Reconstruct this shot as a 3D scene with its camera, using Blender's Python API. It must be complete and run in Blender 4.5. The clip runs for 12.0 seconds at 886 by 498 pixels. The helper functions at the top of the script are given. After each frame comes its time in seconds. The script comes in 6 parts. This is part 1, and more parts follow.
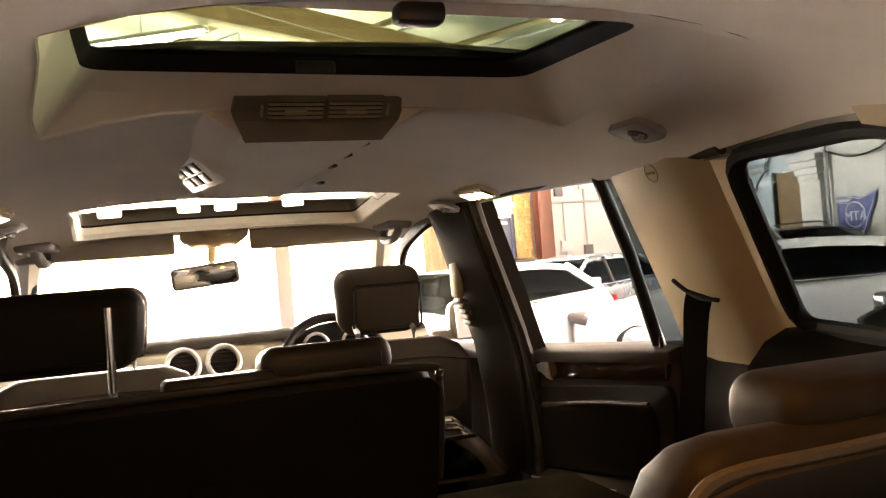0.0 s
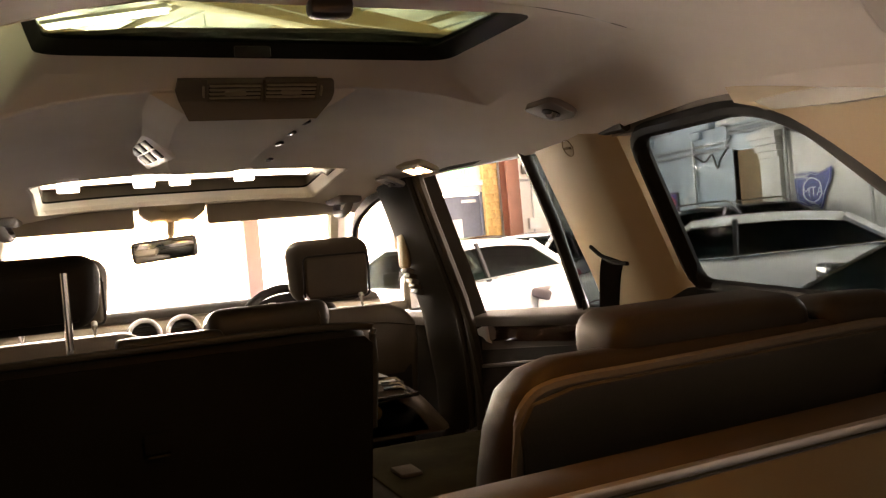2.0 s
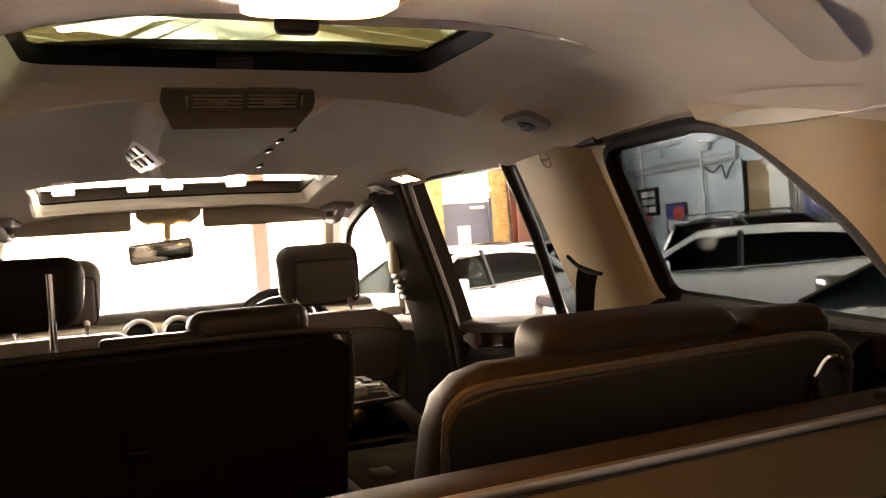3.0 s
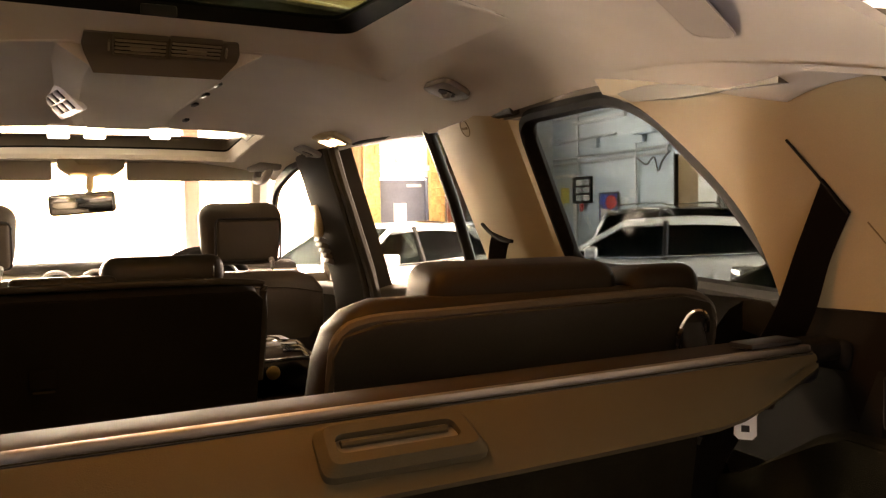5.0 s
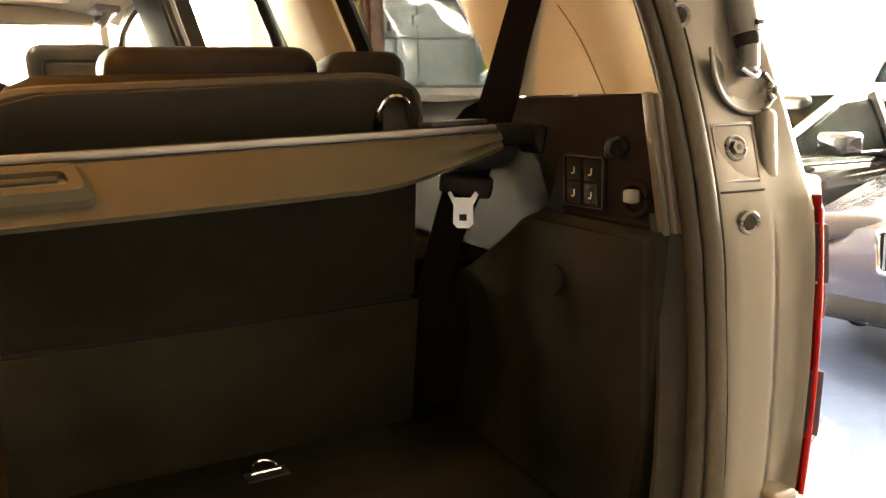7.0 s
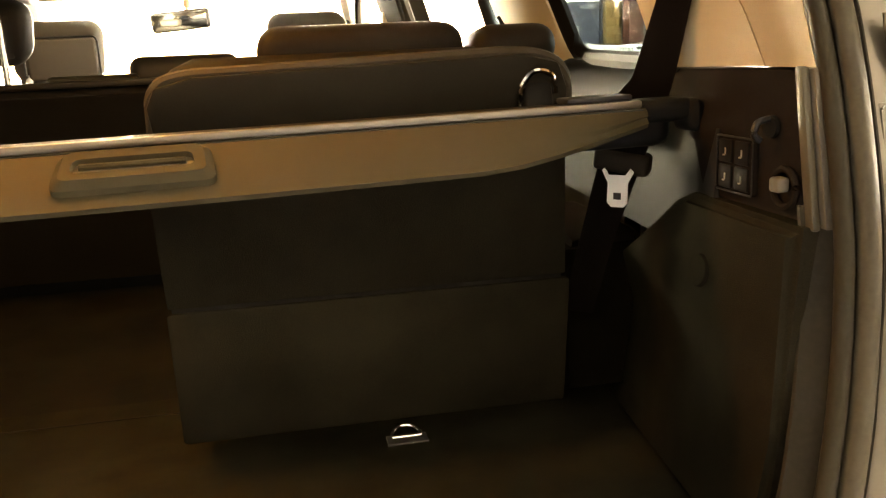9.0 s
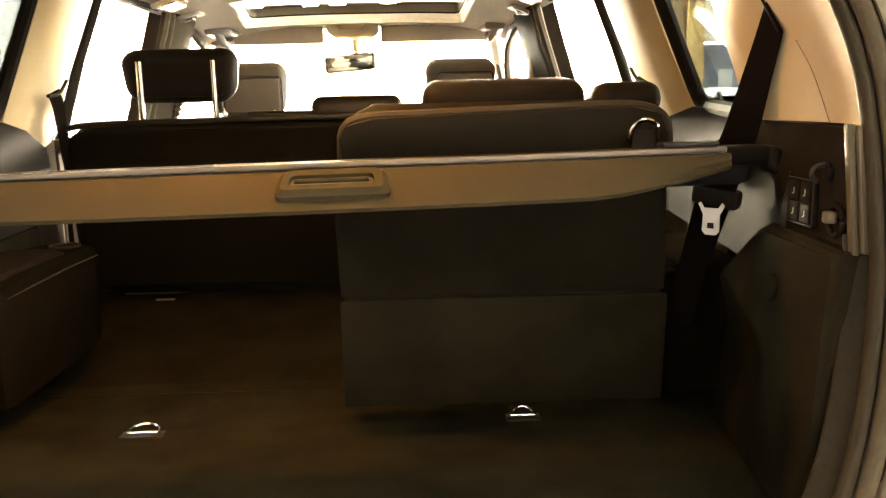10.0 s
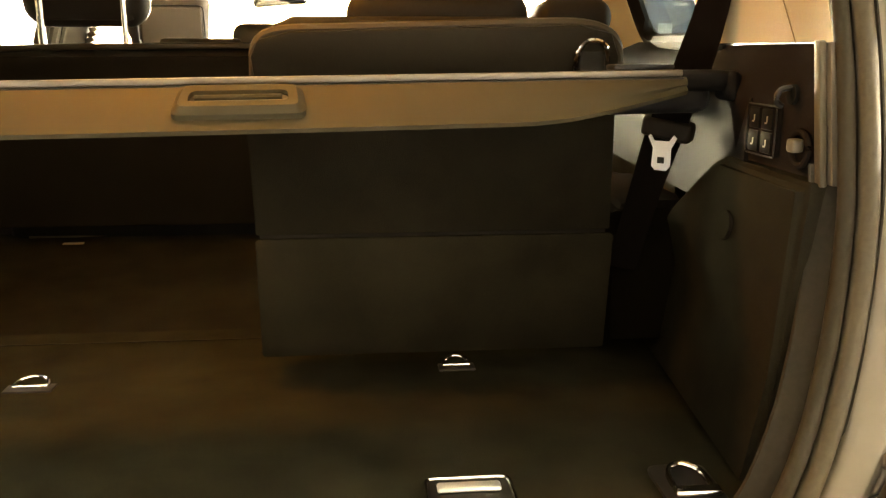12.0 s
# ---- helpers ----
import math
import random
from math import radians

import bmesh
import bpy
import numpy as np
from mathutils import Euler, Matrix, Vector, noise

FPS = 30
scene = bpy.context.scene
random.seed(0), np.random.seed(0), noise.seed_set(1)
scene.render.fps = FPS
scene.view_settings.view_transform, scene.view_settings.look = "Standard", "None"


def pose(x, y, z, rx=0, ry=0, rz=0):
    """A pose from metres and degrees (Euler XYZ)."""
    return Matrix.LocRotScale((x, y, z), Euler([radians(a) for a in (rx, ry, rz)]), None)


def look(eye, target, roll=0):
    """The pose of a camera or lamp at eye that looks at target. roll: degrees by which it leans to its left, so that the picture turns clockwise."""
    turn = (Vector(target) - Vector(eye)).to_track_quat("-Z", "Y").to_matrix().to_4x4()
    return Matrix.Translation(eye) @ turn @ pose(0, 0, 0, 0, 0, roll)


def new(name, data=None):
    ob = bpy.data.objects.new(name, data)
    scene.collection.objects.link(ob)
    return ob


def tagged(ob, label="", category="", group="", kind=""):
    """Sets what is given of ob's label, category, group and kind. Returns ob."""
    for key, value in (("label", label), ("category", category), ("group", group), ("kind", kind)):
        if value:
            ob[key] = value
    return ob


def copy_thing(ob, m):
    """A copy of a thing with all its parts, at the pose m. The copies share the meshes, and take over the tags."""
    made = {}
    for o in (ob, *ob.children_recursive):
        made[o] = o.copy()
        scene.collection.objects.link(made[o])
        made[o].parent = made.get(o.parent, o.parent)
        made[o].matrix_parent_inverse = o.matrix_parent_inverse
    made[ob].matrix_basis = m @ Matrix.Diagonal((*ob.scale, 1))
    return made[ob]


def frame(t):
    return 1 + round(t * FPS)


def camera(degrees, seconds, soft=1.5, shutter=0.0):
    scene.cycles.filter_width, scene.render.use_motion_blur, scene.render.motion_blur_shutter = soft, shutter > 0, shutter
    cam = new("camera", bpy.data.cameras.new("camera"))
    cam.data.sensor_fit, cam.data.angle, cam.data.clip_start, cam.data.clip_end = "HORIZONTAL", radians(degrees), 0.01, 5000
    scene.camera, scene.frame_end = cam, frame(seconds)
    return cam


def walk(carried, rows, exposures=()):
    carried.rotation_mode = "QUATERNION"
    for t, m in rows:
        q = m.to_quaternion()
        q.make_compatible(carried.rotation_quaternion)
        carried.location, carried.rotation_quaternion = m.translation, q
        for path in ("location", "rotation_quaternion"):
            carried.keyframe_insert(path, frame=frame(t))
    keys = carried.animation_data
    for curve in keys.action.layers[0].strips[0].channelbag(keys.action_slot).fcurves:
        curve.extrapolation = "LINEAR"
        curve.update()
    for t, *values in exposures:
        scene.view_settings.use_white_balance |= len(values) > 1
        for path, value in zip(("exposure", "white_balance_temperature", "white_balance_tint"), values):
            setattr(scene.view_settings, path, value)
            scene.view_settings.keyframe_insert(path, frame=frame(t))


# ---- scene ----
cam = camera(55.7, 12.0, soft=1.3)
PATH = [
    (0, (-0.303, 0.126, 1.561), (0.343, 2.018, 1.585), -4.6),
    (0.5, (-0.314, 0.096, 1.546), (0.376, 1.973, 1.542), -5.3),
    (1, (-0.363, 0.076, 1.534), (0.391, 1.928, 1.487), -5.8),
    (1.5, (-0.364, 0.044, 1.534), (0.4, 1.891, 1.486), -5.8),
    (2, (-0.269, -0.065, 1.529), (0.432, 1.808, 1.497), -5.0),
    (2.5, (-0.227, -0.126, 1.525), (0.451, 1.755, 1.504), -4.6),
    (4.3, (-0.17, -0.153, 1.543), (0.54, 1.717, 1.54), -1.6),
    (4.5, (-0.171, -0.16, 1.524), (0.554, 1.704, 1.517), -1.4),
    (5, (-0.184, -0.218, 1.482), (0.629, 1.607, 1.411), -1.0),
    (5.5, (-0.208, -0.228, 1.447), (0.762, 1.51, 1.253), -0.6),
    (6, (-0.179, -0.284, 1.392), (0.939, 1.345, 1.082), -0.2),
    (6.5, (-0.048, -0.364, 1.391), (1.037, 1.27, 1.0), -2.0),
    (6.7, (0.035, -0.405, 1.351), (0.983, 1.321, 1.001), -1.4),
    (8.3, (0.161, -0.267, 1.352), (1.054, 1.469, 0.918), -1.4),
    (8.5, (0.175, -0.276, 1.366), (0.968, 1.504, 0.915), -2.1),
    (9, (0.253, -0.422, 1.375), (0.608, 1.495, 0.925), -2.6),
    (9.5, (0.225, -0.589, 1.386), (0.327, 1.371, 1.0), -2.3),
    (10, (0.238, -0.72, 1.393), (0.268, 1.248, 1.038), -1.3),
    (10.5, (0.268, -0.833, 1.395), (0.335, 1.132, 1.029), -0.8),
    (11, (0.294, -0.901, 1.396), (0.372, 1.053, 0.979), -1.0),
    (11.5, (0.286, -0.816, 1.36), (0.35, 1.13, 0.905), -0.5),
    (12, (0.259, -0.59, 1.337), (0.432, 1.348, 0.872), 0.0),
]
walk(cam, [(t, look(eye, target, roll)) for t, eye, target, roll in PATH],
     exposures=[(0, 5.06, 9000, 27), (2.5, 4.73, 9200, 28), (4.5, 5.09, 9900, 28), (5.5, 5.26, 11200, 30), (6.0, 5.61, 11400, 30), (6.5, 6.10, 9400, 23), (8.5, 6.58, 10200, 12), (9.5, 6.56, 9600, 14), (10, 6.66, 9600, 15), (10.5, 6.83, 9700, 14), (11, 6.91, 9700, 17), (11.5, 6.88, 10000, 14), (12, 6.88, 10500, 9)])


# ---- world and light ----
world = bpy.data.worlds.new("world")
scene.world = world
world.use_nodes = True
wn = world.node_tree.nodes
sky = wn.new("ShaderNodeTexSky")
sky.sky_type = "NISHITA"
sky.sun_disc = False
sky.sun_elevation = radians(30.5)
sky.sun_rotation = radians(-14)
world.node_tree.links.new(sky.outputs[0], wn["Background"].inputs[0])
wn["Background"].inputs[1].default_value = 0.15


def lamp(name, kind, m, energy, color, **kw):
    data = bpy.data.lights.new(name, kind)
    data.energy = energy
    data.color = color
    for k, v in kw.items():
        if k == "size":
            data.size = v
        elif k == "size_y":
            data.shape = "RECTANGLE"
            data.size_y = v
        elif k == "angle":
            data.angle = v
        elif k == "radius":
            data.shadow_soft_size = v
    ob = new(name, data)
    ob.matrix_world = m
    return ob


lamp("sun", "SUN", look((-3.5, 14.0, 8.5), (0, 0, 0)), 5.0, (1.0, 0.95, 0.86), angle=radians(0.53))
# daylight through the open front and the open side of the workshop
lamp("front_opening_daylight", "AREA", look((-0.6, 16.9, 2.3), (-0.6, 0, 1.6)), 420, (0.93, 0.97, 1.0), size=8.4, size_y=4.4)
lamp("side_opening_daylight", "AREA", look((10.3, 2.6, 2.3), (0, 2.6, 1.2)), 190, (1.0, 0.98, 0.95), size=5.6, size_y=4.4)


# ---- materials ----
def mat(name, color, rough=0.6, metal=0.0, var=0.12, scale=60.0, bump=0.1, coarse=4.0, coat=0.0, spec=0.5, stretch=(1, 1, 1)):
    m = bpy.data.materials.new(name)
    m.use_nodes = True
    nt = m.node_tree
    b = nt.nodes["Principled BSDF"]
    tc = nt.nodes.new("ShaderNodeTexCoord")
    mp = nt.nodes.new("ShaderNodeMapping")
    mp.inputs["Scale"].default_value = stretch
    nt.links.new(tc.outputs["Object"], mp.inputs[0])
    fine = nt.nodes.new("ShaderNodeTexNoise")
    fine.inputs["Scale"].default_value = scale
    fine.inputs["Detail"].default_value = 4
    big = nt.nodes.new("ShaderNodeTexNoise")
    big.inputs["Scale"].default_value = coarse
    big.inputs["Detail"].default_value = 3
    for n in (fine, big):
        nt.links.new(mp.outputs[0], n.inputs["Vector"])
    add = nt.nodes.new("ShaderNodeMath")
    add.operation = "ADD"
    nt.links.new(fine.outputs["Fac"], add.inputs[0])
    nt.links.new(big.outputs["Fac"], add.inputs[1])
    ramp = nt.nodes.new("ShaderNodeMapRange")
    ramp.inputs["From Min"].default_value = 0.7
    ramp.inputs["From Max"].default_value = 1.3
    nt.links.new(add.outputs[0], ramp.inputs["Value"])
    mix = nt.nodes.new("ShaderNodeMix")
    mix.data_type = "RGBA"
    mix.inputs["A"].default_value = (*[c * (1 - var) for c in color], 1)
    mix.inputs["B"].default_value = (*[min(1, c * (1 + var)) for c in color], 1)
    nt.links.new(ramp.outputs[0], mix.inputs["Factor"])
    nt.links.new(mix.outputs["Result"], b.inputs["Base Color"])
    rr = nt.nodes.new("ShaderNodeMapRange")
    rr.inputs["To Min"].default_value = max(0.02, rough - 0.08)
    rr.inputs["To Max"].default_value = min(1, rough + 0.08)
    nt.links.new(big.outputs["Fac"], rr.inputs["Value"])
    nt.links.new(rr.outputs[0], b.inputs["Roughness"])
    b.inputs["Metallic"].default_value = metal
    b.inputs["Specular IOR Level"].default_value = spec
    b.inputs["Coat Weight"].default_value = coat
    b.inputs["Coat Roughness"].default_value = 0.05
    if bump:
        bp = nt.nodes.new("ShaderNodeBump")
        bp.inputs["Strength"].default_value = bump
        bp.inputs["Distance"].default_value = 0.002
        nt.links.new(fine.outputs["Fac"], bp.inputs["Height"])
        nt.links.new(bp.outputs[0], b.inputs["Normal"])
    return m


def glass(name, color, rough=0.0):
    """Thin pane: transparent with a Fresnel gloss."""
    m = bpy.data.materials.new(name)
    m.use_nodes = True
    nt = m.node_tree
    out = nt.nodes["Material Output"]
    nt.nodes.remove(nt.nodes["Principled BSDF"])
    tr = nt.nodes.new("ShaderNodeBsdfTransparent")
    tr.inputs[0].default_value = (*color, 1)
    gl = nt.nodes.new("ShaderNodeBsdfGlossy")
    gl.inputs["Roughness"].default_value = rough
    lw = nt.nodes.new("ShaderNodeLayerWeight")
    pw = nt.nodes.new("ShaderNodeMath")
    pw.operation = "POWER"
    pw.inputs[1].default_value = 4.0
    nt.links.new(lw.outputs["Facing"], pw.inputs[0])
    fr = nt.nodes.new("ShaderNodeMath")
    fr.operation = "MULTIPLY_ADD"
    fr.inputs[1].default_value = 0.05
    fr.inputs[2].default_value = 0.006
    nt.links.new(pw.outputs[0], fr.inputs[0])
    mx = nt.nodes.new("ShaderNodeMixShader")
    nt.links.new(fr.outputs[0], mx.inputs[0])
    nt.links.new(tr.outputs[0], mx.inputs[1])
    nt.links.new(gl.outputs[0], mx.inputs[2])
    nt.links.new(mx.outputs[0], out.inputs[0])
    return m


def glow(name, color, strength):
    m = bpy.data.materials.new(name)
    m.use_nodes = True
    b = m.node_tree.nodes["Principled BSDF"]
    b.inputs["Base Color"].default_value = (*color, 1)
    b.inputs["Emission Color"].default_value = (*color, 1)
    b.inputs["Emission Strength"].default_value = strength
    return m


HEADLINER = mat("headliner_fabric", (0.64, 0.59, 0.52), 0.95, var=0.06, scale=900, bump=0.25, spec=0.0)
BEIGE = mat("beige_trim", (0.42, 0.342, 0.222), 0.6, var=0.05, scale=500, bump=0.12, spec=0.08)
GREYTRIM = mat("grey_plastic_trim", (0.20, 0.19, 0.185), 0.55, var=0.06, scale=500, bump=0.12, spec=0.15)
DARKTRIM = mat("dark_plastic_trim", (0.019, 0.0155, 0.0125), 0.7, var=0.12, scale=600, bump=0.15, spec=0.05)
MATTTRIM = mat("matt_dark_brown_trim", (0.014, 0.011, 0.009), 0.75, var=0.15, scale=600, bump=0.2, spec=0.0)
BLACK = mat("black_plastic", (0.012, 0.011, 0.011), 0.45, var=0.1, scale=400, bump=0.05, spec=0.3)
MATT_BLACK = mat("matt_black_frame", (0.008, 0.007, 0.006), 0.8, var=0.15, scale=400, bump=0.05, spec=0.12)
SIDE_GREY = mat("mid_grey_plastic", (0.017, 0.0155, 0.0142), 0.75, var=0.07, scale=500, bump=0.12, spec=0.025)
END_STRIP = mat("olive_grey_trim", (0.075, 0.063, 0.042), 0.55, var=0.06, scale=400, bump=0.12, spec=0.3)
RUBBER = mat("rubber_seal", (0.028, 0.024, 0.018), 0.6, var=0.15, scale=150, bump=0.1, spec=0.08)
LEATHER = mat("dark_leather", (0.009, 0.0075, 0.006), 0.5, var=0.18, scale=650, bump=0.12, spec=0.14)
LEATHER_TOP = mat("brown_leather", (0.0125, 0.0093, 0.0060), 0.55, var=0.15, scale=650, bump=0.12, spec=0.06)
# paler than the other leather: window light is put into the colour
LEATHER_FRONT = mat("window_lit_brown_leather", (0.050, 0.039, 0.028), 0.5, var=0.15, scale=650, bump=0.15, spec=0.25)
STOPPER = mat("brown_black_stopper_plastic", (0.017, 0.0125, 0.0085), 0.6, var=0.08, scale=300, bump=0.1, spec=0.15)
# near-white base imitates daylight mirrored in the steel tongue
TONGUE = mat("painted_glint_steel", (0.88, 0.88, 0.87), 0.35, metal=0.25, var=0.03, scale=60, bump=0)
SHELL_LEATHER = mat("olive_brown_shell_leather", (0.0175, 0.0145, 0.0102), 0.6, var=0.15, scale=650, bump=0.12, spec=0.06)
OLIVE_LEATHER = mat("olive_black_leather", (0.021, 0.0195, 0.0140), 0.45, var=0.15, scale=650, bump=0.12, spec=0.25)
BRASS = mat("brass_knob_metal", (0.65, 0.42, 0.14), 0.3, metal=1.0, var=0.05, scale=60, bump=0.0)
PILLAR = mat("dark_brown_pillar_trim", (0.020, 0.0162, 0.012), 0.8, var=0.1, scale=600, bump=0.15, spec=0.04)
LEDGE = mat("near_black_ledge_plastic", (0.0085, 0.0075, 0.0060), 0.7, var=0.1, scale=600, bump=0.12, spec=0.005)
SCREEN_PAD = mat("taupe_screen_cover", (0.065, 0.052, 0.038), 0.5, var=0.1, scale=650, bump=0.1, spec=0.25)
DOORTRIM = mat("warm_dark_door_trim", (0.042, 0.0335, 0.025), 0.5, var=0.1, scale=600, bump=0.15, spec=0.2)
SEAM_BEIGE = mat("beige_trim_joint", (0.20, 0.15, 0.085), 0.7, var=0.05, scale=500, bump=0.1, spec=0.05)
PIPING = mat("seat_piping", (0.046, 0.038, 0.027), 0.6, var=0.08, scale=300, bump=0.2, spec=0.1)
SEATBACK = mat("black_seatback_carpet", (0.0100, 0.0092, 0.0074), 0.9, var=0.25, scale=700, bump=0.4, spec=0.0)
CARPET = mat("dark_brown_carpet", (0.0250, 0.0224, 0.0146), 0.95, var=0.42, scale=800, bump=0.6, coarse=7, spec=0.0)
BACK_CARPET = mat("brown_black_seatback_carpet", (0.0205, 0.0178, 0.0120), 0.95, var=0.42, scale=800, bump=0.6, coarse=7, spec=0.0)
COVER_TOP = mat("dark_brown_cover_top", (0.020, 0.0135, 0.007), 0.7, var=0.1, scale=600, bump=0.15, spec=0.08)
# twin of the floor carpet, darkened so over-lit panels read as shaded
SHADED_CARPET = mat("shade_darkened_carpet", (0.0180, 0.0155, 0.0106), 0.95, var=0.4, scale=800, bump=0.6, coarse=7, spec=0.0)
COVER = mat("tan_cover_fabric", (0.054, 0.0440, 0.0265), 0.75, var=0.06, scale=700, bump=0.2, spec=0.03)
ALU = mat("brushed_aluminium", (0.22, 0.195, 0.165), 0.5, metal=1.0, var=0.05, scale=200, bump=0.03, stretch=(1, 40, 40))
CHROME = mat("chrome", (0.85, 0.84, 0.82), 0.12, metal=1.0, var=0.03, scale=40, bump=0)
BELT = mat("seat_belt_webbing", (0.0075, 0.0058, 0.0050), 0.8, var=0.2, scale=900, bump=0.5, spec=0.0, stretch=(3, 1, 1))
WOOD = mat("dark_burr_wood", (0.034, 0.017, 0.010), 0.15, var=0.5, scale=35, bump=0.02, coarse=9, coat=0.6, stretch=(1, 0.3, 2))
VISOR = mat("grey_beige_visor_cloth", (0.40, 0.365, 0.31), 0.9, var=0.06, scale=700, bump=0.2, spec=0.0)
DASH = mat("dashboard_vinyl", (0.25, 0.215, 0.16), 0.6, var=0.06, scale=500, bump=0.2)
PAINT_TAUPE = mat("taupe_metallic_paint", (0.145, 0.124, 0.092), 0.36, metal=0.35, var=0.05, scale=900, bump=0.02, coat=0.5)
WHITE_PLASTIC = mat("white_plastic", (0.80, 0.79, 0.76), 0.4, var=0.03, scale=200, bump=0.02)
RED_LENS = mat("red_lens", (0.24, 0.011, 0.013), 0.4, var=0.1, scale=120, bump=0.05, spec=0.02)
CLEAR_LENS = mat("clear_lens", (0.13, 0.112, 0.115), 0.3, var=0.08, scale=120, bump=0.05, spec=0.1)
TINT = glass("tinted_window_glass", (0.30, 0.34, 0.35))
CLEAR = glass("clear_window_glass", (0.93, 0.96, 0.94))
ROOFGLASS = glass("roof_glass", (0.34, 0.39, 0.315))
DOME_WARM = glow("warm_dome_lens", (1.0, 0.48, 0.11), 1.35)
LAMP_WARM = glow("warm_lamp", (1.0, 0.72, 0.42), 0.35)
MIRROR = mat("mirror", (0.9, 0.9, 0.9), 0.03, metal=1.0, var=0.0, bump=0)
WALL_BLUE = mat("pale_blue_wall_paint", (0.50, 0.60, 0.66), 0.7, var=0.08, scale=25, bump=0.2, coarse=0.7)
WALL_WHITE = mat("white_wall_paint", (0.78, 0.76, 0.72), 0.7, var=0.07, scale=25, bump=0.2, coarse=0.7)
# grey kept dark so these walls bounce little light into the car
WALL_GREY = mat("bounce_cutting_wall_grey", (0.08, 0.075, 0.07), 0.8, var=0.1, scale=25, bump=0.2, coarse=0.7)
SILL = mat("brown_grey_sill_plastic", (0.085, 0.072, 0.052), 0.55, var=0.12, scale=300, bump=0.2, spec=0.3)
GRILLE = mat("speaker_cloth", (0.50, 0.45, 0.385), 0.95, var=0.1, scale=900, bump=0.3, spec=0.0)
CONCRETE = mat("blue_grey_workshop_floor", (0.10, 0.145, 0.25), 0.35, var=0.15, scale=14, bump=0.1, coarse=0.6)
ASPHALT = mat("pale_concrete_yard", (0.70, 0.69, 0.66), 0.85, var=0.15, scale=30, bump=0.3, coarse=0.4)
CEIL = mat("foil_roof_sheet", (0.40, 0.415, 0.37), 0.45, metal=0.1, var=0.2, scale=6, bump=0.6, coarse=1.2)
TIMBER = mat("timber_beam", (0.36, 0.25, 0.13), 0.7, var=0.2, scale=30, bump=0.3, stretch=(1, 6, 6))
STEEL_BROWN = mat("brown_painted_steel", (0.20, 0.075, 0.045), 0.5, var=0.12, scale=40, bump=0.1)
BROWN = mat("brown_door_paint", (0.26, 0.16, 0.075), 0.6, var=0.15, scale=20, bump=0.1)
SLATE = mat("slate_blue_door_paint", (0.12, 0.14, 0.19), 0.5, var=0.1, scale=20, bump=0.1)
BRICK_YEL = mat("yellow_brick", (0.50, 0.33, 0.13), 0.8, var=0.25, scale=16, bump=0.4)
PIPE = mat("galvanised_pipe", (0.48, 0.50, 0.50), 0.45, metal=0.6, var=0.1, scale=30, bump=0.1)
TUBE = glow("fluorescent_tube", (0.95, 0.98, 1.0), 6.0)
SIGN_BLUE = mat("blue_sign_paint", (0.03, 0.06, 0.30), 0.5, var=0.06, scale=30, bump=0)
EXIT_GREEN = glow("exit_sign_green", (0.05, 0.55, 0.20), 0.15)
PAPER = mat("paper", (0.82, 0.82, 0.80), 0.8, var=0.03, scale=50, bump=0)
SIGN_RED = mat("red_sign_paint", (0.55, 0.05, 0.04), 0.5, var=0.05, scale=30, bump=0)
YELLOW = mat("yellow_plate", (0.75, 0.60, 0.08), 0.5, var=0.04, scale=30, bump=0)
TYRE = mat("tyre_rubber", (0.018, 0.018, 0.018), 0.8, var=0.2, scale=80, bump=0.3)
RIM = mat("alloy_rim", (0.55, 0.55, 0.55), 0.3, metal=1.0, var=0.05, scale=50, bump=0.02)
CARGLASS = glass("parked_car_glass", (0.30, 0.33, 0.33))


# ---- mesh tools ----
GROUND = 0.0
IN_CABIN = [False]


def lean(y):
    """The rear body stands a little to the right of the cabin's middle line."""
    t = min(1, max(0, (y - 0.9) / 0.45))
    return 0.047 * (1 - t * t * (3 - 2 * t))


DRAFT = (0.72, 1.02, 1.26, 1.40, 1.60, 1.73, 2.13, 2.40, 2.75, 3.10, 3.85, 5.00)
TRUE_Y = (0.72, 1.345, 1.605, 1.756, 1.965, 2.08, 2.50, 2.80, 3.12, 3.47, 4.25, 5.40)
WIDER = (1.0, 1.20, 1.20, 1.20, 1.195, 1.19, 1.187, 1.15, 1.13, 1.10, 1.08, 1.08)
SHIFT = (0.0, 0.045, 0.045, 0.042, 0.025, 0.015, -0.015, -0.022, -0.05, -0.055, -0.055, -0.055)
RISE = (0.0, 0.0, 0.0, 0.0, 0.004, 0.010, 0.022, 0.030, 0.038, 0.045, 0.045, 0.045)
STEEP = (0.0, 0.195, 0.195, 0.195, 0.195, 0.19, 0.185, 0.19, 0.17, 0.17, 0.16, 0.16)


def settle(p, stretch=True):
    """From the draft plan of the cabin to its true proportions."""
    x, y, z = p[0] + lean(p[1]), p[1], p[2]
    if y > 0.72 and x < -0.42:
        x -= 0.04 * min(1, (y - 0.72) / 0.3) * min(1, (-0.42 - x) / 0.16)
    if not stretch or y <= 0.72:
        return Vector((x, y, z))
    def at(table):
        return float(np.interp(y, DRAFT, table))
    q = Vector((at(SHIFT) + x * at(WIDER), at(TRUE_Y), z + at(RISE) + (z - 1.30) * at(STEEP)))
    return MIDDLE + (q - MIDDLE) * NEARER[0]


def cabin(on):
    """Whether what follows is drawn in the draft plan or where it stands."""
    IN_CABIN[0] = on


STRETCH = [True]
MIDDLE = Vector((-0.30, 0.05, 1.55))
NEARER = [1.0]


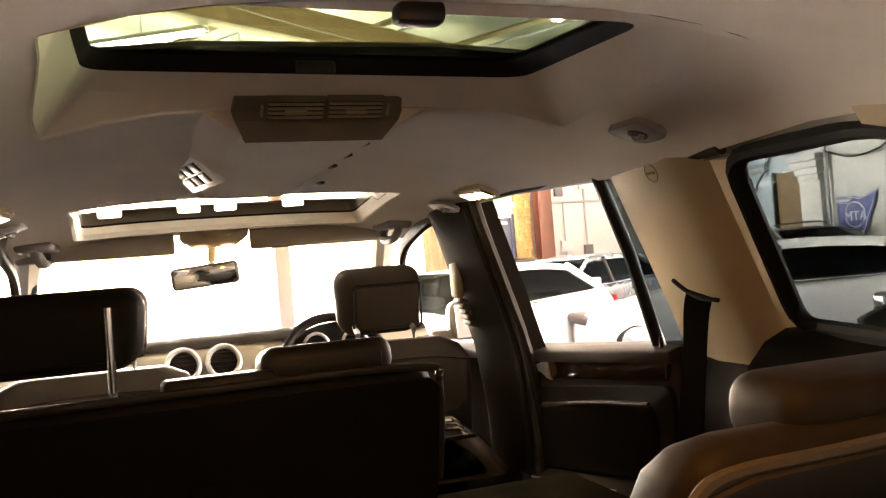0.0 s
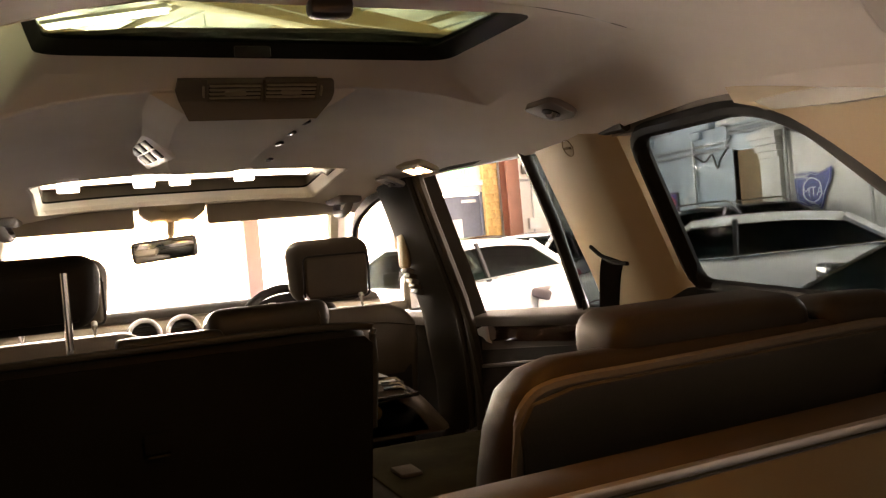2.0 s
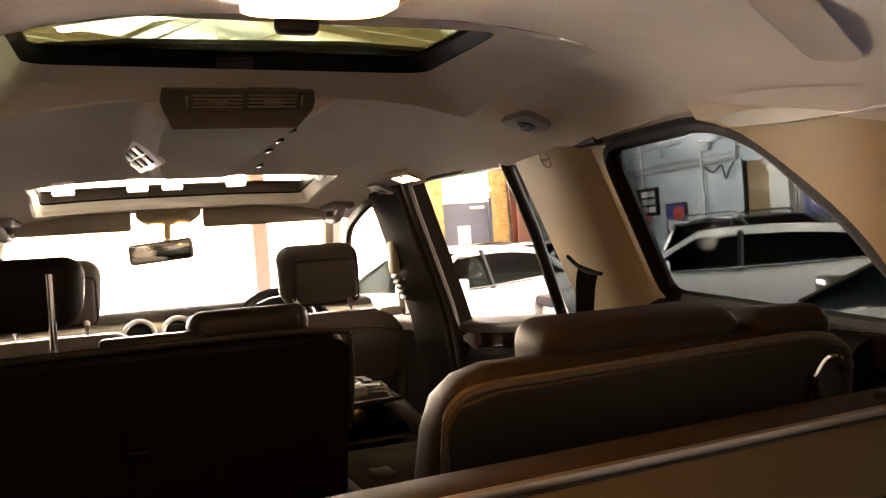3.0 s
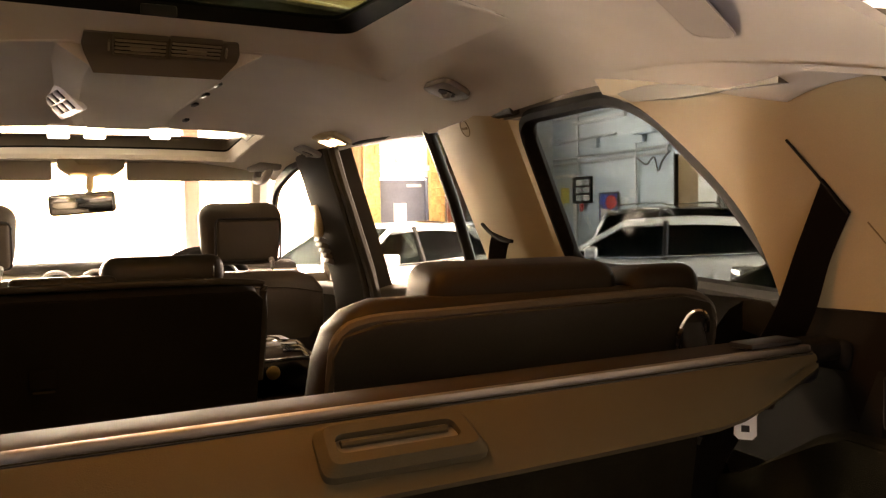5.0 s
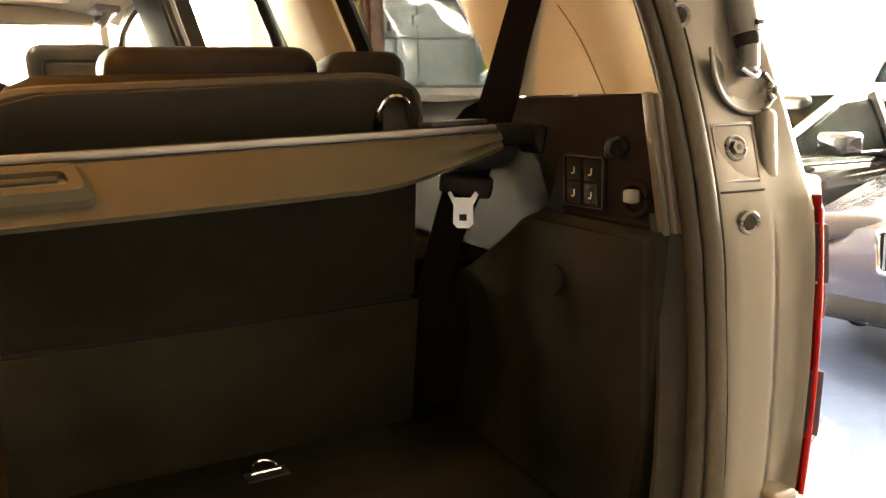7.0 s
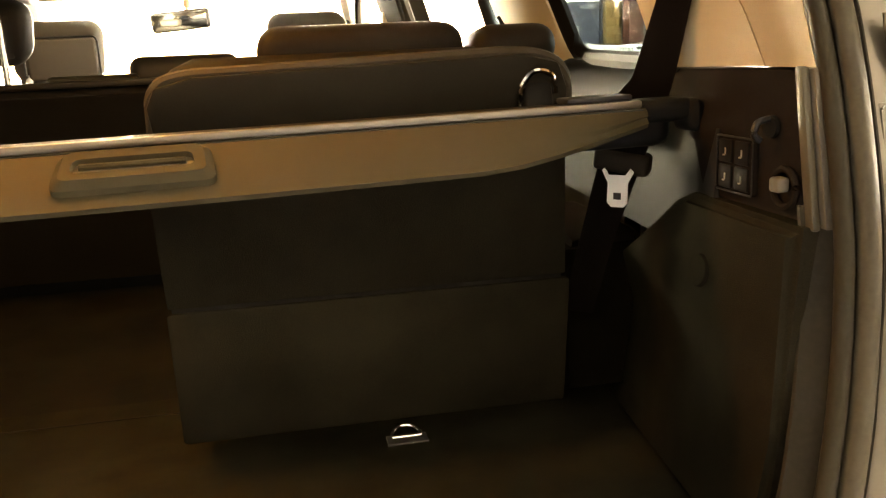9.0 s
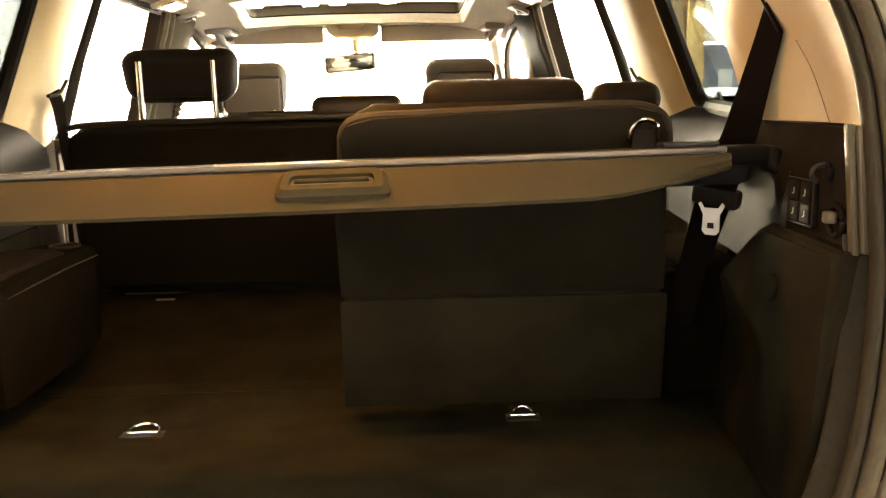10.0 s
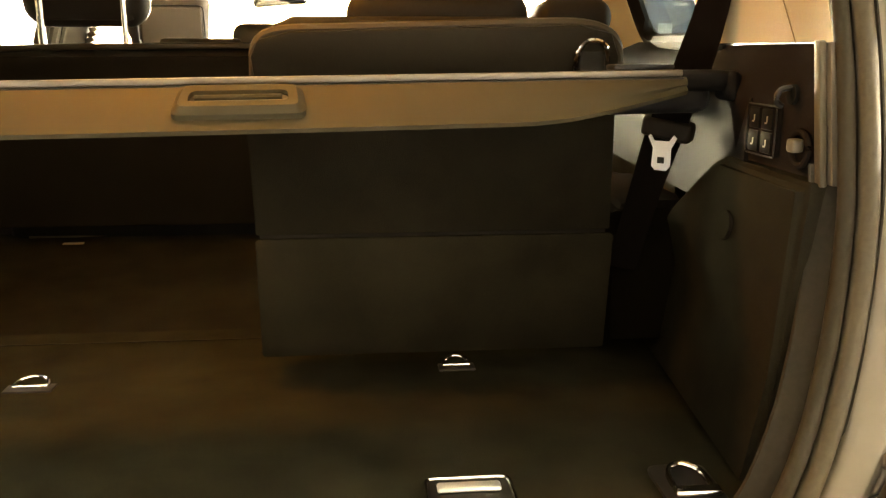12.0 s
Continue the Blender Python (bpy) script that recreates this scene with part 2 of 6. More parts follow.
def part(name, bm, material, parent=None, label="", smooth=True, angle=40):
    if IN_CABIN[0]:
        for v in bm.verts:
            v.co = settle(v.co, STRETCH[0])
    me = bpy.data.meshes.new(name)
    bmesh.ops.recalc_face_normals(bm, faces=bm.faces)
    if smooth:
        lim = radians(angle)
        for f in bm.faces:
            f.smooth = True
        for e in bm.edges:
            if len(e.link_faces) == 2 and e.calc_face_angle(0) > lim:
                e.smooth = False
    bm.to_mesh(me)
    bm.free()
    me.materials.append(material)
    ob = new(name, me)
    if parent is not None:
        ob.parent = parent
        ob.matrix_parent_inverse = parent.matrix_world.inverted() if parent.type != "EMPTY" else Matrix.Translation(-parent.location)
    if label:
        ob["label"] = label
    return ob


def thing(name, at, label, category, group="", kind=""):
    ob = new(name)
    ob.empty_display_size = 0.05
    ob.location = settle(at, STRETCH[0]) if IN_CABIN[0] else at
    return tagged(ob, label, category, group, kind)


def box(x0, x1, y0, y1, z0, z1, bev=0.0, seg=2, bm=None):
    own = bmesh.new()
    bmesh.ops.create_cube(own, size=1)
    for v in own.verts:
        v.co = Vector(((x0 + x1) / 2 + v.co.x * (x1 - x0), (y0 + y1) / 2 + v.co.y * (y1 - y0), (z0 + z1) / 2 + v.co.z * (z1 - z0)))
    if bev:
        bmesh.ops.bevel(own, geom=own.edges[:], offset=bev, segments=seg, profile=0.5, affect="EDGES")
    return join(bm, own)


def join(bm, own):
    if bm is None:
        return own
    tmp = bpy.data.meshes.new("tmp")
    own.to_mesh(tmp)
    own.free()
    bm.from_mesh(tmp)
    bpy.data.meshes.remove(tmp)
    return bm


def loft(rings, caps=True, closed=True, bm=None):
    """Skin over rings of equally many points."""
    own = bmesh.new()
    vs = [[own.verts.new(p) for p in r] for r in rings]
    n = len(rings[0])
    for a, b in zip(vs, vs[1:]):
        for i in range(n if closed else n - 1):
            j = (i + 1) % n
            own.faces.new((a[i], a[j], b[j], b[i]))
    if caps and closed:
        own.faces.new(vs[0][::-1])
        own.faces.new(vs[-1])
    return join(bm, own)


def tube(path, r, n=8, closed=False, bm=None, flat=1.0):
    """Round tube along a polyline; flat squashes it."""
    pts = [Vector(p) for p in path]
    rings = []
    m = len(pts)
    up = Vector((0, 0, 1))
    for i, p in enumerate(pts):
        a = pts[(i - 1) % m] if closed else pts[max(0, i - 1)]
        b = pts[(i + 1) % m] if closed else pts[min(m - 1, i + 1)]
        d = (b - a).normalized()
        s = d.cross(up)
        if s.length < 0.05:
            s = d.cross(Vector((0, 1, 0)))
        s.normalize()
        u = s.cross(d).normalized()
        rad = r[i] if isinstance(r, (list, tuple)) else r
        rings.append([p + s * math.cos(k * 2 * math.pi / n) * rad + u * math.sin(k * 2 * math.pi / n) * rad * flat for k in range(n)])
    if closed:
        rings.append(rings[0])
    return loft(rings, caps=not closed, bm=bm)


def prism(pts, d, bm=None, bev=0.0, seg=2):
    """Polygon pts (3D, planar) pushed along d."""
    own = bmesh.new()
    a = [own.verts.new(p) for p in pts]
    b = [own.verts.new(Vector(p) + Vector(d)) for p in pts]
    own.faces.new(a[::-1])
    own.faces.new(b)
    n = len(pts)
    for i in range(n):
        own.faces.new((a[i], a[(i + 1) % n], b[(i + 1) % n], b[i]))
    if bev:
        bmesh.ops.bevel(own, geom=own.edges[:], offset=bev, segments=seg, profile=0.5, affect="EDGES")
    return join(bm, own)


def curve(pts, n=6, closed=False):
    """Catmull-Rom through the points."""
    P = [Vector(p) for p in pts]
    out = []
    m = len(P)
    for i in range(m if closed else m - 1):
        p0 = P[(i - 1) % m] if closed or i else P[0]
        p1, p2 = P[i], P[(i + 1) % m]
        p3 = P[(i + 2) % m] if closed or i + 2 < m else P[-1]
        for k in range(n):
            t = k / n
            out.append(0.5 * (2 * p1 + (p2 - p0) * t + (2 * p0 - 5 * p1 + 4 * p2 - p3) * t * t + (3 * p1 - p0 - 3 * p2 + p3) * t ** 3))
    if not closed:
        out.append(P[-1])
    return out


def rounded(pts, r, n=4):
    """Polygon with rounded corners."""
    P = [Vector(p) for p in pts]
    out = []
    m = len(P)
    for i in range(m):
        a, b, c = P[i - 1], P[i], P[(i + 1) % m]
        rr = r[i] if isinstance(r, (list, tuple)) else r
        p, q = b + (a - b).normalized() * rr, b + (c - b).normalized() * rr
        for k in range(n + 1):
            t = k / n
            out.append(p * (1 - t) ** 2 + b * 2 * t * (1 - t) + q * t * t)
    return out


def disc(c, r, d, n=20, bm=None, bev=0.0):
    """Short cylinder from c along d."""
    d = Vector(d)
    q = d.to_track_quat("Z", "Y")
    ring = [Vector(c) + q @ Vector((r * math.cos(k * 2 * math.pi / n), r * math.sin(k * 2 * math.pi / n), 0)) for k in range(n)]
    return prism(ring, d, bm, bev)


def ring_of(c, r, minor, d, n=24, k=8, bm=None):
    q = Vector(d).to_track_quat("Z", "Y")
    path = [Vector(c) + q @ Vector((r * math.cos(i * 2 * math.pi / n), r * math.sin(i * 2 * math.pi / n), 0)) for i in range(n)]
    return tube(path, minor, k, True, bm)


def turned(bm, m):
    bmesh.ops.transform(bm, matrix=m, verts=bm.verts)
    return bm


def structure(name, bm, material, label, **kw):
    return tagged(part(name, bm, material, None, "", **kw), label, "", "", "structure")


def workshop():
    G = GROUND
    structure("ground", box(-300, 300, -300, 300, G - 0.5, G - 0.03), ASPHALT, "pale sunlit concrete yard outside the workshop")
    structure("floor", box(-5.2, 10.6, -9.0, 17.2, G - 0.3, G), CONCRETE, "blue-grey painted concrete workshop floor")
    # right wall: blue stretch, doorway, white stretch, opening behind
    b = box(10.4, 10.7, 12.62, 17.2, G, 5.2)
    box(10.4, 10.7, 11.87, 12.62, 2.64, 5.2, bm=b)
    structure("wall_east", b, WALL_BLUE, "pale blue painted workshop wall with conduits", smooth=False)
    b = box(10.4, 10.7, 6.6, 11.87, G, 5.2)
    box(10.4, 10.7, -1.6, 6.6, 4.5, 5.2, bm=b)
    box(10.4, 10.7, -3.4, -1.6, G, 5.2, bm=b)
    structure("wall_east_white", b, WALL_WHITE, "white painted workshop wall with a blue sign", smooth=False)
    b = box(4.66, 5.95, 17.0, 17.3, G, 5.2)
    box(5.95, 7.15, 17.0, 17.3, 2.42, 5.2, bm=b)
    box(7.15, 10.7, 17.0, 17.3, G, 5.2, bm=b)
    box(-5.2, 4.66, 17.0, 17.3, 4.5, 5.2, bm=b)
    structure("wall_north", b, WALL_WHITE, "white painted workshop end wall with an exit door", smooth=False)
    b = box(-5.4, -5.2, -3.6, 17.3, G, 5.2)
    structure("wall_west", b, WALL_GREY, "workshop side wall, grey darkened to cut bounced light", smooth=False)
    # out of view: closes the rear so less light enters the load bay
    b = box(-5.4, 10.7, -3.6, -3.4, G, 5.2)
    structure("wall_south", b, WALL_GREY, "unseen workshop rear wall added to cut light from behind", smooth=False)
    # sagging foil lining below a flat roof
    b = bmesh.new()
    nx, ny = 48, 80
    g = []
    for j in range(ny + 1):
        row = []
        for i in range(nx + 1):
            x, y = -5.4 + 16.1 * i / nx, -9.2 + 26.5 * j / ny
            u, w = 0.845 * x + 0.535 * y, -0.535 * x + 0.845 * y
            z = 5.10 - 0.10 * abs(math.sin(w * 1.1)) - 0.03 * math.sin(u * 2.3 + math.sin(w * 1.7)) - 0.02 * math.sin(u * 5.1 + w * 2.2)
            row.append(b.verts.new((x, y, z)))
        g.append(row)
    for r0, r1 in zip(g, g[1:]):
        for i in range(nx):
            b.faces.new((r0[i], r0[i + 1], r1[i + 1], r1[i]))
    box(-5.4, 10.7, -9.2, 17.3, 5.2, 5.3, bm=b)
    structure("ceiling", b, CEIL, "silvery sagging foil lining of the workshop roof")
    # timber beams lie aslant to the walls
    for k in range(-3, 3):
        def at(x):
            return 10.8 + (x - 2.0) * 0.634 + k * 3.6
        x0, x1 = -5.15, 10.35
        if at(x0) < -3.3:
            x0 = 2.0 + (-3.3 - 10.8 - k * 3.6) / 0.634
        if at(x1) > 16.9:
            x1 = 2.0 + (16.9 - 10.8 - k * 3.6) / 0.634
        if x1 - x0 < 1:
            continue
        beam = thing("roof_beam", ((x0 + x1) / 2, at((x0 + x1) / 2), 4.5), "yellowish timber roof beam under the foil lining", "beam", "roof beams")
        d = Vector((-0.535, 0.845, 0)) * 0.07
        p, q = Vector((x0, at(x0), 4.48)), Vector((x1, at(x1), 4.48))
        part("timber", prism([p - d, q - d, q + d, p + d], (0, 0, 0.36), bev=0.008), TIMBER, beam)
        part("bottom_chord", prism([p - d * 1.7 - Vector((0, 0, 0.05)), q - d * 1.7 - Vector((0, 0, 0.05)), q + d * 1.7 - Vector((0, 0, 0.05)), p + d * 1.7 - Vector((0, 0, 0.05))], (0, 0, 0.048), bev=0.006), TIMBER, beam)
        part("cable", tube(curve([p.lerp(q, t) - d * 1.3 + Vector((0, 0, 0.12 + 0.05 * math.sin(t * 23))) for t in [i / 14 for i in range(15)]], 3), 0.012, 5), WHITE_PLASTIC, beam)
    for k in range(9):
        x = -6.0 + k * 2.1
        p = Vector((x + 2.6, 5.2 - 1.2, 4.90))
        q = Vector((x - 4.6, 16.6, 4.90))
        t0 = 0.0
        if q.x < -5.1:
            f = (-5.1 - p.x) / (q.x - p.x)
            if f < 0.05:
                continue
            q = p.lerp(q, f)
        beam = thing("roof_rafter", p.lerp(q, 0.5), "thin timber rafter across the roof beams", "rafter", "rafters")
        part("timber", tube([p, q], 0.045, 4), TIMBER, beam, smooth=False)
        part("pipe", tube([p + Vector((0.2, 0.12, -0.09)), q + Vector((0.2, 0.12, -0.09))], 0.022, 6), PIPE, beam)
    # ceiling battens
    first = None
    for x, y, turn in ((1.0, 11.9, 0), (-0.28, 10.3, 60), (-1.5, 4.2, 0), (4.5, 2.5, 0), (4.5, 8.5, 0), (-2.8, 3.5, 0)):
        if first is None:
            first = thing("ceiling_batten", (0, 0, 4.4), "white fluorescent batten lit under the roof", "light", "ceiling battens")
            part("housing", box(-0.07, 0.07, -0.80, 0.80, 4.37, 4.42, 0.008), WHITE_PLASTIC, first)
            part("tube", tube([(-0.035, -0.75, 4.345), (-0.035, 0.75, 4.345)], 0.018, 10), TUBE, first)
            part("tube", tube([(0.035, -0.75, 4.345), (0.035, 0.75, 4.345)], 0.018, 10), TUBE, first)
            part("hanger", tube([(0, 0, 4.42), (0, 0, 5.1)], 0.006, 6), PIPE, first)
            first.location = (x, y, 4.4)
        else:
            copy_thing(first, pose(x, y, 4.4, 0, 0, turn))


workshop()


def wall_fittings():
    X = 10.38
    G = GROUND
    # battens on the side wall
    for y0, y1, z in ((11.35, 12.94, 3.16), (14.06, 16.02, 3.58)):
        t = thing("wall_batten", (X, y0, z), "white fluorescent batten fixed to the wall", "light", "wall battens")
        part("housing", box(X - 0.09, X, y0, y1, z - 0.04, z + 0.06, 0.01), WHITE_PLASTIC, t)
        part("tube", tube([(X - 0.11, y0 + 0.05, z), (X - 0.11, y1 - 0.05, z)], 0.022, 8), WHITE_PLASTIC, t)
    # conduits
    c = thing("wall_conduit", (X, 14, 2.4), "grey conduit run along the painted wall", "conduit", "conduits")
    for z, y0, y1 in ((2.82, 12.7, 16.9), (2.70, 12.7, 16.9), (3.22, 14.4, 16.9), (3.75, 12.9, 16.9), (3.05, 7.0, 12.7), (2.96, 11.3, 12.7)):
        part("pipe", tube([(X - 0.04, y0, z), (X - 0.04, (y0 + y1) / 2, z - 0.015), (X - 0.04, y1, z)], 0.035, 8), PIPE, c)
    for y, z0, z1 in ((15.83, 2.4, 4.4), (13.73, 1.6, 4.4), (12.75, 2.7, 4.4), (11.25, 0.3, 3.1), (9.55, 0.3, 4.4)):
        part("pipe", tube([(X - 0.05, y, z0), (X - 0.05, y, z1)], 0.03, 8), PIPE, c)
    for y0, y1, z0, z1 in ((15.05, 15.35, 2.98, 3.18), (13.45, 13.72, 2.95, 3.10), (12.65, 12.85, 2.85, 3.1), (16.6, 16.85, 3.15, 3.3)):
        part("junction_box", box(X - 0.1, X, y0, y1, z0, z1, 0.012), WALL_BLUE, c)
    part("cable", tube(curve([(X - 0.05, 12.7, 2.70), (X - 0.07, 12.9, 2.50), (X - 0.07, 13.0, 2.35), (X - 0.05, 13.15, 2.62), (X - 0.05, 13.4, 2.50), (X - 0.05, 13.73, 2.68)], 4), 0.018, 6), BLACK, c)
    part("cable", tube(curve([(X - 0.05, 11.25, 2.85), (X - 0.07, 10.7, 2.68), (X - 0.07, 10.1, 2.74), (X - 0.05, 9.6, 3.0), (X - 0.05, 8.4, 2.98)], 4), 0.016, 6), BLACK, c)
    cab = thing("wall_cabinet", (X, 13.35, 2.77), "pale blue metal box mounted high on the wall", "cabinet")
    part("body", box(X - 0.18, X, 13.05, 13.66, 3.11, 3.42, 0.02), WALL_BLUE, cab)
    part("door", box(X - 0.196, X - 0.181, 13.08, 13.63, 3.13, 3.40, 0.004), WALL_BLUE, cab)
    d = thing("door_3", (X + 0.1, 12.0, G), "closed brown painted timber door in the side wall", "door", "", "structure")
    part("leaf", box(X + 0.08, X + 0.13, 11.89, 12.60, G + 0.01, 2.62, 0.01), BROWN, d)
    part("jamb", box(X - 0.012, X + 0.14, 12.62, 12.70, G, 2.68, 0.01), WALL_BLUE, d)
    # stepped white pier beside the door
    pr = thing("wall_pier", (X, 11.4, G), "white painted stepped pier at the end of the wall", "pier")
    part("shaft", box(X - 0.10, X - 0.001, 11.36, 11.83, G, 2.38, 0.01), WALL_WHITE, pr)
    for i in range(4):
        part("corbel", box(X - 0.10 - 0.03 * (i + 1), X - 0.001, 11.36 - 0.02 * i, 11.83 + 0.05 * i, 2.382 + 0.115 * i, 2.49 + 0.115 * i, 0.008), WALL_WHITE, pr)
    pd = thing("door_7", (X, 16.3, G), "pale closed door in the blue wall", "door", "", "structure")
    part("leaf", box(X - 0.02, X + 0.015, 16.05, 16.85, G, 2.38, 0.006), WALL_BLUE, pd)
    part("frame", box(X - 0.05, X + 0.01, 15.95, 16.05, G, 2.42, 0.006), WALL_WHITE, pd)
    part("frame", box(X - 0.05, X + 0.01, 16.05, 16.85, 2.38, 2.46, 0.006), WALL_WHITE, pd)
    part("notice", box(X - 0.026, X - 0.021, 16.25, 16.6, 1.8, 2.15), YELLOW, pd)
    # rack of tools and framed poster
    r = thing("key_rack", (X, 15.4, 1.2), "black board with pale holders and a red tag on the wall", "rack")
    part("board", box(X - 0.06, X, 15.33, 16.06, 1.78, 2.38, 0.01), BLACK, r)
    for i in range(3):
        for j in range(2):
            part("holder", box(X - 0.09, X - 0.061, 15.37 + j * 0.27, 15.6 + j * 0.27, 1.84 + i * 0.17, 1.97 + i * 0.17, 0.01), PIPE if (i + j) % 3 else PAPER, r)
    part("tag", box(X - 0.08, X - 0.061, 15.6, 15.75, 1.60, 1.77, 0.004), SIGN_RED, r)
    p = thing("framed_poster", (X, 14.5, 1.1), "blue poster with a red and white patch in a dark frame", "poster")
    part("frame", box(X - 0.03, X, 14.35, 15.07, 1.36, 2.0, 0.008), BLACK, p)
    part("print", box(X - 0.036, X - 0.031, 14.39, 15.03, 1.40, 1.96), SIGN_BLUE, p)
    part("patch", prism([(X - 0.041, 14.6 + 0.2 * math.cos(a), 1.78 + 0.15 * math.sin(a)) for a in [2 * math.pi * k / 16 for k in range(16)]], (0.004, 0, 0)), SIGN_RED, p)
    part("patch", prism([(X - 0.042, 14.45, 1.42), (X - 0.042, 14.45, 1.60), (X - 0.042, 14.98, 1.66), (X - 0.042, 14.98, 1.42)], (0.004, 0, 0)), PAPER, p)
    for y, z in ((14.1, 1.78), (13.92, 1.95), (13.95, 1.55)):
        n = thing("wall_notice", (X, y, z), "small white notice on the blue wall", "notice", "wall notices")
        part("sheet", box(X - 0.012, X - 0.002, y - 0.07, y + 0.07, z - 0.09, z + 0.09), PAPER, n)
    # blue trade sign: outline of a map with a ring and letters
    s = thing("wall_sign", (X, 10.6, 1.4), "blue map-shaped trade sign with letters MTA on white wall", "sign")
    y0, z0, w, h = 11.13, 1.42, -0.82, 0.68
    pts = [(0.0, 0.80), (0.32, 0.80), (0.42, 0.94), (0.60, 0.88), (1.0, 1.0), (0.97, 0.72), (0.82, 0.42), (0.72, 0.10), (0.66, 0.0), (0.52, 0.12), (0.30, 0.10), (0.04, 0.22)]
    part("panel", prism([(X - 0.012, y0 + a * w, z0 + b * h) for a, b in pts], (-0.01, 0, 0)), SIGN_BLUE, s, smooth=False)
    part("ring", ring_of((X - 0.026, y0 + 0.47 * w, z0 + 0.48 * h), 0.20, 0.012, (1, 0, 0), 32, 6), PAPER, s)
    part("edge_line", tube([(X - 0.026, y0 + (0.5 + (a - 0.5) * 0.9) * w, z0 + (0.5 + (b - 0.5) * 0.9) * h) for a, b in pts], 0.008, 6, True), PAPER, s)
    text("lettering", "MTA", (X - 0.024, y0 + 0.20 * w, z0 + 0.34 * h), 0.22, (90, 0, -90), PAPER, s)
    text("lettering", "MEMBER", (X - 0.024, y0 + 0.0 * w, z0 + 0.86 * h), 0.075, (90, 0, -90), SIGN_BLUE, s)
    # exit door in the end wall
    d = thing("door_4", (6.8, 17.0, G), "slate blue exit door with a paper notice", "door", "", "structure")
    part("leaf", box(6.01, 7.09, 17.05, 17.1, G + 0.01, 2.36, 0.01), SLATE, d)
    part("notice", box(6.34, 6.64, 17.04, 17.048, 1.42, 1.85), PAPER, d)
    part("frame", box(5.95, 6.01, 16.97, 17.1, G, 2.42, 0.01), SLATE, d)
    part("frame", box(7.09, 7.15, 16.97, 17.1, G, 2.42, 0.01), SLATE, d)
    part("closer", box(6.65, 7.0, 17.02, 17.05, 2.2, 2.27, 0.008), PIPE, d)
    w = thing("timber_panelling", (5.3, 16.95, G), "brown timber boards covering the end wall", "panelling")
    for i in range(6):
        part("board", box(5.03 + i * 0.097, 5.122 + i * 0.097, 16.955 - 0.006 * (i % 2), 16.998, G, 4.5, 0.004), BROWN, w)
    l = thing("door_lintel", (6.8, 16.95, 2.0), "white lintel shelf above the exit door", "lintel")
    part("beam", box(5.95, 7.2, 16.88, 16.998, 2.56, 2.68, 0.01), WALL_WHITE, l)
    e = thing("exit_sign", (6.85, 16.9, 2.2), "green illuminated exit sign above the door", "sign")
    part("case", box(6.38, 6.95, 16.91, 16.998, 2.74, 3.0, 0.01), EXIT_GREEN, e)
    text("lettering", "EXIT", (6.44, 16.903, 2.80), 0.2, (90, 0, 0), PAPER, e)
    for x in (5.78, 7.30):
        c = thing("brick_pier", (x, 16.9, G), "yellow brick pier beside the exit door", "pier", "brick piers")
        part("shaft", box(x - 0.16, x + 0.16, 16.82, 16.99, G, 4.6, 0.004), BRICK_YEL, c)
        for i in range(26):
            for k in (0, 1):
                m = x - 0.05 if i % 2 else x + 0.05
                part("brick", box(x - 0.17 if k == 0 else m + 0.005, m - 0.005 if k == 0 else x + 0.17, 16.80, 16.819, G + 0.02 + i * 0.18, G + 0.185 + i * 0.18, 0.005), BRICK_YEL, c)
    c = thing("steel_column", (7.66, 16.6, G), "brown painted steel column by the end wall", "column", "steel columns")
    part("web", box(7.64, 7.68, 16.45, 16.75, G, 5.0), STEEL_BROWN, c)
    part("flange", box(7.51, 7.81, 16.42, 16.45, G, 5.0, 0.004), STEEL_BROWN, c)
    part("flange", box(7.51, 7.81, 16.75, 16.78, G, 5.0, 0.004), STEEL_BROWN, c)
    part("base_plate", box(7.41, 7.91, 16.35, 16.85, G + 0.001, G + 0.03), STEEL_BROWN, c)
    copy_thing(c, Matrix.Translation((2.0, 16.7, G)))
    c = thing("wall_conduit", (9, 16.9, 2), "white conduit and switch boxes on the end wall", "conduit", "conduits")
    part("pipe", tube([(7.9, 16.96, 2.62), (9.2, 16.955, 2.60), (10.3, 16.96, 2.62)], 0.03, 8), PIPE, c)
    part("pipe", tube([(8.89, 16.96, 1.6), (8.89, 16.96, 4.4)], 0.025, 8), PIPE, c)
    part("pipe", tube([(8.35, 16.96, 1.3), (8.35, 16.96, 2.62)], 0.02, 8), PIPE, c)
    part("junction_box", box(8.79, 8.99, 16.88, 16.98, 1.32, 1.63, 0.01), GREYTRIM, c)
    part("junction_box", box(8.75, 9.0, 16.9, 16.98, 2.88, 3.1, 0.01), WHITE_PLASTIC, c)
    part("junction_box", box(8.22, 8.5, 16.9, 16.98, 1.5, 1.75, 0.01), WHITE_PLASTIC, c)
    part("junction_box", box(8.15, 8.35, 16.9, 16.98, 2.75, 2.95, 0.01), GREYTRIM, c)
    n = thing("fire_notice", (8.4, 16.97, 1.5), "small red fire notice on the end wall", "sign")
    part("plate", box(7.90, 8.08, 16.97, 16.99, 1.88, 2.2, 0.004), SIGN_RED, n)
    part("bar", box(7.93, 8.05, 16.964, 16.969, 1.93, 1.98), PAPER, n)
    # slatted shutter in the left wall
    s = thing("roller_shutter", (-5.15, 13.0, G), "pale slatted roller shutter in the side wall", "shutter")
    for i in range(20):
        part("slat", box(-5.195, -5.12, 11.2, 14.8, G + 0.02 + i * 0.16, G + 0.16 + i * 0.16, 0.02), GREYTRIM if i % 2 else PIPE, s)


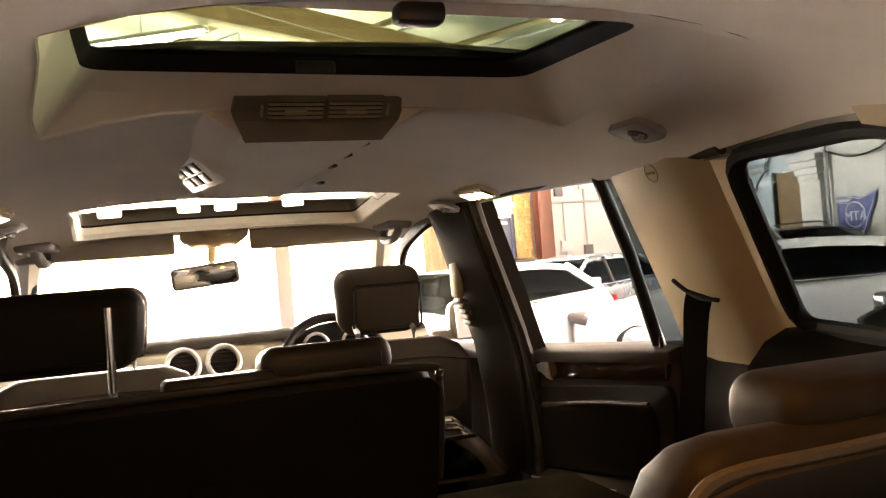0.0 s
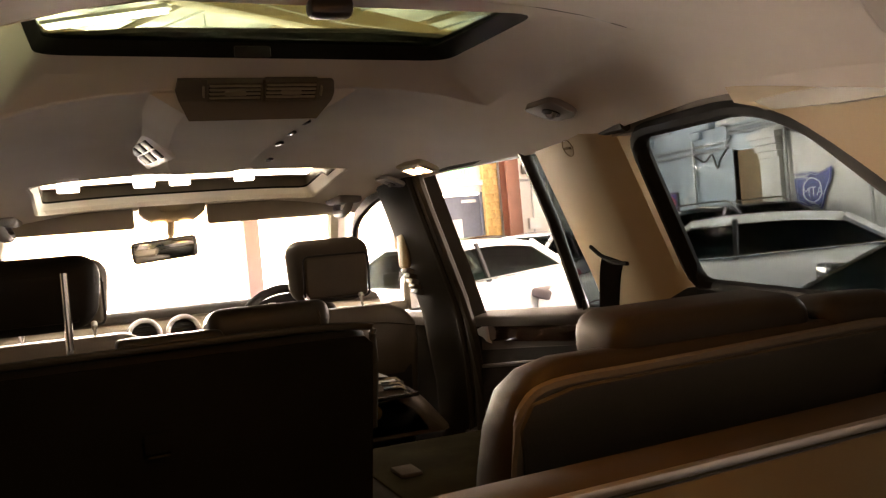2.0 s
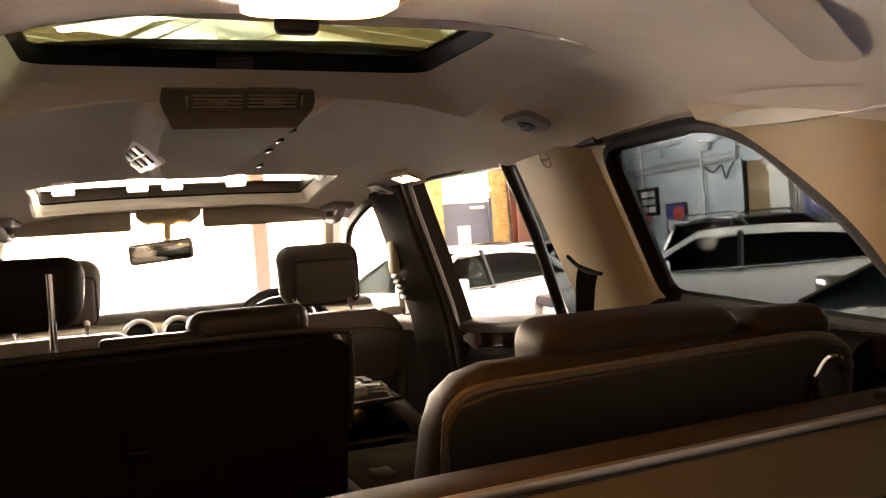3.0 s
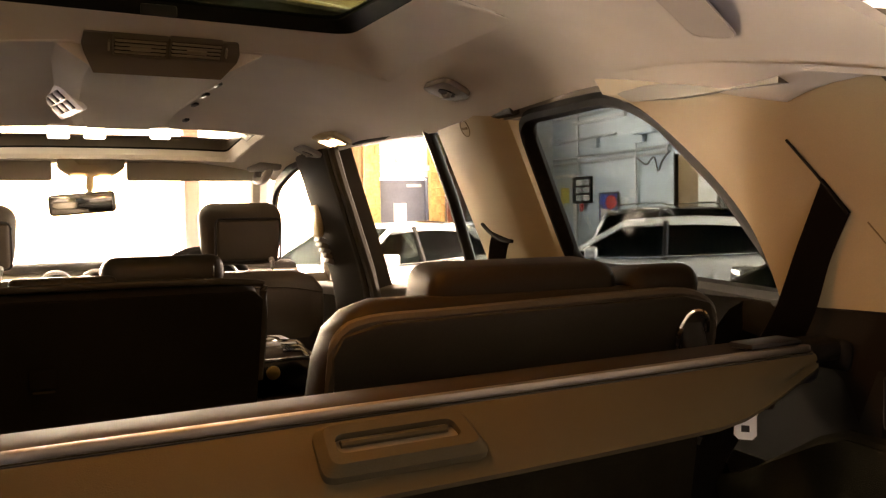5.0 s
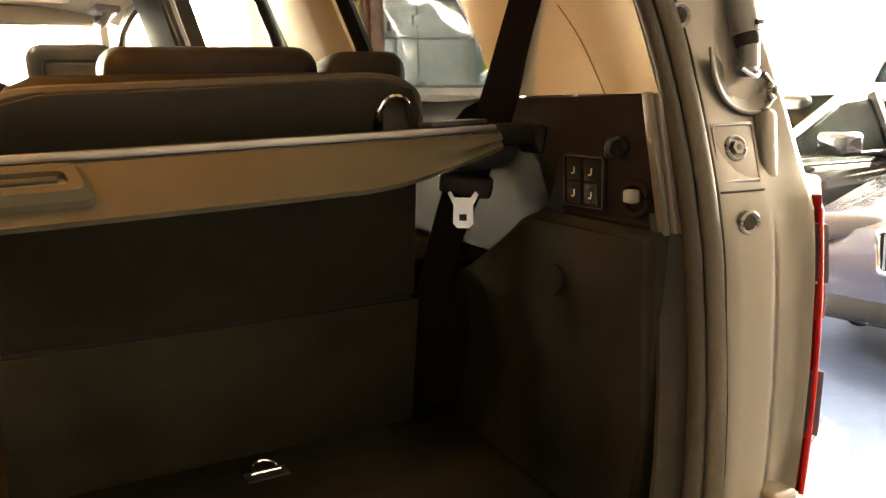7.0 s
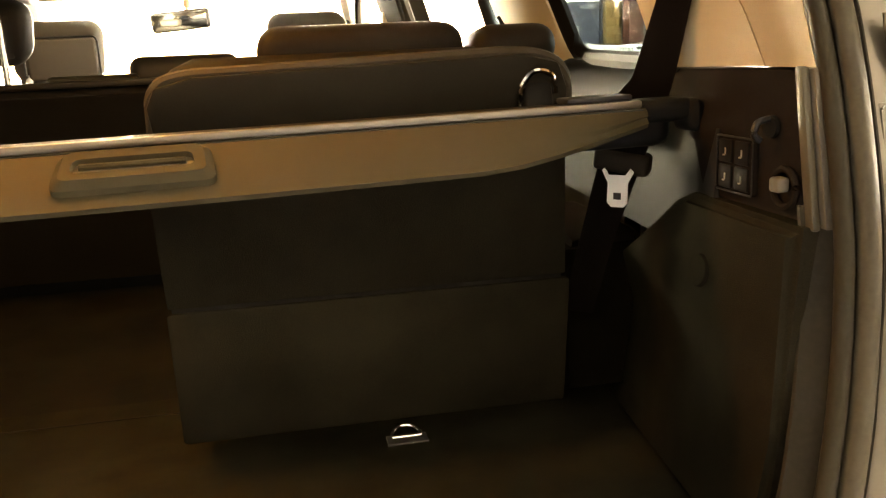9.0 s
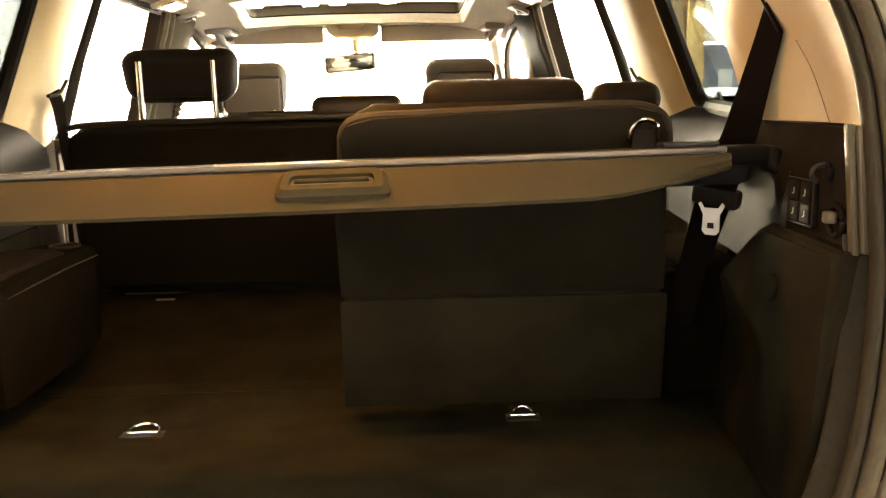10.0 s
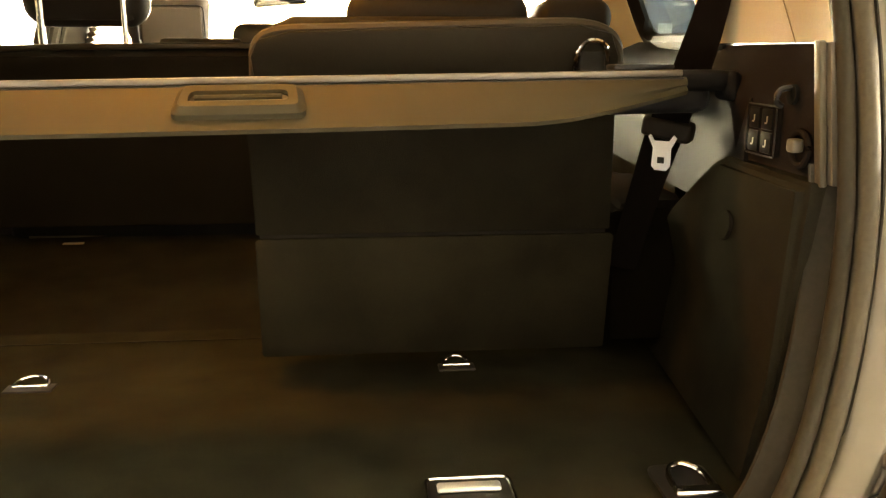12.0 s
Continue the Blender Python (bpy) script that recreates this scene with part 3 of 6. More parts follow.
def text(name, words, at, size, rot, material, parent):
    cu = bpy.data.curves.new(name, "FONT")
    cu.body = words
    cu.size = size
    cu.extrude = 0.002
    ob = new("tmp_text", cu)
    dg = bpy.context.evaluated_depsgraph_get()
    me = bpy.data.meshes.new_from_object(ob.evaluated_get(dg))
    bpy.data.objects.remove(ob)
    me.transform(pose(*at, *rot))
    me.materials.clear()
    me.materials.append(material)
    o = new(name, me)
    o.parent = parent
    o.matrix_parent_inverse = Matrix.Translation(-parent.location)
    return o


wall_fittings()


# ---- parked cars ----
def parked_car(at, heading, paint, label, roof=1.44, waist=0.93,  length=4.5, wagon=False, bare=False, glassm=None):
    """A car with its nose at -x, turned and set on its wheels."""
    T = thing("parked_car", (0, 0, 0), label, "car", "parked cars")
    L, W = length / 2, 0.89
    belt = waist if roof < 1.6 else 1.08
    glassm = glassm or CARGLASS

    def section(x, w, z0, z1, crown=0.03):
        return [(x, -w * 0.92, z0), (x, -w, z0 + 0.12), (x, -w, (z0 + z1) / 2), (x, -w * 0.97, z1 - 0.1), (x, -w * 0.9, z1 - 0.02), (x, -w * 0.5, z1 + crown * 0.6),
                (x, 0, z1 + crown), (x, w * 0.5, z1 + crown * 0.6), (x, w * 0.9, z1 - 0.02), (x, w * 0.97, z1 - 0.1), (x, w, (z0 + z1) / 2), (x, w, z0 + 0.12), (x, w * 0.92, z0)]
    tail = belt + (0.06 if not wagon else 0.02)
    st = [(-L, 0.62, 0.32, 0.58), (-L + 0.06, 0.74, 0.24, 0.68), (-L + 0.25, 0.83, 0.2, 0.75), (-L + 0.7, 0.88, 0.2, belt - 0.10), (-L + 1.25, W, 0.2, belt), (0, W, 0.2, belt + 0.01),
          (L - 0.9, W, 0.2, tail), (L - 0.3, 0.86, 0.22, tail), (L - 0.06, 0.78, 0.28, tail - 0.08), (L, 0.66, 0.36, tail - 0.2)]
    rings = [section(*s) for s in st]
    part("body", loft(rings), paint, T, angle=50)
    xa, xb = -L + 1.2, -L + 2.0
    xc, xd = (L - 0.95, L - 0.4) if not wagon else (L - 0.3, L - 0.12)
    wr = 0.62
    r0 = [Vector((xb + (xc - xb) * i / 8, 0, roof - 0.05 * ((i / 8 - 0.45) / 0.5) ** 2)) for i in range(9)]
    rr = []
    for p in r0:
        rr.append([(p.x, -wr - 0.035, p.z - 0.10), (p.x, -wr + 0.03, p.z - 0.015), (p.x, -0.3, p.z + 0.01), (p.x, 0.3, p.z + 0.01), (p.x, wr - 0.03, p.z - 0.015), (p.x, wr + 0.035, p.z - 0.10), (p.x, 0, p.z - 0.04)])
    part("roof", loft(rr), paint, T, angle=50)
    zf, zr = r0[0].z - 0.04, r0[-1].z - 0.04
    for s in (-1, 1):
        part("front_pillar", tube([(xa, s * 0.80, belt - 0.02), (xb, s * wr, zf)], 0.035, 6), paint, T)
        part("centre_pillar", tube([(0.15, s * 0.83, belt - 0.02), (0.18, s * wr, roof - 0.06)], 0.04, 6), BLACK, T)
        part("rear_pillar", tube([(xd, s * 0.78, tail - 0.02), (xc, s * wr, zr)], 0.06, 6), paint, T)
        part("side_window", prism([(xa + 0.12, s * 0.81, belt - 0.01), (0.13, s * 0.83, belt), (0.15, s * (wr + 0.025), roof - 0.09), (xb + 0.02, s * (wr + 0.025), zf - 0.03)], (0, s * -0.008, 0)), glassm, T, smooth=False)
        part("side_window", prism([(0.2, s * 0.83, belt), (xd - 0.1, s * 0.79, tail - 0.01), (xc - 0.02, s * (wr + 0.02), zr - 0.03), (0.22, s * (wr + 0.025), roof - 0.09)], (0, s * -0.008, 0)), glassm, T, smooth=False)
        part("window_trim", tube([(xa + 0.1, s * 0.835, belt + 0.005), (0, s * 0.85, belt + 0.01), (xd - 0.1, s * 0.81, tail + 0.005)], 0.012, 6), CHROME, T)
        m = part("door_mirror", turned(box(-0.08, 0.08, -0.11, 0.11, -0.07, 0.07, 0.035, 3), Matrix.Translation((xa + 0.42, s * 0.98, belt + 0.08))), paint, T)
        part("headlamp", turned(box(-0.16, 0.16, -0.19, 0.19, -0.065, 0.065, 0.045, 3), pose(-L + 0.17, s * 0.58, 0.66, 0, 12, s * 28)), CLEAR_LENS, T)
        part("rear_lamp", turned(box(-0.1, 0.1, -0.13, 0.13, -0.09, 0.09, 0.04, 3), pose(L - 0.1, s * 0.66, tail - 0.2, 0, 0, s * -30)), RED_LENS, T)
        for xw in (-L + 0.85, L - 0.95):
            w = part("wheel", ring_of((xw, s * 0.80, 0.32), 0.235, 0.085, (0, 1, 0), 28, 8), TYRE, T)
            rim = disc((xw, s * 0.78, 0.32), 0.2, (0, s * 0.08, 0), 24)
            part("rim", rim, RIM, w)
            for k in range(5):
                a = k * 2 * math.pi / 5
                part("spoke", tube([(xw, s * 0.872, 0.32), (xw + 0.18 * math.cos(a), s * 0.865, 0.32 + 0.18 * math.sin(a))], 0.022, 5), RIM, w)
        st_ = part("seat", box(-0.35, -0.2, s * 0.38 - 0.24, s * 0.38 + 0.24, 0.5, 1.1, 0.06, 3), DASH if "pale seats" in label else BLACK, T)
        part("head_restraint", box(-0.28, -0.18, s * 0.38 - 0.12, s * 0.38 + 0.12, 1.1, 1.28, 0.04, 3), DASH if "pale seats" in label else BLACK, st_)
    part("windscreen", prism([(xa, -0.78, belt), (xa, 0.78, belt), (xb, wr - 0.01, zf + 0.02), (xb, -wr + 0.01, zf + 0.02)], (0.008, 0, -0.004)), glassm, T, smooth=False)
    part("rear_window", prism([(xd, -0.74, tail), (xd, 0.74, tail), (xc, wr - 0.02, zr + 0.02), (xc, -wr + 0.02, zr + 0.02)], (-0.008, 0, -0.004)), glassm, T, smooth=False)
    for s in (-1, 1):
        g = part("grille", prism(rounded([(-L - 0.015, s * 0.04, 0.52), (-L - 0.015, s * 0.28, 0.52), (-L + 0.0, s * 0.30, 0.70), (-L + 0.0, s * 0.04, 0.70)], 0.03), (0.06, 0, 0)), BLACK, T)
        for k in range(8):
            part("grille_bar", box(-L - 0.025, -L + 0.0, s * (0.06 + 0.029 * k) - 0.006, s * (0.06 + 0.029 * k) + 0.006, 0.53, 0.69), CHROME, g)
        part("grille_surround", tube(rounded([(-L - 0.02, s * 0.035, 0.515), (-L - 0.02, s * 0.285, 0.515), (-L - 0.005, s * 0.31, 0.705), (-L - 0.005, s * 0.035, 0.705)], 0.03), 0.012, 6, True), CHROME, g)
    part("lower_intake", box(-L - 0.01, -L + 0.1, -0.55, 0.55, 0.26, 0.38, 0.03), BLACK, T)
    if not bare:
        part("number_plate", box(-L - 0.03, -L - 0.012, -0.16, 0.16, 0.415, 0.505, 0.004), PAPER, T)
    if wagon:
        for s in (-1, 1):
            part("roof_rail", tube(curve([(xb + 0.1, s * 0.56, roof - 0.02), (xb + 0.3, s * 0.56, roof + 0.05), (xc - 0.3, s * 0.56, roof + 0.04), (xc - 0.1, s * 0.56, roof - 0.03)]), 0.014, 6), CHROME, T)
    ang = math.degrees(math.atan2(heading[1], heading[0])) - 180
    T.matrix_world = pose(at[0], at[1], GROUND, 0, 0, ang)
    return T


CARWHITE = mat("white_car_paint", (0.78, 0.78, 0.76), 0.25, var=0.02, scale=20, bump=0, coat=0.8)
CARSILVER = mat("silver_car_paint", (0.42, 0.43, 0.44), 0.28, metal=0.7, var=0.03, scale=20, bump=0, coat=0.8)
CARBLACK = mat("black_car_paint", (0.012, 0.013, 0.016), 0.15, var=0.05, scale=20, bump=0, coat=1.0)
CARBLUE = mat("dark_blue_car_paint", (0.055, 0.055, 0.085), 0.18, metal=0.3, var=0.04, scale=20, bump=0, coat=1.0)
parked_car((6.9, 8.85), (-0.79, 0.62), CARWHITE, "white saloon with dark windows and pale seats parked beside the wall", roof=1.46, waist=0.96, length=4.7)
parked_car((4.95, 3.70), (-0.99, 0.1), CARBLACK, "glossy black low saloon parked nose inwards", roof=1.34, length=4.2)
parked_car((9.45, 10.85), (0.0, -1.0), CARBLACK, "black four-wheel drive with roof rails by the wall", roof=1.64, wagon=True, length=4.0)
parked_car((5.82, 1.86), (-0.99, -0.1), CARBLUE, "dark blue saloon with twin chrome grilles parked beside", bare=True)
parked_car((6.4, 13.2), (-0.9, -0.43), CARSILVER, "silver saloon parked near the end wall")
parked_car((3.4, 10.2), (-0.9, -0.43), CARWHITE, "white hatchback parked by the open front")
parked_car((5.6, 15.2), (-0.9, -0.43), CARBLACK, "dark saloon parked close to the end wall", roof=1.46)
parked_car((9.4, 3.6), (0.0, -1.0), CARWHITE, "white four-wheel drive parked by the side opening", roof=1.75, wagon=True)


# ---- cabin structure ----
IN_CABIN[0] = True


def side_x(z):
    return 0.62 + (1.672 - z) * 0.42 if z > 1.285 else 0.782


HEAD_Y = (0.30, 0.42, 0.55, 0.64, 0.72, 0.80, 0.93, 1.30, 1.42, 1.60, 2.045, 2.20, 2.27, 2.40, 2.75, 3.00)
HEAD_SIDE = (1.595, 1.630, 1.660, 1.677, 1.692, 1.698, 1.692, 1.664, 1.654, 1.655, 1.653, 1.647, 1.643, 1.637, 1.607, 1.567)
HEAD_MID = (1.700, 1.735, 1.765, 1.780, 1.795, 1.806, 1.826, 1.800, 1.789, 1.781, 1.752, 1.720, 1.700, 1.686, 1.634, 1.640)


def head_z(x, y):
    """Underside of the headliner: crowned between its two sides."""
    lo, hi = float(np.interp(y, HEAD_Y, HEAD_SIDE)), float(np.interp(y, HEAD_Y, HEAD_MID))
    return hi - (hi - lo) * (abs(x) / 0.617) ** 3.2


VENT = mat("brown_grey_vent_plastic", (0.115, 0.098, 0.073), 0.6, var=0.06, scale=500, bump=0.1, spec=0.3)
ARCH = mat("near_black_arch_carpet", (0.0075, 0.0060, 0.0042), 0.95, var=0.3, scale=800, bump=0.5, coarse=7, spec=0.0)
MILKY = bpy.data.materials.new("milky_translucent_plastic")
MILKY.use_nodes = True
MILKY.node_tree.nodes["Principled BSDF"].inputs["Base Color"].default_value = (0.85, 0.85, 0.82, 1)
MILKY.node_tree.nodes["Principled BSDF"].inputs["Transmission Weight"].default_value = 0.9
MILKY.node_tree.nodes["Principled BSDF"].inputs["Roughness"].default_value = 0.6
MILKY.node_tree.nodes["Principled BSDF"].inputs["IOR"].default_value = 1.05
SUNROOF_PALE = mat("pale_sunroof_reveal", (0.72, 0.68, 0.60), 0.7, var=0.05, scale=500, bump=0.1, spec=0.2)
SLIDER = mat("pale_vent_slider", (0.26, 0.225, 0.17), 0.5, var=0.05, scale=400, bump=0.08, spec=0.3)


def headliner():
    xs = [-0.62, -0.58, -0.53, -0.48, -0.435, -0.40, -0.34, -0.28, -0.2, -0.1, 0, 0.1, 0.2, 0.28, 0.34, 0.40, 0.435, 0.48, 0.53, 0.58, 0.62]
    ys = [0.36, 0.42, 0.48, 0.55, 0.64, 0.72, 0.80, 0.86, 0.93, 1.02, 1.1, 1.22, 1.3, 1.42, 1.5, 1.6, 1.72, 1.84, 1.95, 2.045, 2.12, 2.2, 2.30, 2.42, 2.54, 2.65, 2.75, 2.84, 2.92, 3.0]
    own = bmesh.new()
    v = [[own.verts.new((x, y, head_z(x, y))) for x in xs] for y in ys]
    for j in range(len(ys) - 1):
        for i in range(len(xs) - 1):
            cx, cy = (xs[i] + xs[i + 1]) / 2, (ys[j] + ys[j + 1]) / 2
            if abs(cx) < 0.435 and 0.93 < cy < 1.42:
                continue
            if -0.435 < cx < 0.40 and 2.30 < cy < 2.75:
                continue
            own.faces.new((v[j][i], v[j][i + 1], v[j + 1][i + 1], v[j + 1][i]))
    ext = bmesh.ops.extrude_face_region(own, geom=own.faces[:])
    for g in ext["geom"]:
        if isinstance(g, bmesh.types.BMVert):
            g.co.z += 0.012
    structure("ceiling_headliner", own, HEADLINER, "pale beige woven headliner with two glass roof openings")

    def ring(c, zf, r=0.05, cuts=10):
        """Rounded rectangle whose long runs are cut into short steps."""
        q = rounded([(a, b, 0) for a, b in c], r, 4)
        per = len(q) // 4
        out = []
        for i, p in enumerate(q):
            out.append(p)
            if i % per == per - 1:
                nx = q[(i + 1) % len(q)]
                out += [p.lerp(nx, k / cuts) for k in range(1, cuts)]
        return [(p.x, p.y, zf(p.x, p.y)) for p in out]
    # moulded surround of the rear roof glass, from the headliner up to the frame
    lo = ring([(-0.438, 0.928), (0.438, 0.928), (0.438, 1.424), (-0.438, 1.424)], lambda x, y: head_z(x, y) - 0.001, 0.006)
    lo = [settle(p) for p in lo]
    IN_CABIN[0] = False
    rise = lambda x, y: float(np.interp(y, (1.18, 1.75), (1.897, 1.905))) - 0.022 * x
    rm = ring([(-0.405, 1.185), (0.45, 1.185), (0.465, 1.748), (-0.425, 1.748)], rise, 0.05)
    r1 = ring([(-0.39, 1.20), (0.415, 1.20), (0.44, 1.705), (-0.405, 1.705)], lambda x, y: rise(x, y) + 0.026 * (y - 1.2) / 0.5, 0.06)
    structure("trim_roof_glass_surround", loft([lo, rm, r1, [(p[0], p[1], p[2] + 0.02) for p in r1]], caps=False), HEADLINER, "moulded beige surround of the rear roof glass", angle=28)
    f0 = [(p[0] * 0.998, (p[1] - 1.45) * 0.995 + 1.45, p[2] + 0.001) for p in r1]
    f1 = ring([(-0.372, 1.215), (0.375, 1.215), (0.405, 1.692), (-0.386, 1.692)], lambda x, y: rise(x, y) + 0.010 + 0.044 * (y - 1.2) / 0.5, 0.05)
    f2 = [(p[0], p[1], p[2] + 0.012) for p in f1]
    f3 = ring([(-0.56, 1.09), (0.60, 1.09), (0.60, 1.80), (-0.56, 1.80)], lambda x, y: rise(x, y) + 0.022 + 0.044 * (y - 1.2) / 0.5, 0.05)
    f4 = [(p[0], p[1], p[2] + 0.010) for p in f3]
    w = structure("window_1", loft([f0, f1, f2, f3, f4], caps=False), MATT_BLACK, "rear glass roof panel in a black frame")
    part("pane", prism([(p[0], p[1], p[2] + 0.004) for p in f1], (0, 0, 0.005)), ROOFGLASS, w, smooth=False)
    part("latch", box(-0.03, 0.045, 1.690, 1.700, 1.930, 1.955, 0.004), BLACK, w)
    part("catch", box(0.012, 0.080, 1.15, 1.19, 1.870, 1.90, 0.010), BLACK, w)
    # panel with air vents at the rear end of the roof console
    b = loft([[(-0.142, 1.752, 1.906), (0.184, 1.752, 1.900), (0.184, 1.775, 1.910), (-0.142, 1.775, 1.915)], [(-0.148, 1.780, 1.885), (0.190, 1.780, 1.880), (0.190, 1.81, 1.893), (-0.148, 1.81, 1.898)], [(-0.143, 1.791, 1.868), (0.185, 1.791, 1.864), (0.185, 1.83, 1.880), (-0.143, 1.83, 1.885)], [(-0.125, 1.798, 1.827), (0.148, 1.798, 1.825), (0.148, 1.84, 1.840), (-0.125, 1.84, 1.840)]])
    b = turned(b, Matrix.Translation((0, -0.019, -0.011)))
    structure("trim_vent_panel", b, VENT, "brown-grey panel with air vents at the rear of the roof console", angle=15)
    for x0 in (-0.028, 0.091):
        t = thing("roof_air_vent", (x0, 1.768, 1.885), "grey slatted air vent in the roof console", "vent", "roof vents")
        M = Matrix.Translation((x0, 1.7475, 1.8725)) @ pose(0, 0, 0, 49, 0, 0) @ pose(0, 0, 0, 0, 1.0, 0)
        fr = box(-0.056, 0.056, -0.006, 0.012, -0.026, -0.0225, 0.001)
        box(-0.056, 0.056, -0.006, 0.012, 0.0225, 0.026, 0.001, bm=fr)
        box(-0.057, -0.054, -0.006, 0.012, -0.026, 0.026, 0.001, bm=fr)
        box(0.054, 0.057, -0.006, 0.012, -0.026, 0.026, 0.001, bm=fr)
        part("frame", turned(fr, M), VENT, t)
        part("backing", turned(box(-0.054, 0.054, -0.001, 0.001, -0.0225, 0.0225), M), MATT_BLACK, t)
        for k in range(4):
            part("slat", turned(box(-0.053, 0.053, -0.006, -0.002, -0.0175 + k * 0.0105, -0.0130 + k * 0.0105), M), SLIDER, t)
        part("slider", turned(box(-0.022, 0.022, -0.011, -0.004, -0.006, 0.004, 0.002), M), SLIDER, t)
        sx = -0.067 if x0 < 0 else 0.064
        part("thumb_wheel", turned(box(sx, sx + 0.004, -0.008, 0.002, -0.012, 0.012, 0.001), M), SLIDER, t)
    # white tabs at the near edge of the sunroof
    clips = [box(x - 0.032, x + 0.032, 2.662, 2.676, 1.757 + 0.012 * x, 1.800, 0.006) for x in (-0.42, -0.205, -0.100, 0.098)]
    IN_CABIN[0] = True
    # front roof opening
    g = [(-0.435, 2.30), (0.40, 2.30), (0.40, 2.75), (-0.435, 2.75)]
    g0 = ring(g, lambda x, y: head_z(x, y) - 0.002, 0.03)
    slope = lambda d, u: [(p[0] * (1 - d * 0.8), p[1] + d * (0.6 if p[1] > 2.5 else 0.0), p[2] + u * (1.0 if p[1] > 2.5 else 0.45)) for p in g0]
    w = structure("window_2", loft([slope(-0.02, -0.002), g0, slope(0.03, 0.034)], caps=False), SUNROOF_PALE, "front glass sunroof, pale reveal around it")
    part("groove", loft([slope(0.03, 0.034), slope(0.034, 0.040)], caps=False), MATT_BLACK, w)
    part("guide_rail", loft([slope(0.034, 0.040), slope(0.038, 0.070), slope(-0.06, 0.074)], caps=False), VENT, w)
    part("pane", prism([(p[0], p[1], p[2]) for p in slope(0.0, 0.077)], (0, 0, 0.004)), CLEAR, w, smooth=False)
    IN_CABIN[0] = False
    for c in clips:
        part("clip", c, MILKY, w)
    IN_CABIN[0] = True
    # raised console along the middle of the roof
    rings = []
    for y in (1.44, 1.46, 1.6, 1.9, 2.15, 2.29):
        k = 1.0 if y < 2.0 else 0.7 if y < 2.2 else 0.2
        z = head_z(0, y)
        n = 1.0 if y < 1.7 else 0.9 if y < 2.0 else 0.72 if y < 2.2 else 0.6
        zs = head_z(0.17 * n, y) - 0.001
        rings.append([((-0.198) * n, y, zs), (-0.142 * n, y, z - 0.042 * k), (0, y, z - 0.044 * k), (0.108 * n, y, z - 0.042 * k), (0.178 * n, y, zs), (0.0, y, z + 0.02)])
    structure("trim_roof_console", loft(rings), HEADLINER, "raised fabric-covered console along the roof", angle=25)
    # switch plate on the sloping flank
    t = thing("roof_switch_plate", (-0.15, 1.93, 1.72), "pale switch plate with dark buttons on the roof console", "switch")
    M = Matrix.Translation((-0.158, 2.03, head_z(0.15, 2.03) - 0.018)) @ pose(0, 0, 0, 0, 46, 6)
    part("plate", turned(box(-0.042, 0.042, -0.15, 0.15, -0.006, 0.006, 0.005), M), WHITE_PLASTIC, t)
    for i in range(2):
        for j in range(3):
            part("button", turned(box(-0.028 + 0.03 * i, -0.002 + 0.03 * i, -0.105 + 0.070 * j, -0.050 + 0.070 * j, -0.010, -0.004, 0.003), M), BLACK, t)
    for k in range(4):
        t = thing("console_slot", (0.16, 1.75 + k * 0.14, 1.72), "small dark slot in the edge of the roof console", "slot", "console slots")
        part("slot", box(0.150, 0.163, 1.75 + k * 0.14, 1.80 + k * 0.14, head_z(0.17, 1.775 + k * 0.14) - 0.012, head_z(0.17, 1.775 + k * 0.14) - 0.004, 0.003), BLACK, t)


headliner()


def roof_fitting(s, y, x, lit, label):
    z = head_z(x, y)
    t = thing("reading_lamp" if lit else "coat_hook", (s * x, y, z), label, "lamp" if lit else "hook", "reading lamps" if lit else "coat hooks")
    M = Matrix.Translation((s * x, y, z - 0.006)) @ pose(0, 0, 0, 0, s * 22, 0)
    w = 0.10 if lit else 0.058
    pl = rounded([(-0.035, -w, 0), (0.035, -w * 0.75, 0), (0.035, w * 0.75, 0), (-0.035, w, 0)], 0.02)
    part("bezel", turned(prism(pl, (0, 0, -0.012), bev=0.003), M), BEIGE if lit else GREYTRIM, t)
    if lit:
        part("lens", turned(box(-0.018, 0.018, -0.07, -0.02, -0.017, -0.011, 0.006), M), LAMP_WARM, t)
        part("lens", turned(box(-0.018, 0.018, 0.02, 0.07, -0.017, -0.011, 0.006), M), LAMP_WARM, t)
        part("bulb_ring", turned(tube(rounded([(-0.022, -0.075, -0.013), (0.022, -0.075, -0.013), (0.022, 0.075, -0.013), (-0.022, 0.075, -0.013)], 0.015), 0.004, 6, True), M), CHROME, t)
    else:
        part("recess", turned(disc((0, 0, -0.010), 0.018, (0, 0, -0.004)), M), BLACK, t)
        part("hook", turned(tube([(0, -0.014, -0.013), (0.003, -0.006, -0.019), (0.003, 0.008, -0.018), (0, 0.014, -0.013)], 0.005, 8), M), GREYTRIM, t)
    return t


def grip(s, y):
    x = 0.525
    z = head_z(x, y)
    t = thing("grip_handle", (s * x, y, z), "grey folding grip handle above the door", "handle", "grip handles")
    part("base", box(s * x - 0.042, s * x + 0.042, y - 0.095, y + 0.095, z - 0.016, z + 0.012, 0.012, 3), GREYTRIM, t)
    part("bow", tube(curve([(s * x, y - 0.08, z - 0.01), (s * (x - 0.012), y - 0.06, z - 0.045), (s * (x - 0.012), y + 0.06, z - 0.045), (s * x, y + 0.08, z - 0.01)]), 0.014, 8), GREYTRIM, t)


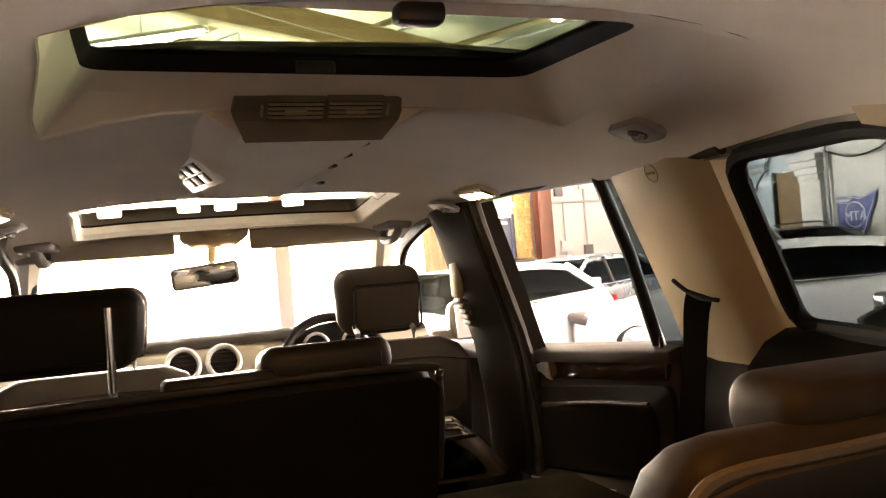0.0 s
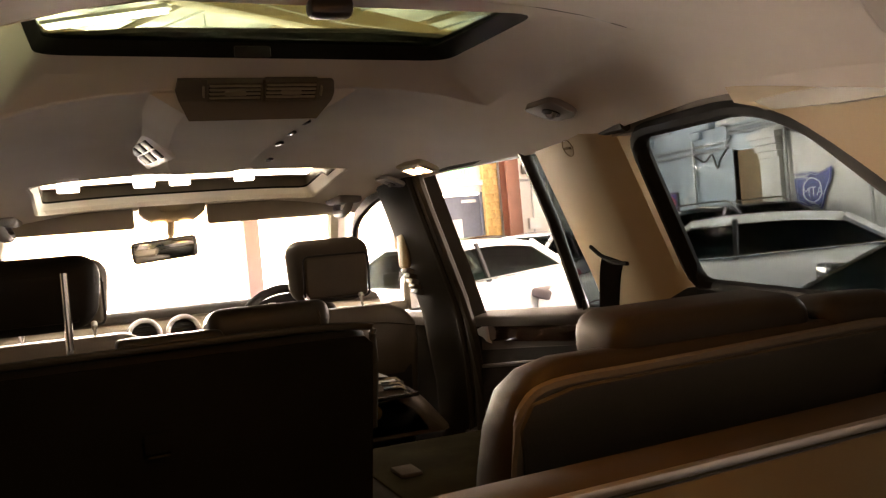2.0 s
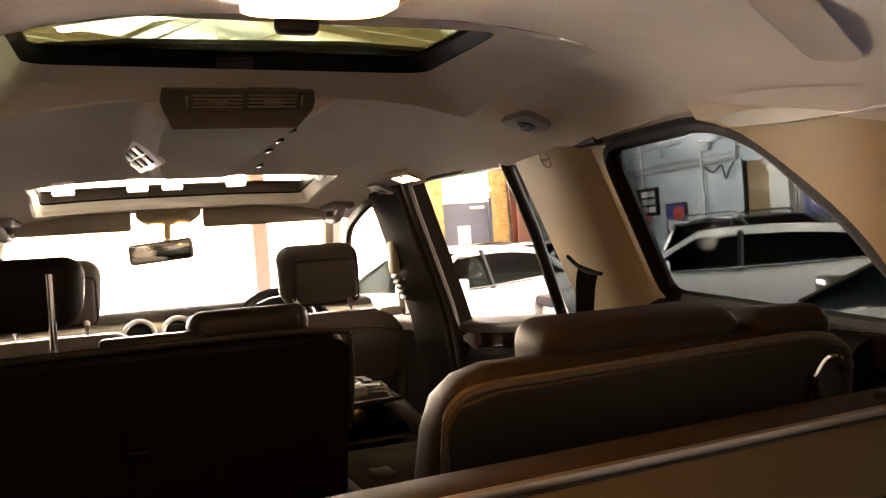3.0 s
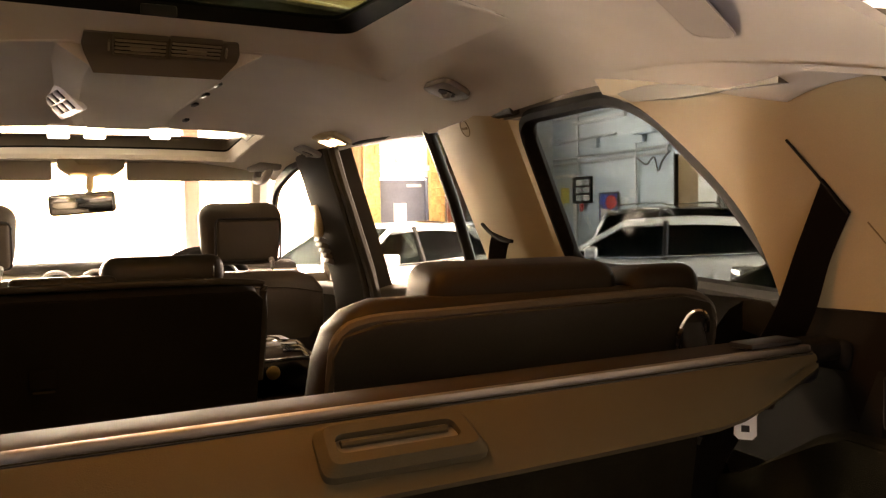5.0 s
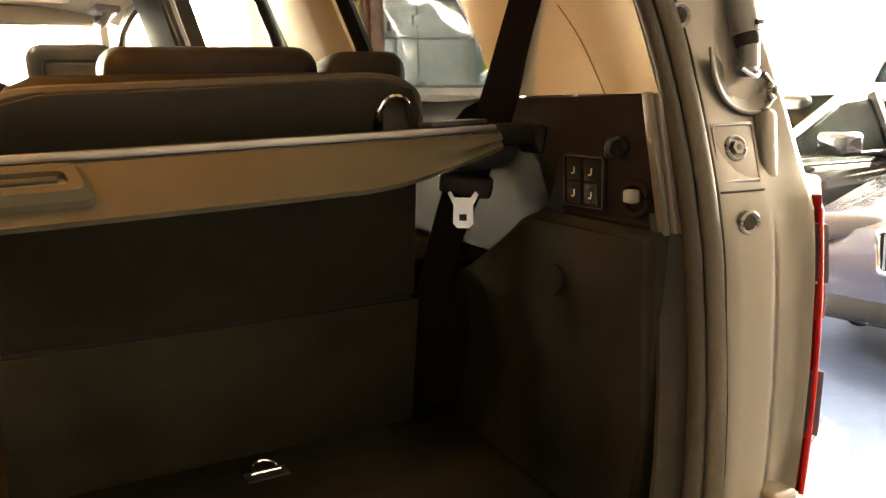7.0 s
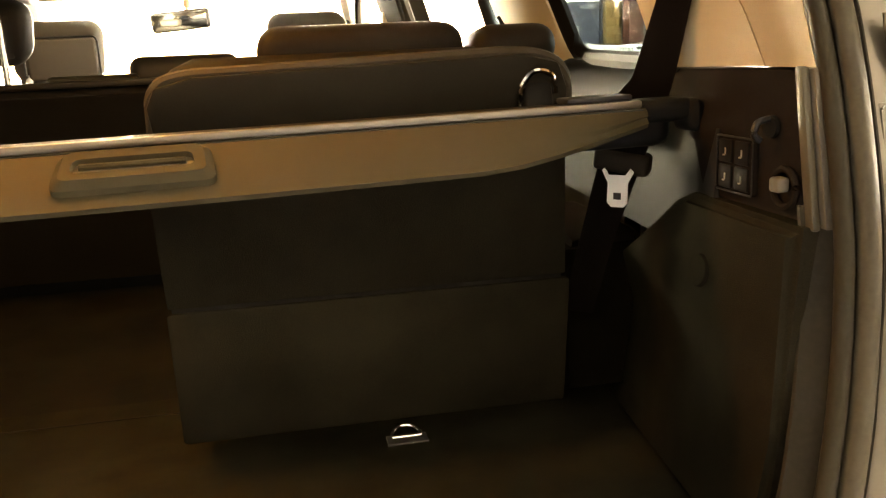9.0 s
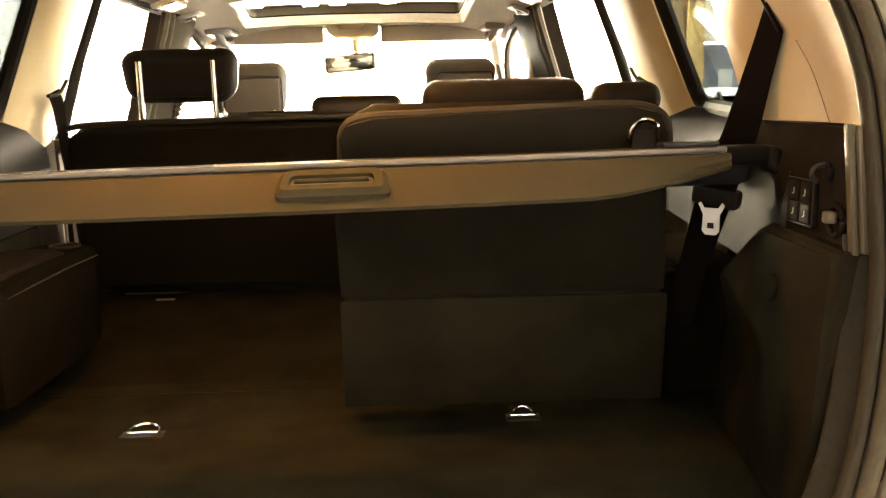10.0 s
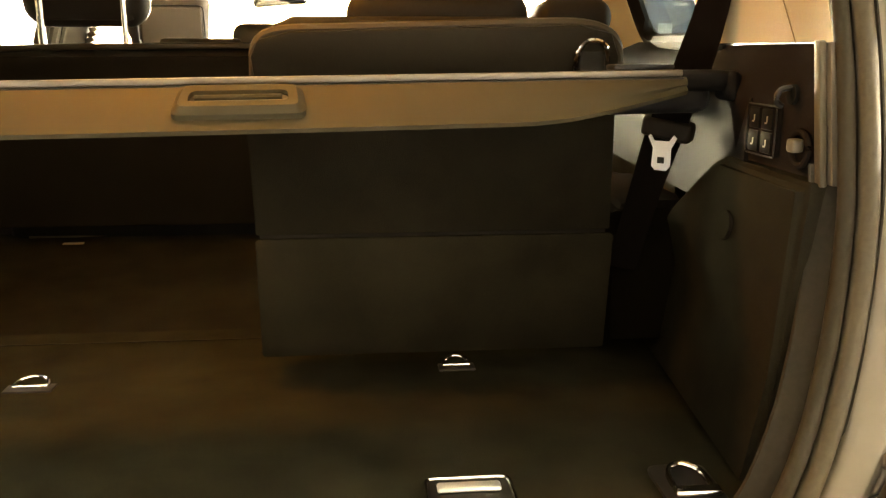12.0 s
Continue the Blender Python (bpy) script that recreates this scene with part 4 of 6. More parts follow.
for s in (-1, 1):
    roof_fitting(s, 1.29, 0.515, False, "grey coat hook on an oval plate in the headliner")
    roof_fitting(s, 2.37, 0.555, False, "small grey coat hook beside a reading lamp")
    roof_fitting(s, 2.13, 0.548, True, "lit warm reading lamp in a beige bezel")
    grip(s, 2.80)
dome = thing("dome_lamp", (-0.03, 0.645, 1.755), "lit warm dome lamp at the rear of the headliner", "lamp")
part("bezel", prism(rounded([(-0.170, 0.59, 1.778), (0.022, 0.59, 1.778), (0.022, 0.755, 1.802), (-0.170, 0.755, 1.802)], 0.04), (0, 0, -0.010), bev=0.003), GREYTRIM, dome)
part("lens", prism(rounded([(-0.147, 0.615, 1.775), (0.000, 0.615, 1.775), (0.000, 0.738, 1.790), (-0.147, 0.738, 1.790)], 0.04), (0, 0, -0.016), bev=0.003), DOME_WARM, dome)

def speaker_panel():
    """Grille let into the headliner near the rear pillar."""
    t = thing("speaker_grille", (0.36, 0.48, 1.72), "rounded fine-mesh speaker grille in the headliner", "speaker")
    c = [(0.315, 0.53), (0.325, 0.455), (0.545, 0.60), (0.535, 0.675)]
    r = [Vector((p.x, p.y, head_z(p.x, p.y) - 0.001)) for p in rounded([(a, b, 0) for a, b in c], 0.025, 4)]
    part("mesh", prism(r, (0, 0, -0.001)), GRILLE, t)
    part("rim", tube([p - Vector((0, 0, 0.0005)) for p in r], 0.0014, 6, True), HEADLINER, t)


speaker_panel()


def body_side(s):
    """Trim, pillars, windows and panels of one side; s is +1 for the right."""
    side = "right" if s > 0 else "left"

    def P(y, z, off=0.0):
        return (s * (side_x(z) + off), y, z)
    # C pillar
    rings = []
    for z in (1.27, 1.36, 1.46, 1.56, 1.64, 1.675):
        x = side_x(max(z, 1.2851)) if z > 1.285 else 0.782
        rings.append([(s * (x + 0.05), 1.605, z), (s * (x + 0.005), 1.60, z), (s * (x - 0.012), 1.57, z), (s * (x - 0.02), 1.45, z), (s * (x - 0.02), 1.35, z), (s * (x - 0.008), 1.30, z), (s * (x + 0.012), 1.272, z), (s * (x + 0.05), 1.265, z)])
    structure("trim_c_pillar", loft(rings), BEIGE, "beige plastic pillar trim between the side windows")
    bd = thing("airbag_badge", P(1.40, 1.645, -0.02), "round beige embossed badge on the pillar trim", "badge", "badges")
    n = Vector((-s * 1, 0, -0.42)).normalized()
    part("disc", disc(P(1.412, 1.650, -0.016), 0.018, n * 0.004, 24), BEIGE, bd)
    part("rim", ring_of(Vector(P(1.412, 1.650, -0.02)) + n * 0.002, 0.0185, 0.0009, n, 28, 6), SEAM_BEIGE, bd)
    part("bar", turned(box(-0.013, 0.013, -0.0025, 0.0025, -0.0008, 0.0008), Matrix.Translation(Vector(P(1.412, 1.650, -0.0205)) + n * 0.003) @ (n.to_track_quat("Z", "Y").to_matrix().to_4x4())), SEAM_BEIGE, bd)
    # belt outlet and belt of the middle row
    b = thing("seat_belt", P(1.33, 1.41, -0.03), "black seat belt hanging from a slot in the pillar", "seat belt", "seat belts")
    part("guide", tube(curve([(s * 0.682, 1.480, 1.438), (s * 0.680, 1.440, 1.420), (s * 0.676, 1.390, 1.407), (s * 0.680, 1.335, 1.402)]), 0.0045, 8), MATT_BLACK, b)
    part("webbing", strap([((s * 0.694, 1.452, 1.420), (s * 0.694, 1.372, 1.405)), ((s * 0.690, 1.463, 1.382), (s * 0.690, 1.385, 1.370)), ((s * 0.688, 1.478, 1.276), (s * 0.688, 1.404, 1.276)), ((s * 0.680, 1.508, 1.115), (s * 0.680, 1.425, 1.115)), ((s * 0.670, 1.530, 0.95), (s * 0.670, 1.450, 0.95))]), BELT, b)
    # quarter window
    q = [(1.235, 1.345), (1.228, 1.655), (0.925, 1.668), (0.850, 1.625), (0.768, 1.515), (0.733, 1.425), (0.712, 1.345)]
    out = rounded([P(y, z, 0.018) for y, z in q], [0.05, 0.05, 0.05, 0.03, 0.03, 0.03, 0.04], 4)
    w = structure("window_3" if s > 0 else "window_4", tube(out, 0.018, 8, True, flat=0.9), MATT_BLACK, "tinted rear quarter window in a black rubber frame")
    part("pane", prism([p + Vector((s * 0.012, 0, 0.005)) for p in out], (s * 0.004, 0, 0)), TINT, w, smooth=False)
    # ledge under the quarter window
    prof = []
    for y in (1.262, 1.24, 1.1, 0.95, 0.78):
        prof.append([(s * 0.80, y, 1.345), (s * 0.765, y, 1.345), (s * 0.715, y, 1.325), (s * 0.675, y, 1.285), (s * 0.67, y, 1.24), (s * 0.80, y, 1.22)])
    structure("trim_window_ledge", loft(prof), LEDGE, "dark glossy plastic ledge below the quarter window")
    own = prism([(s * 0.765, 1.255, 0.82), (s * 0.765, 1.255, 1.30), (s * 0.765, 1.60, 1.29), (s * 0.765, 1.60, 0.82)], (s * 0.03, 0, 0), bev=0.006)
    structure("trim_c_pillar_lower", own, DARKTRIM, "dark plastic trim below the pillar")
    own = loft([[(s * 0.785, y, 1.29), (s * 0.965, y, 1.27), (s * 0.965, y, 1.30), (s * 0.785, y, 1.335)] for y in (0.45, 0.7, 0.9, 1.2, 1.62)])
    structure("body_waist", own, PAINT_TAUPE, "taupe painted waist below the quarter window")
    # D pillar
    A = curve([(0.622, 0.95, 1.672), (0.632, 0.868, 1.642), (0.668, 0.787, 1.555), (0.695, 0.742, 1.48), (0.718, 0.726, 1.415), (0.74, 0.718, 1.345)], 4)
    B = curve([(0.650, 0.40, 1.645), (0.700, 0.425, 1.61), (0.735, 0.44, 1.56), (0.755, 0.442, 1.49), (0.763, 0.42, 1.42), (0.766, 0.392, 1.345)], 4)
    top = [(0.60, 0.95 - 0.057 * i, head_z(0.60, 0.95 - 0.057 * i) + 0.004) for i in range(11)]
    own = bmesh.new()
    rows = [[own.verts.new((s * p[0], p[1], p[2])) for p in top]]
    for a, c in zip(A, B):
        r = []
        for i in range(11):
            t = i / 10
            p = a.lerp(c, t)
            r.append(own.verts.new((s * (p.x + 0.026 * math.sin(math.pi * t)), p.y, p.z)))
        rows.append(r)
    for a, c in zip(rows, rows[1:]):
        for i in range(10):
            own.faces.new((a[i], a[i + 1], c[i + 1], c[i]))
    ext = bmesh.ops.extrude_face_region(own, geom=own.faces[:])
    for g in ext["geom"]:
        if isinstance(g, bmesh.types.BMVert):
            g.co.x += s * 0.02
    grid = [[v.co.copy() for v in r] for r in rows]
    lip = bmesh.new()
    cols = []
    for i, k in enumerate((0.15, 0.35, 0.55, 0.80, 2.4, 3.9, 2.6, 1.5, 1.0, 0.9, 0.9)):
        col = []
        for u in (0, 0.2, 0.4, 0.6, 0.8, 1.0):
            m = min(len(grid) - 2, int(u * k))
            q = grid[m][i].lerp(grid[m + 1][i], u * k - m)
            col.append(lip.verts.new((q.x - s * 0.001, q.y, q.z - 0.002 - 0.005 * (1 - u))))
        cols.append(col)
    for a, c in zip(cols, cols[1:]):
        for q in range(5):
            lip.faces.new((a[q], a[q + 1], c[q + 1], c[q]))
    ext = bmesh.ops.extrude_face_region(lip, geom=lip.faces[:])
    for g in ext["geom"]:
        if isinstance(g, bmesh.types.BMVert):
            g.co.x += s * 0.003
    structure("trim_headliner_lip", lip, HEADLINER, "pale headliner edge curving over the pillar trim", angle=60)
    dp = structure("trim_d_pillar", own, BEIGE, "large curved beige trim panel around the rear pillar", angle=60)
    part("joint", tube(curve([grid[m][i].lerp(grid[m][i + 1], f) for m, i, f in ((14, 5, 0.1), (17, 5, 0.8), (21, 6, 0.4))], 4), 0.0011, 5), SEAM_BEIGE, dp)
    # belt over the D pillar
    b = thing("seat_belt", (s * 0.735, 0.62, 1.5), "wide black seat belt running down from the rear pillar", "seat belt", "seat belts")
    cabin(False)
    X = lambda x: 0.047 + s * x
    part("webbing", strap([((X(0.728), 0.634, 1.530), (X(0.742), 0.600, 1.482)), ((X(0.712), 0.662, 1.440), (X(0.742), 0.633, 1.415)), ((X(0.687), 0.690, 1.330), (X(0.734), 0.664, 1.316)), ((X(0.672), 0.765, 1.215), (X(0.724), 0.735, 1.205)), ((X(0.664), 0.825, 1.095), (X(0.715), 0.815, 1.080)), ((X(0.645), 0.870, 0.95), (X(0.697), 0.865, 0.94))]), BELT, b)
    part("slot", tube([(X(0.700), 0.672, 1.586), (X(0.722), 0.640, 1.536), (X(0.736), 0.600, 1.480)], 0.0022, 6), MATT_BLACK, b)
    part("stopper", turned(box(-0.043, 0.043, -0.016, 0.016, -0.017, 0.017, 0.009, 3), pose(X(0.701), 0.752, 1.210, 8, s * 10, s * -36)), STOPPER, b)
    if s > 0:
        M = pose(X(0.690), 0.742, 1.173, 0, 0, -46) @ Matrix.Scale(0.84, 4)
        out = [(-0.024, 0.034), (-0.017, 0.021), (0.015, 0.021), (0.024, 0.033), (0.030, 0.027), (0.019, 0.007), (0.019, -0.028), (0.011, -0.036), (-0.012, -0.036), (-0.020, -0.028), (-0.018, 0.007), (-0.029, 0.029)]
        tg = part("tongue", turned(prism([(a, 0, c) for a, c in out], (0, -0.003, 0)), M), TONGUE, b, "metal belt tongue, near-white to imitate reflected daylight", smooth=False)
        part("hole", turned(box(-0.007, 0.007, -0.0045, -0.0032, -0.022, -0.010), M), BLACK, tg)
    cabin(True)
    # upper load-bay panel
    pts = [(0.366, 1.182), (0.402, 1.343), (0.80, 1.340), (0.80, 1.295), (0.62, 1.262), (0.585, 1.185)]
    own = prism(rounded([(s * (0.752 - 0.03 * (y - 0.37)), y, z) for y, z in pts], 0.012), (s * 0.05, 0, 0), bev=0.004)
    structure("trim_load_bay_upper", own, MATTTRIM, "dark plastic upper side panel of the load bay")
    own = prism([(s * 0.746, 0.352, 1.176), (s * 0.746, 0.388, 1.347), (s * 0.746, 0.402, 1.347), (s * 0.746, 0.368, 1.176)], (s * 0.010, 0, 0), bev=0.003)
    end = structure("trim_end_strip", own, END_STRIP, "olive-grey end strip of the load bay panel")
    part("inner_strip", prism([(s * 0.757, 0.346, 1.178), (s * 0.757, 0.382, 1.345), (s * 0.757, 0.404, 1.345), (s * 0.757, 0.372, 1.178)], (s * 0.030, 0, 0), bev=0.003), VENT, end)
    # pale panel beside the third row
    own = prism([(s * 0.745, 0.55, 1.27), (s * 0.735, 1.30, 1.27), (s * 0.730, 1.30, 1.10), (s * 0.735, 0.55, 1.10)], (s * 0.03, 0, 0))
    structure("trim_side_panel", own, SIDE_GREY, "mid grey plastic panel beside the third row")
    own = prism([(s * 0.728, 0.885, 1.10), (s * 0.724, 1.30, 1.10), (s * 0.70, 1.30, 0.80), (s * 0.72, 0.885, 0.80)], (s * 0.03, 0, 0))
    structure("trim_side_panel_lower", own, SHADED_CARPET, "dark carpeted lower panel beside the third row")
    # carpeted lower side
    pts = [(0.33, 0.79), (0.335, 0.95), (0.358, 1.18), (0.60, 1.183), (0.645, 1.165), (0.76, 1.075), (0.82, 1.04), (0.90, 0.99), (0.90, 0.79)]
    own = bmesh.new()
    a = [own.verts.new((s * (0.672 + 0.14 * (z - 0.79)), y, z)) for y, z in pts]
    c = [own.verts.new((s * 0.80, y, z)) for y, z in pts]
    own.faces.new(a)
    own.faces.new(c[::-1])
    for i in range(len(pts)):
        j = (i + 1) % len(pts)
        own.faces.new((a[j], a[i], c[i], c[j]))
    bmesh.ops.bevel(own, geom=[e for e in own.edges if all(v in a for v in e.verts)], offset=0.012, segments=3, affect="EDGES")
    structure("wall_load_bay", own, SHADED_CARPET, "dark carpeted side wall of the load bay")
    cap = thing("round_grommet", (s * 0.715, 0.533, 1.094), "round dark plastic fastener in the load bay wall", "fastener", "fasteners")
    n = Vector((-s, 0, 0.14)).normalized()
    part("cap", disc((s * 0.716, 0.533, 1.094), 0.020, n * 0.006, 24), SHADED_CARPET, cap)
    part("rim", ring_of((s * 0.713, 0.533, 1.094), 0.019, 0.0025, n, 28, 6), MATTTRIM, cap)
    # padded arm rest over the wheel arch, beside the third row
    cabin(False)
    ar = thing("side_arm_rest", (X(0.66), 1.1, 0.80), "dark carpeted wheel arch cover with a padded top", "arm rest", "side arm rests")
    rings = []
    for y, e, h in ((0.885, 0.010, 1.020), (0.90, 0.0, 1.045), (1.0, 0.0, 1.052), (1.2, 0.0, 1.050), (1.36, 0.004, 1.046), (1.42, 0.022, 1.040), (1.448, 0.055, 1.030), (1.46, 0.10, 1.015)):
        f = 0.80 + max(0.0, y - 1.28) * 0.084
        rings.append([(X(0.80), y, f), (X(0.652 + e), y, f), (X(0.648 + e), y, h - 0.022), (X(0.652 + e), y, h - 0.006), (X(0.664 + e), y, h), (X(0.80), y, h + 0.004)])
    part("cover", loft(rings), ARCH, ar)
    part("pad", loft([[(X(0.674), y, h - 0.004), (X(0.678), y, h + 0.010), (X(0.70), y, h + 0.018), (X(0.79), y, h + 0.018), (X(0.79), y, h - 0.004)] for y, h in ((0.91, 1.045), (0.93, 1.051), (1.1, 1.051), (1.22, 1.049), (1.25, 1.042))]), MATTTRIM, ar, "dark padded top")
    part("seam", tube([(X(0.6495), 0.91, 1.020), (X(0.6470), 1.2, 1.026), (X(0.650), 1.38, 1.022)], 0.002, 5), PIPING, ar)
    part("cup_rim", ring_of((X(0.715), 1.345, 1.052), 0.034, 0.004, (0, 0, 1), 24, 6), DARKTRIM, ar)
    cabin(True)
    # B pillar
    rings = []
    for z, x, y0, y1 in ((0.55, 0.72, 2.30, 2.55), (1.0, 0.725, 2.27, 2.56), (1.22, 0.705, 2.255, 2.58), (1.4, 0.655, 2.258, 2.58), (1.55, 0.61, 2.262, 2.58), (1.655, 0.582, 2.27, 2.60)):
        rings.append([(s * (x + 0.07), y0 + 0.0, z), (s * (x + 0.01), y0 + 0.01, z), (s * x, y0 + 0.05, z), (s * (x - 0.014), (y0 + y1) / 2, z), (s * (x - 0.022), y1 - 0.06, z), (s * (x - 0.012), y1 - 0.01, z), (s * (x + 0.02), y1, z), (s * (x + 0.07), y1, z)])
    structure("trim_b_pillar", loft(rings), PILLAR, "dark trim of the door pillar")
    for dy, nm in ((0.0, 0.016), (0.07, 0.012)):
        structure("trim_door_seal", tube(curve([(s * (x + 0.005), y + dy * 0.9, z) for z, x, y in ((0.55, 0.715, 2.27), (1.0, 0.72, 2.245), (1.22, 0.70, 2.235), (1.4, 0.652, 2.24), (1.55, 0.607, 2.245), (1.65, 0.582, 2.25))], 3), nm, 8), RUBBER, "black rubber door seal along the pillar")
    b = thing("seat_belt", (s * 0.60, 2.5, 1.5), "front seat belt with a tall pale guide on the pillar", "seat belt", "seat belts")
    part("guide", box(s * 0.622 - 0.012, s * 0.622 + 0.012, 2.47, 2.53, 1.375, 1.485, 0.010, 3), BEIGE, b)
    for k in range(5):
        z = 1.366 - 0.017 * k
        part("pleat", turned(box(-0.011, 0.014, -0.028, 0.028, -0.008, 0.008, 0.003), pose(s * (0.628 + 0.007 * k), 2.50, z, 0, s * 24, 0)), VENT if k % 2 else GREYTRIM, b)
    part("badge", disc((s * 0.588, 2.48, 1.60), 0.014, (-s * 0.004, 0, 0), 16), BEIGE, b)
    structure("trim_front_door_seal", tube(curve([(s * 0.605, 2.56, 1.625), (s * 0.60, 2.66, 1.612), (s * 0.60, 2.77, 1.587), (s * 0.602, 2.913, 1.543), (s * 0.612, 3.005, 1.473), (s * 0.64, 3.12, 1.38), (s * 0.68, 3.3, 1.24)], 4), 0.015, 8, flat=1.5), RUBBER, "dark rubber seal round the front door opening")
    # A pillar and header
    structure("trim_a_pillar", tube(curve([(s * 0.55, 2.90, 1.655), (s * 0.575, 3.05, 1.615), (s * 0.64, 3.4, 1.45), (s * 0.71, 3.8, 1.22)], 4), 0.04, 8), HEADLINER, "pale windscreen pillar trim")
    structure("trim_cant_rail", tube([(s * 0.625, 1.22, 1.672), (s * 0.618, 1.6, 1.673), (s * 0.612, 2.3, 1.662), (s * 0.60, 2.7, 1.645), (s * 0.57, 3.0, 1.61)], 0.014, 8), RUBBER, "dark rubber strip along the roof side")
    # rear door
    d = structure("door_1" if s > 0 else "door_2", door_shell(s, 1.60, 2.50), DOORTRIM, "dark rear passenger door lining, window wound down")
    part("top_rail", prism([(s * 0.772, 1.60, 1.292), (s * 0.772, 2.48, 1.215), (s * 0.735, 2.48, 1.205), (s * 0.735, 1.60, 1.282)], (0, 0, -0.03), bev=0.006), DOORTRIM, d)
    part("wood_inlay", prism(rounded([(s * 0.752, 1.616, 1.262), (s * 0.752, 2.193, 1.219), (s * 0.757, 2.203, 1.157), (s * 0.757, 1.637, 1.211)], 0.012), (s * -0.012, 0, 0), bev=0.004), WOOD, d, "glossy dark wood inlay")
    part("chrome_strip", tube([(s * 0.741, 1.630, 1.264), (s * 0.741, 1.9, 1.244), (s * 0.741, 2.19, 1.222)], 0.0035, 6), CHROME_SATIN, d)
    part("handle_bowl", prism(rounded([(s * 0.757, 2.205, 1.215), (s * 0.757, 2.335, 1.205), (s * 0.757, 2.335, 1.150), (s * 0.757, 2.215, 1.145)], 0.02), (s * -0.004, 0, 0)), BLACK, d)
    part("handle", loft([[(s * 0.750, y, z - h), (s * 0.738, y, z - h * 0.8), (s * 0.734, y, z), (s * 0.738, y, z + h * 0.8), (s * 0.750, y, z + h)] for y, z, h in ((2.325, 1.178, 0.005), (2.29, 1.178, 0.008), (2.255, 1.180, 0.010), (2.225, 1.183, 0.020), (2.205, 1.182, 0.032), (2.195, 1.180, 0.030))]), CHROME_SATIN, d)
    part("belly", prism(rounded([(s * 0.758, 2.42, 1.07), (s * 0.758, 2.37, 1.110), (s * 0.758, 2.0, 1.158), (s * 0.758, 1.615, 1.205), (s * 0.758, 1.615, 0.62), (s * 0.758, 2.42, 0.62)], 0.03), (s * -0.014, 0, 0), bev=0.007, seg=3), DARKTRIM, d)
    part("arm_panel", prism(rounded([(s * 0.744, 2.31, 1.066), (s * 0.744, 1.958, 1.123), (s * 0.744, 1.688, 1.153), (s * 0.744, 1.672, 1.063), (s * 0.744, 1.72, 0.985), (s * 0.744, 2.24, 0.915), (s * 0.744, 2.33, 0.97)], 0.03), (s * -0.014, 0, 0), bev=0.008, seg=3), MATTTRIM, d, "recessed dark panel with a rounded edge")
    part("arm_ledge", tube(curve([(s * 0.734, 2.29, 1.072), (s * 0.731, 2.1, 1.102), (s * 0.730, 1.9, 1.133), (s * 0.732, 1.70, 1.155)], 4), 0.006, 8), DOORTRIM, d)
    part("pocket", loft([[(s * 0.745, y, z - 0.22), (s * (0.745 - w), y, z - 0.20), (s * (0.745 - w), y, z), (s * 0.745, y, z + 0.02)] for y, z, w in ((1.64, 0.945, 0.02), (1.8, 0.945, 0.055), (2.05, 0.912, 0.06), (2.25, 0.885, 0.05), (2.38, 0.87, 0.02))]), DOORTRIM, d)
    part("pocket_strip", tube(curve([(s * 0.689, 1.804, 0.949), (s * 0.684, 2.019, 0.920), (s * 0.692, 2.245, 0.889)], 4), 0.003, 6), CHROME_SATIN, d)
    part("speaker", ring_of((s * 0.742, 2.372, 0.985), 0.022, 0.004, (1, 0, 0), 20, 6), DOORTRIM, d)
    part("lock_pin", tube([(s * 0.758, 1.665, 1.27), (s * 0.758, 1.665, 1.305)], 0.005, 8), BLACK, d)
    part("divider", tube([P(1.715, 1.275, 0.0), P(1.66, 1.50, 0.0), P(1.645, 1.672, 0.0)], 0.015, 8), BLACK, d)
    part("quarter_light", prism([P(1.70, 1.28, 0.01), P(1.61, 1.285, 0.01), P(1.60, 1.668, 0.01), P(1.645, 1.668, 0.01)], (s * 0.004, 0, 0)), TINT, d, smooth=False)
    # front door
    d = structure("door_5" if s > 0 else "door_6", door_shell(s, 2.50, 3.62), DARKTRIM, "dark front door lining below an open window")
    part("top_rail", prism([(s * 0.772, 2.5, 1.225), (s * 0.772, 3.60, 1.17), (s * 0.735, 3.60, 1.16), (s * 0.735, 2.5, 1.205)], (0, 0, -0.03), bev=0.006), GREYTRIM, d)
    m = thing("door_mirror", (s * 1.05, 3.5, 1.2), "taupe door mirror outside the front window", "mirror", "door mirrors")
    part("shell", box(s * 1.06 - 0.11, s * 1.06 + 0.11, 3.45, 3.56, 1.15, 1.31, 0.04, 3), PAINT_TAUPE, m)
    part("glass", box(s * 1.06 - 0.095, s * 1.06 + 0.095, 3.443, 3.449, 1.165, 1.295), MIRROR, m)
    part("arm", box(min(s * 0.86, s * 0.97), max(s * 0.86, s * 0.97), 3.47, 3.54, 1.16, 1.2, 0.01), PAINT_TAUPE, m)


def door_shell(s, y0, y1):
    def top(y):
        return 1.285 - (y - 1.65) * 0.085
    pts = [(y0 + 0.005, 0.55), (y0 + 0.005, top(y0)), (y1 - 0.005, top(y1)), (y1 - 0.005, 0.55)]
    return prism([(s * 0.758, y, z) for y, z in pts], (s * 0.15, 0, 0), bev=0.01)


def strap(edges):
    """Flat strap between two edges that run side by side."""
    a, c = curve([e[0] for e in edges], 6), curve([e[1] for e in edges], 6)
    rings = []
    for i, (p, q) in enumerate(zip(a, c)):
        d = (a[min(i + 1, len(a) - 1)] - a[max(i - 1, 0)]).normalized()
        n = d.cross(q - p).normalized() * 0.0012
        rings.append([p - n, q - n, q + n, p + n])
    return loft(rings)


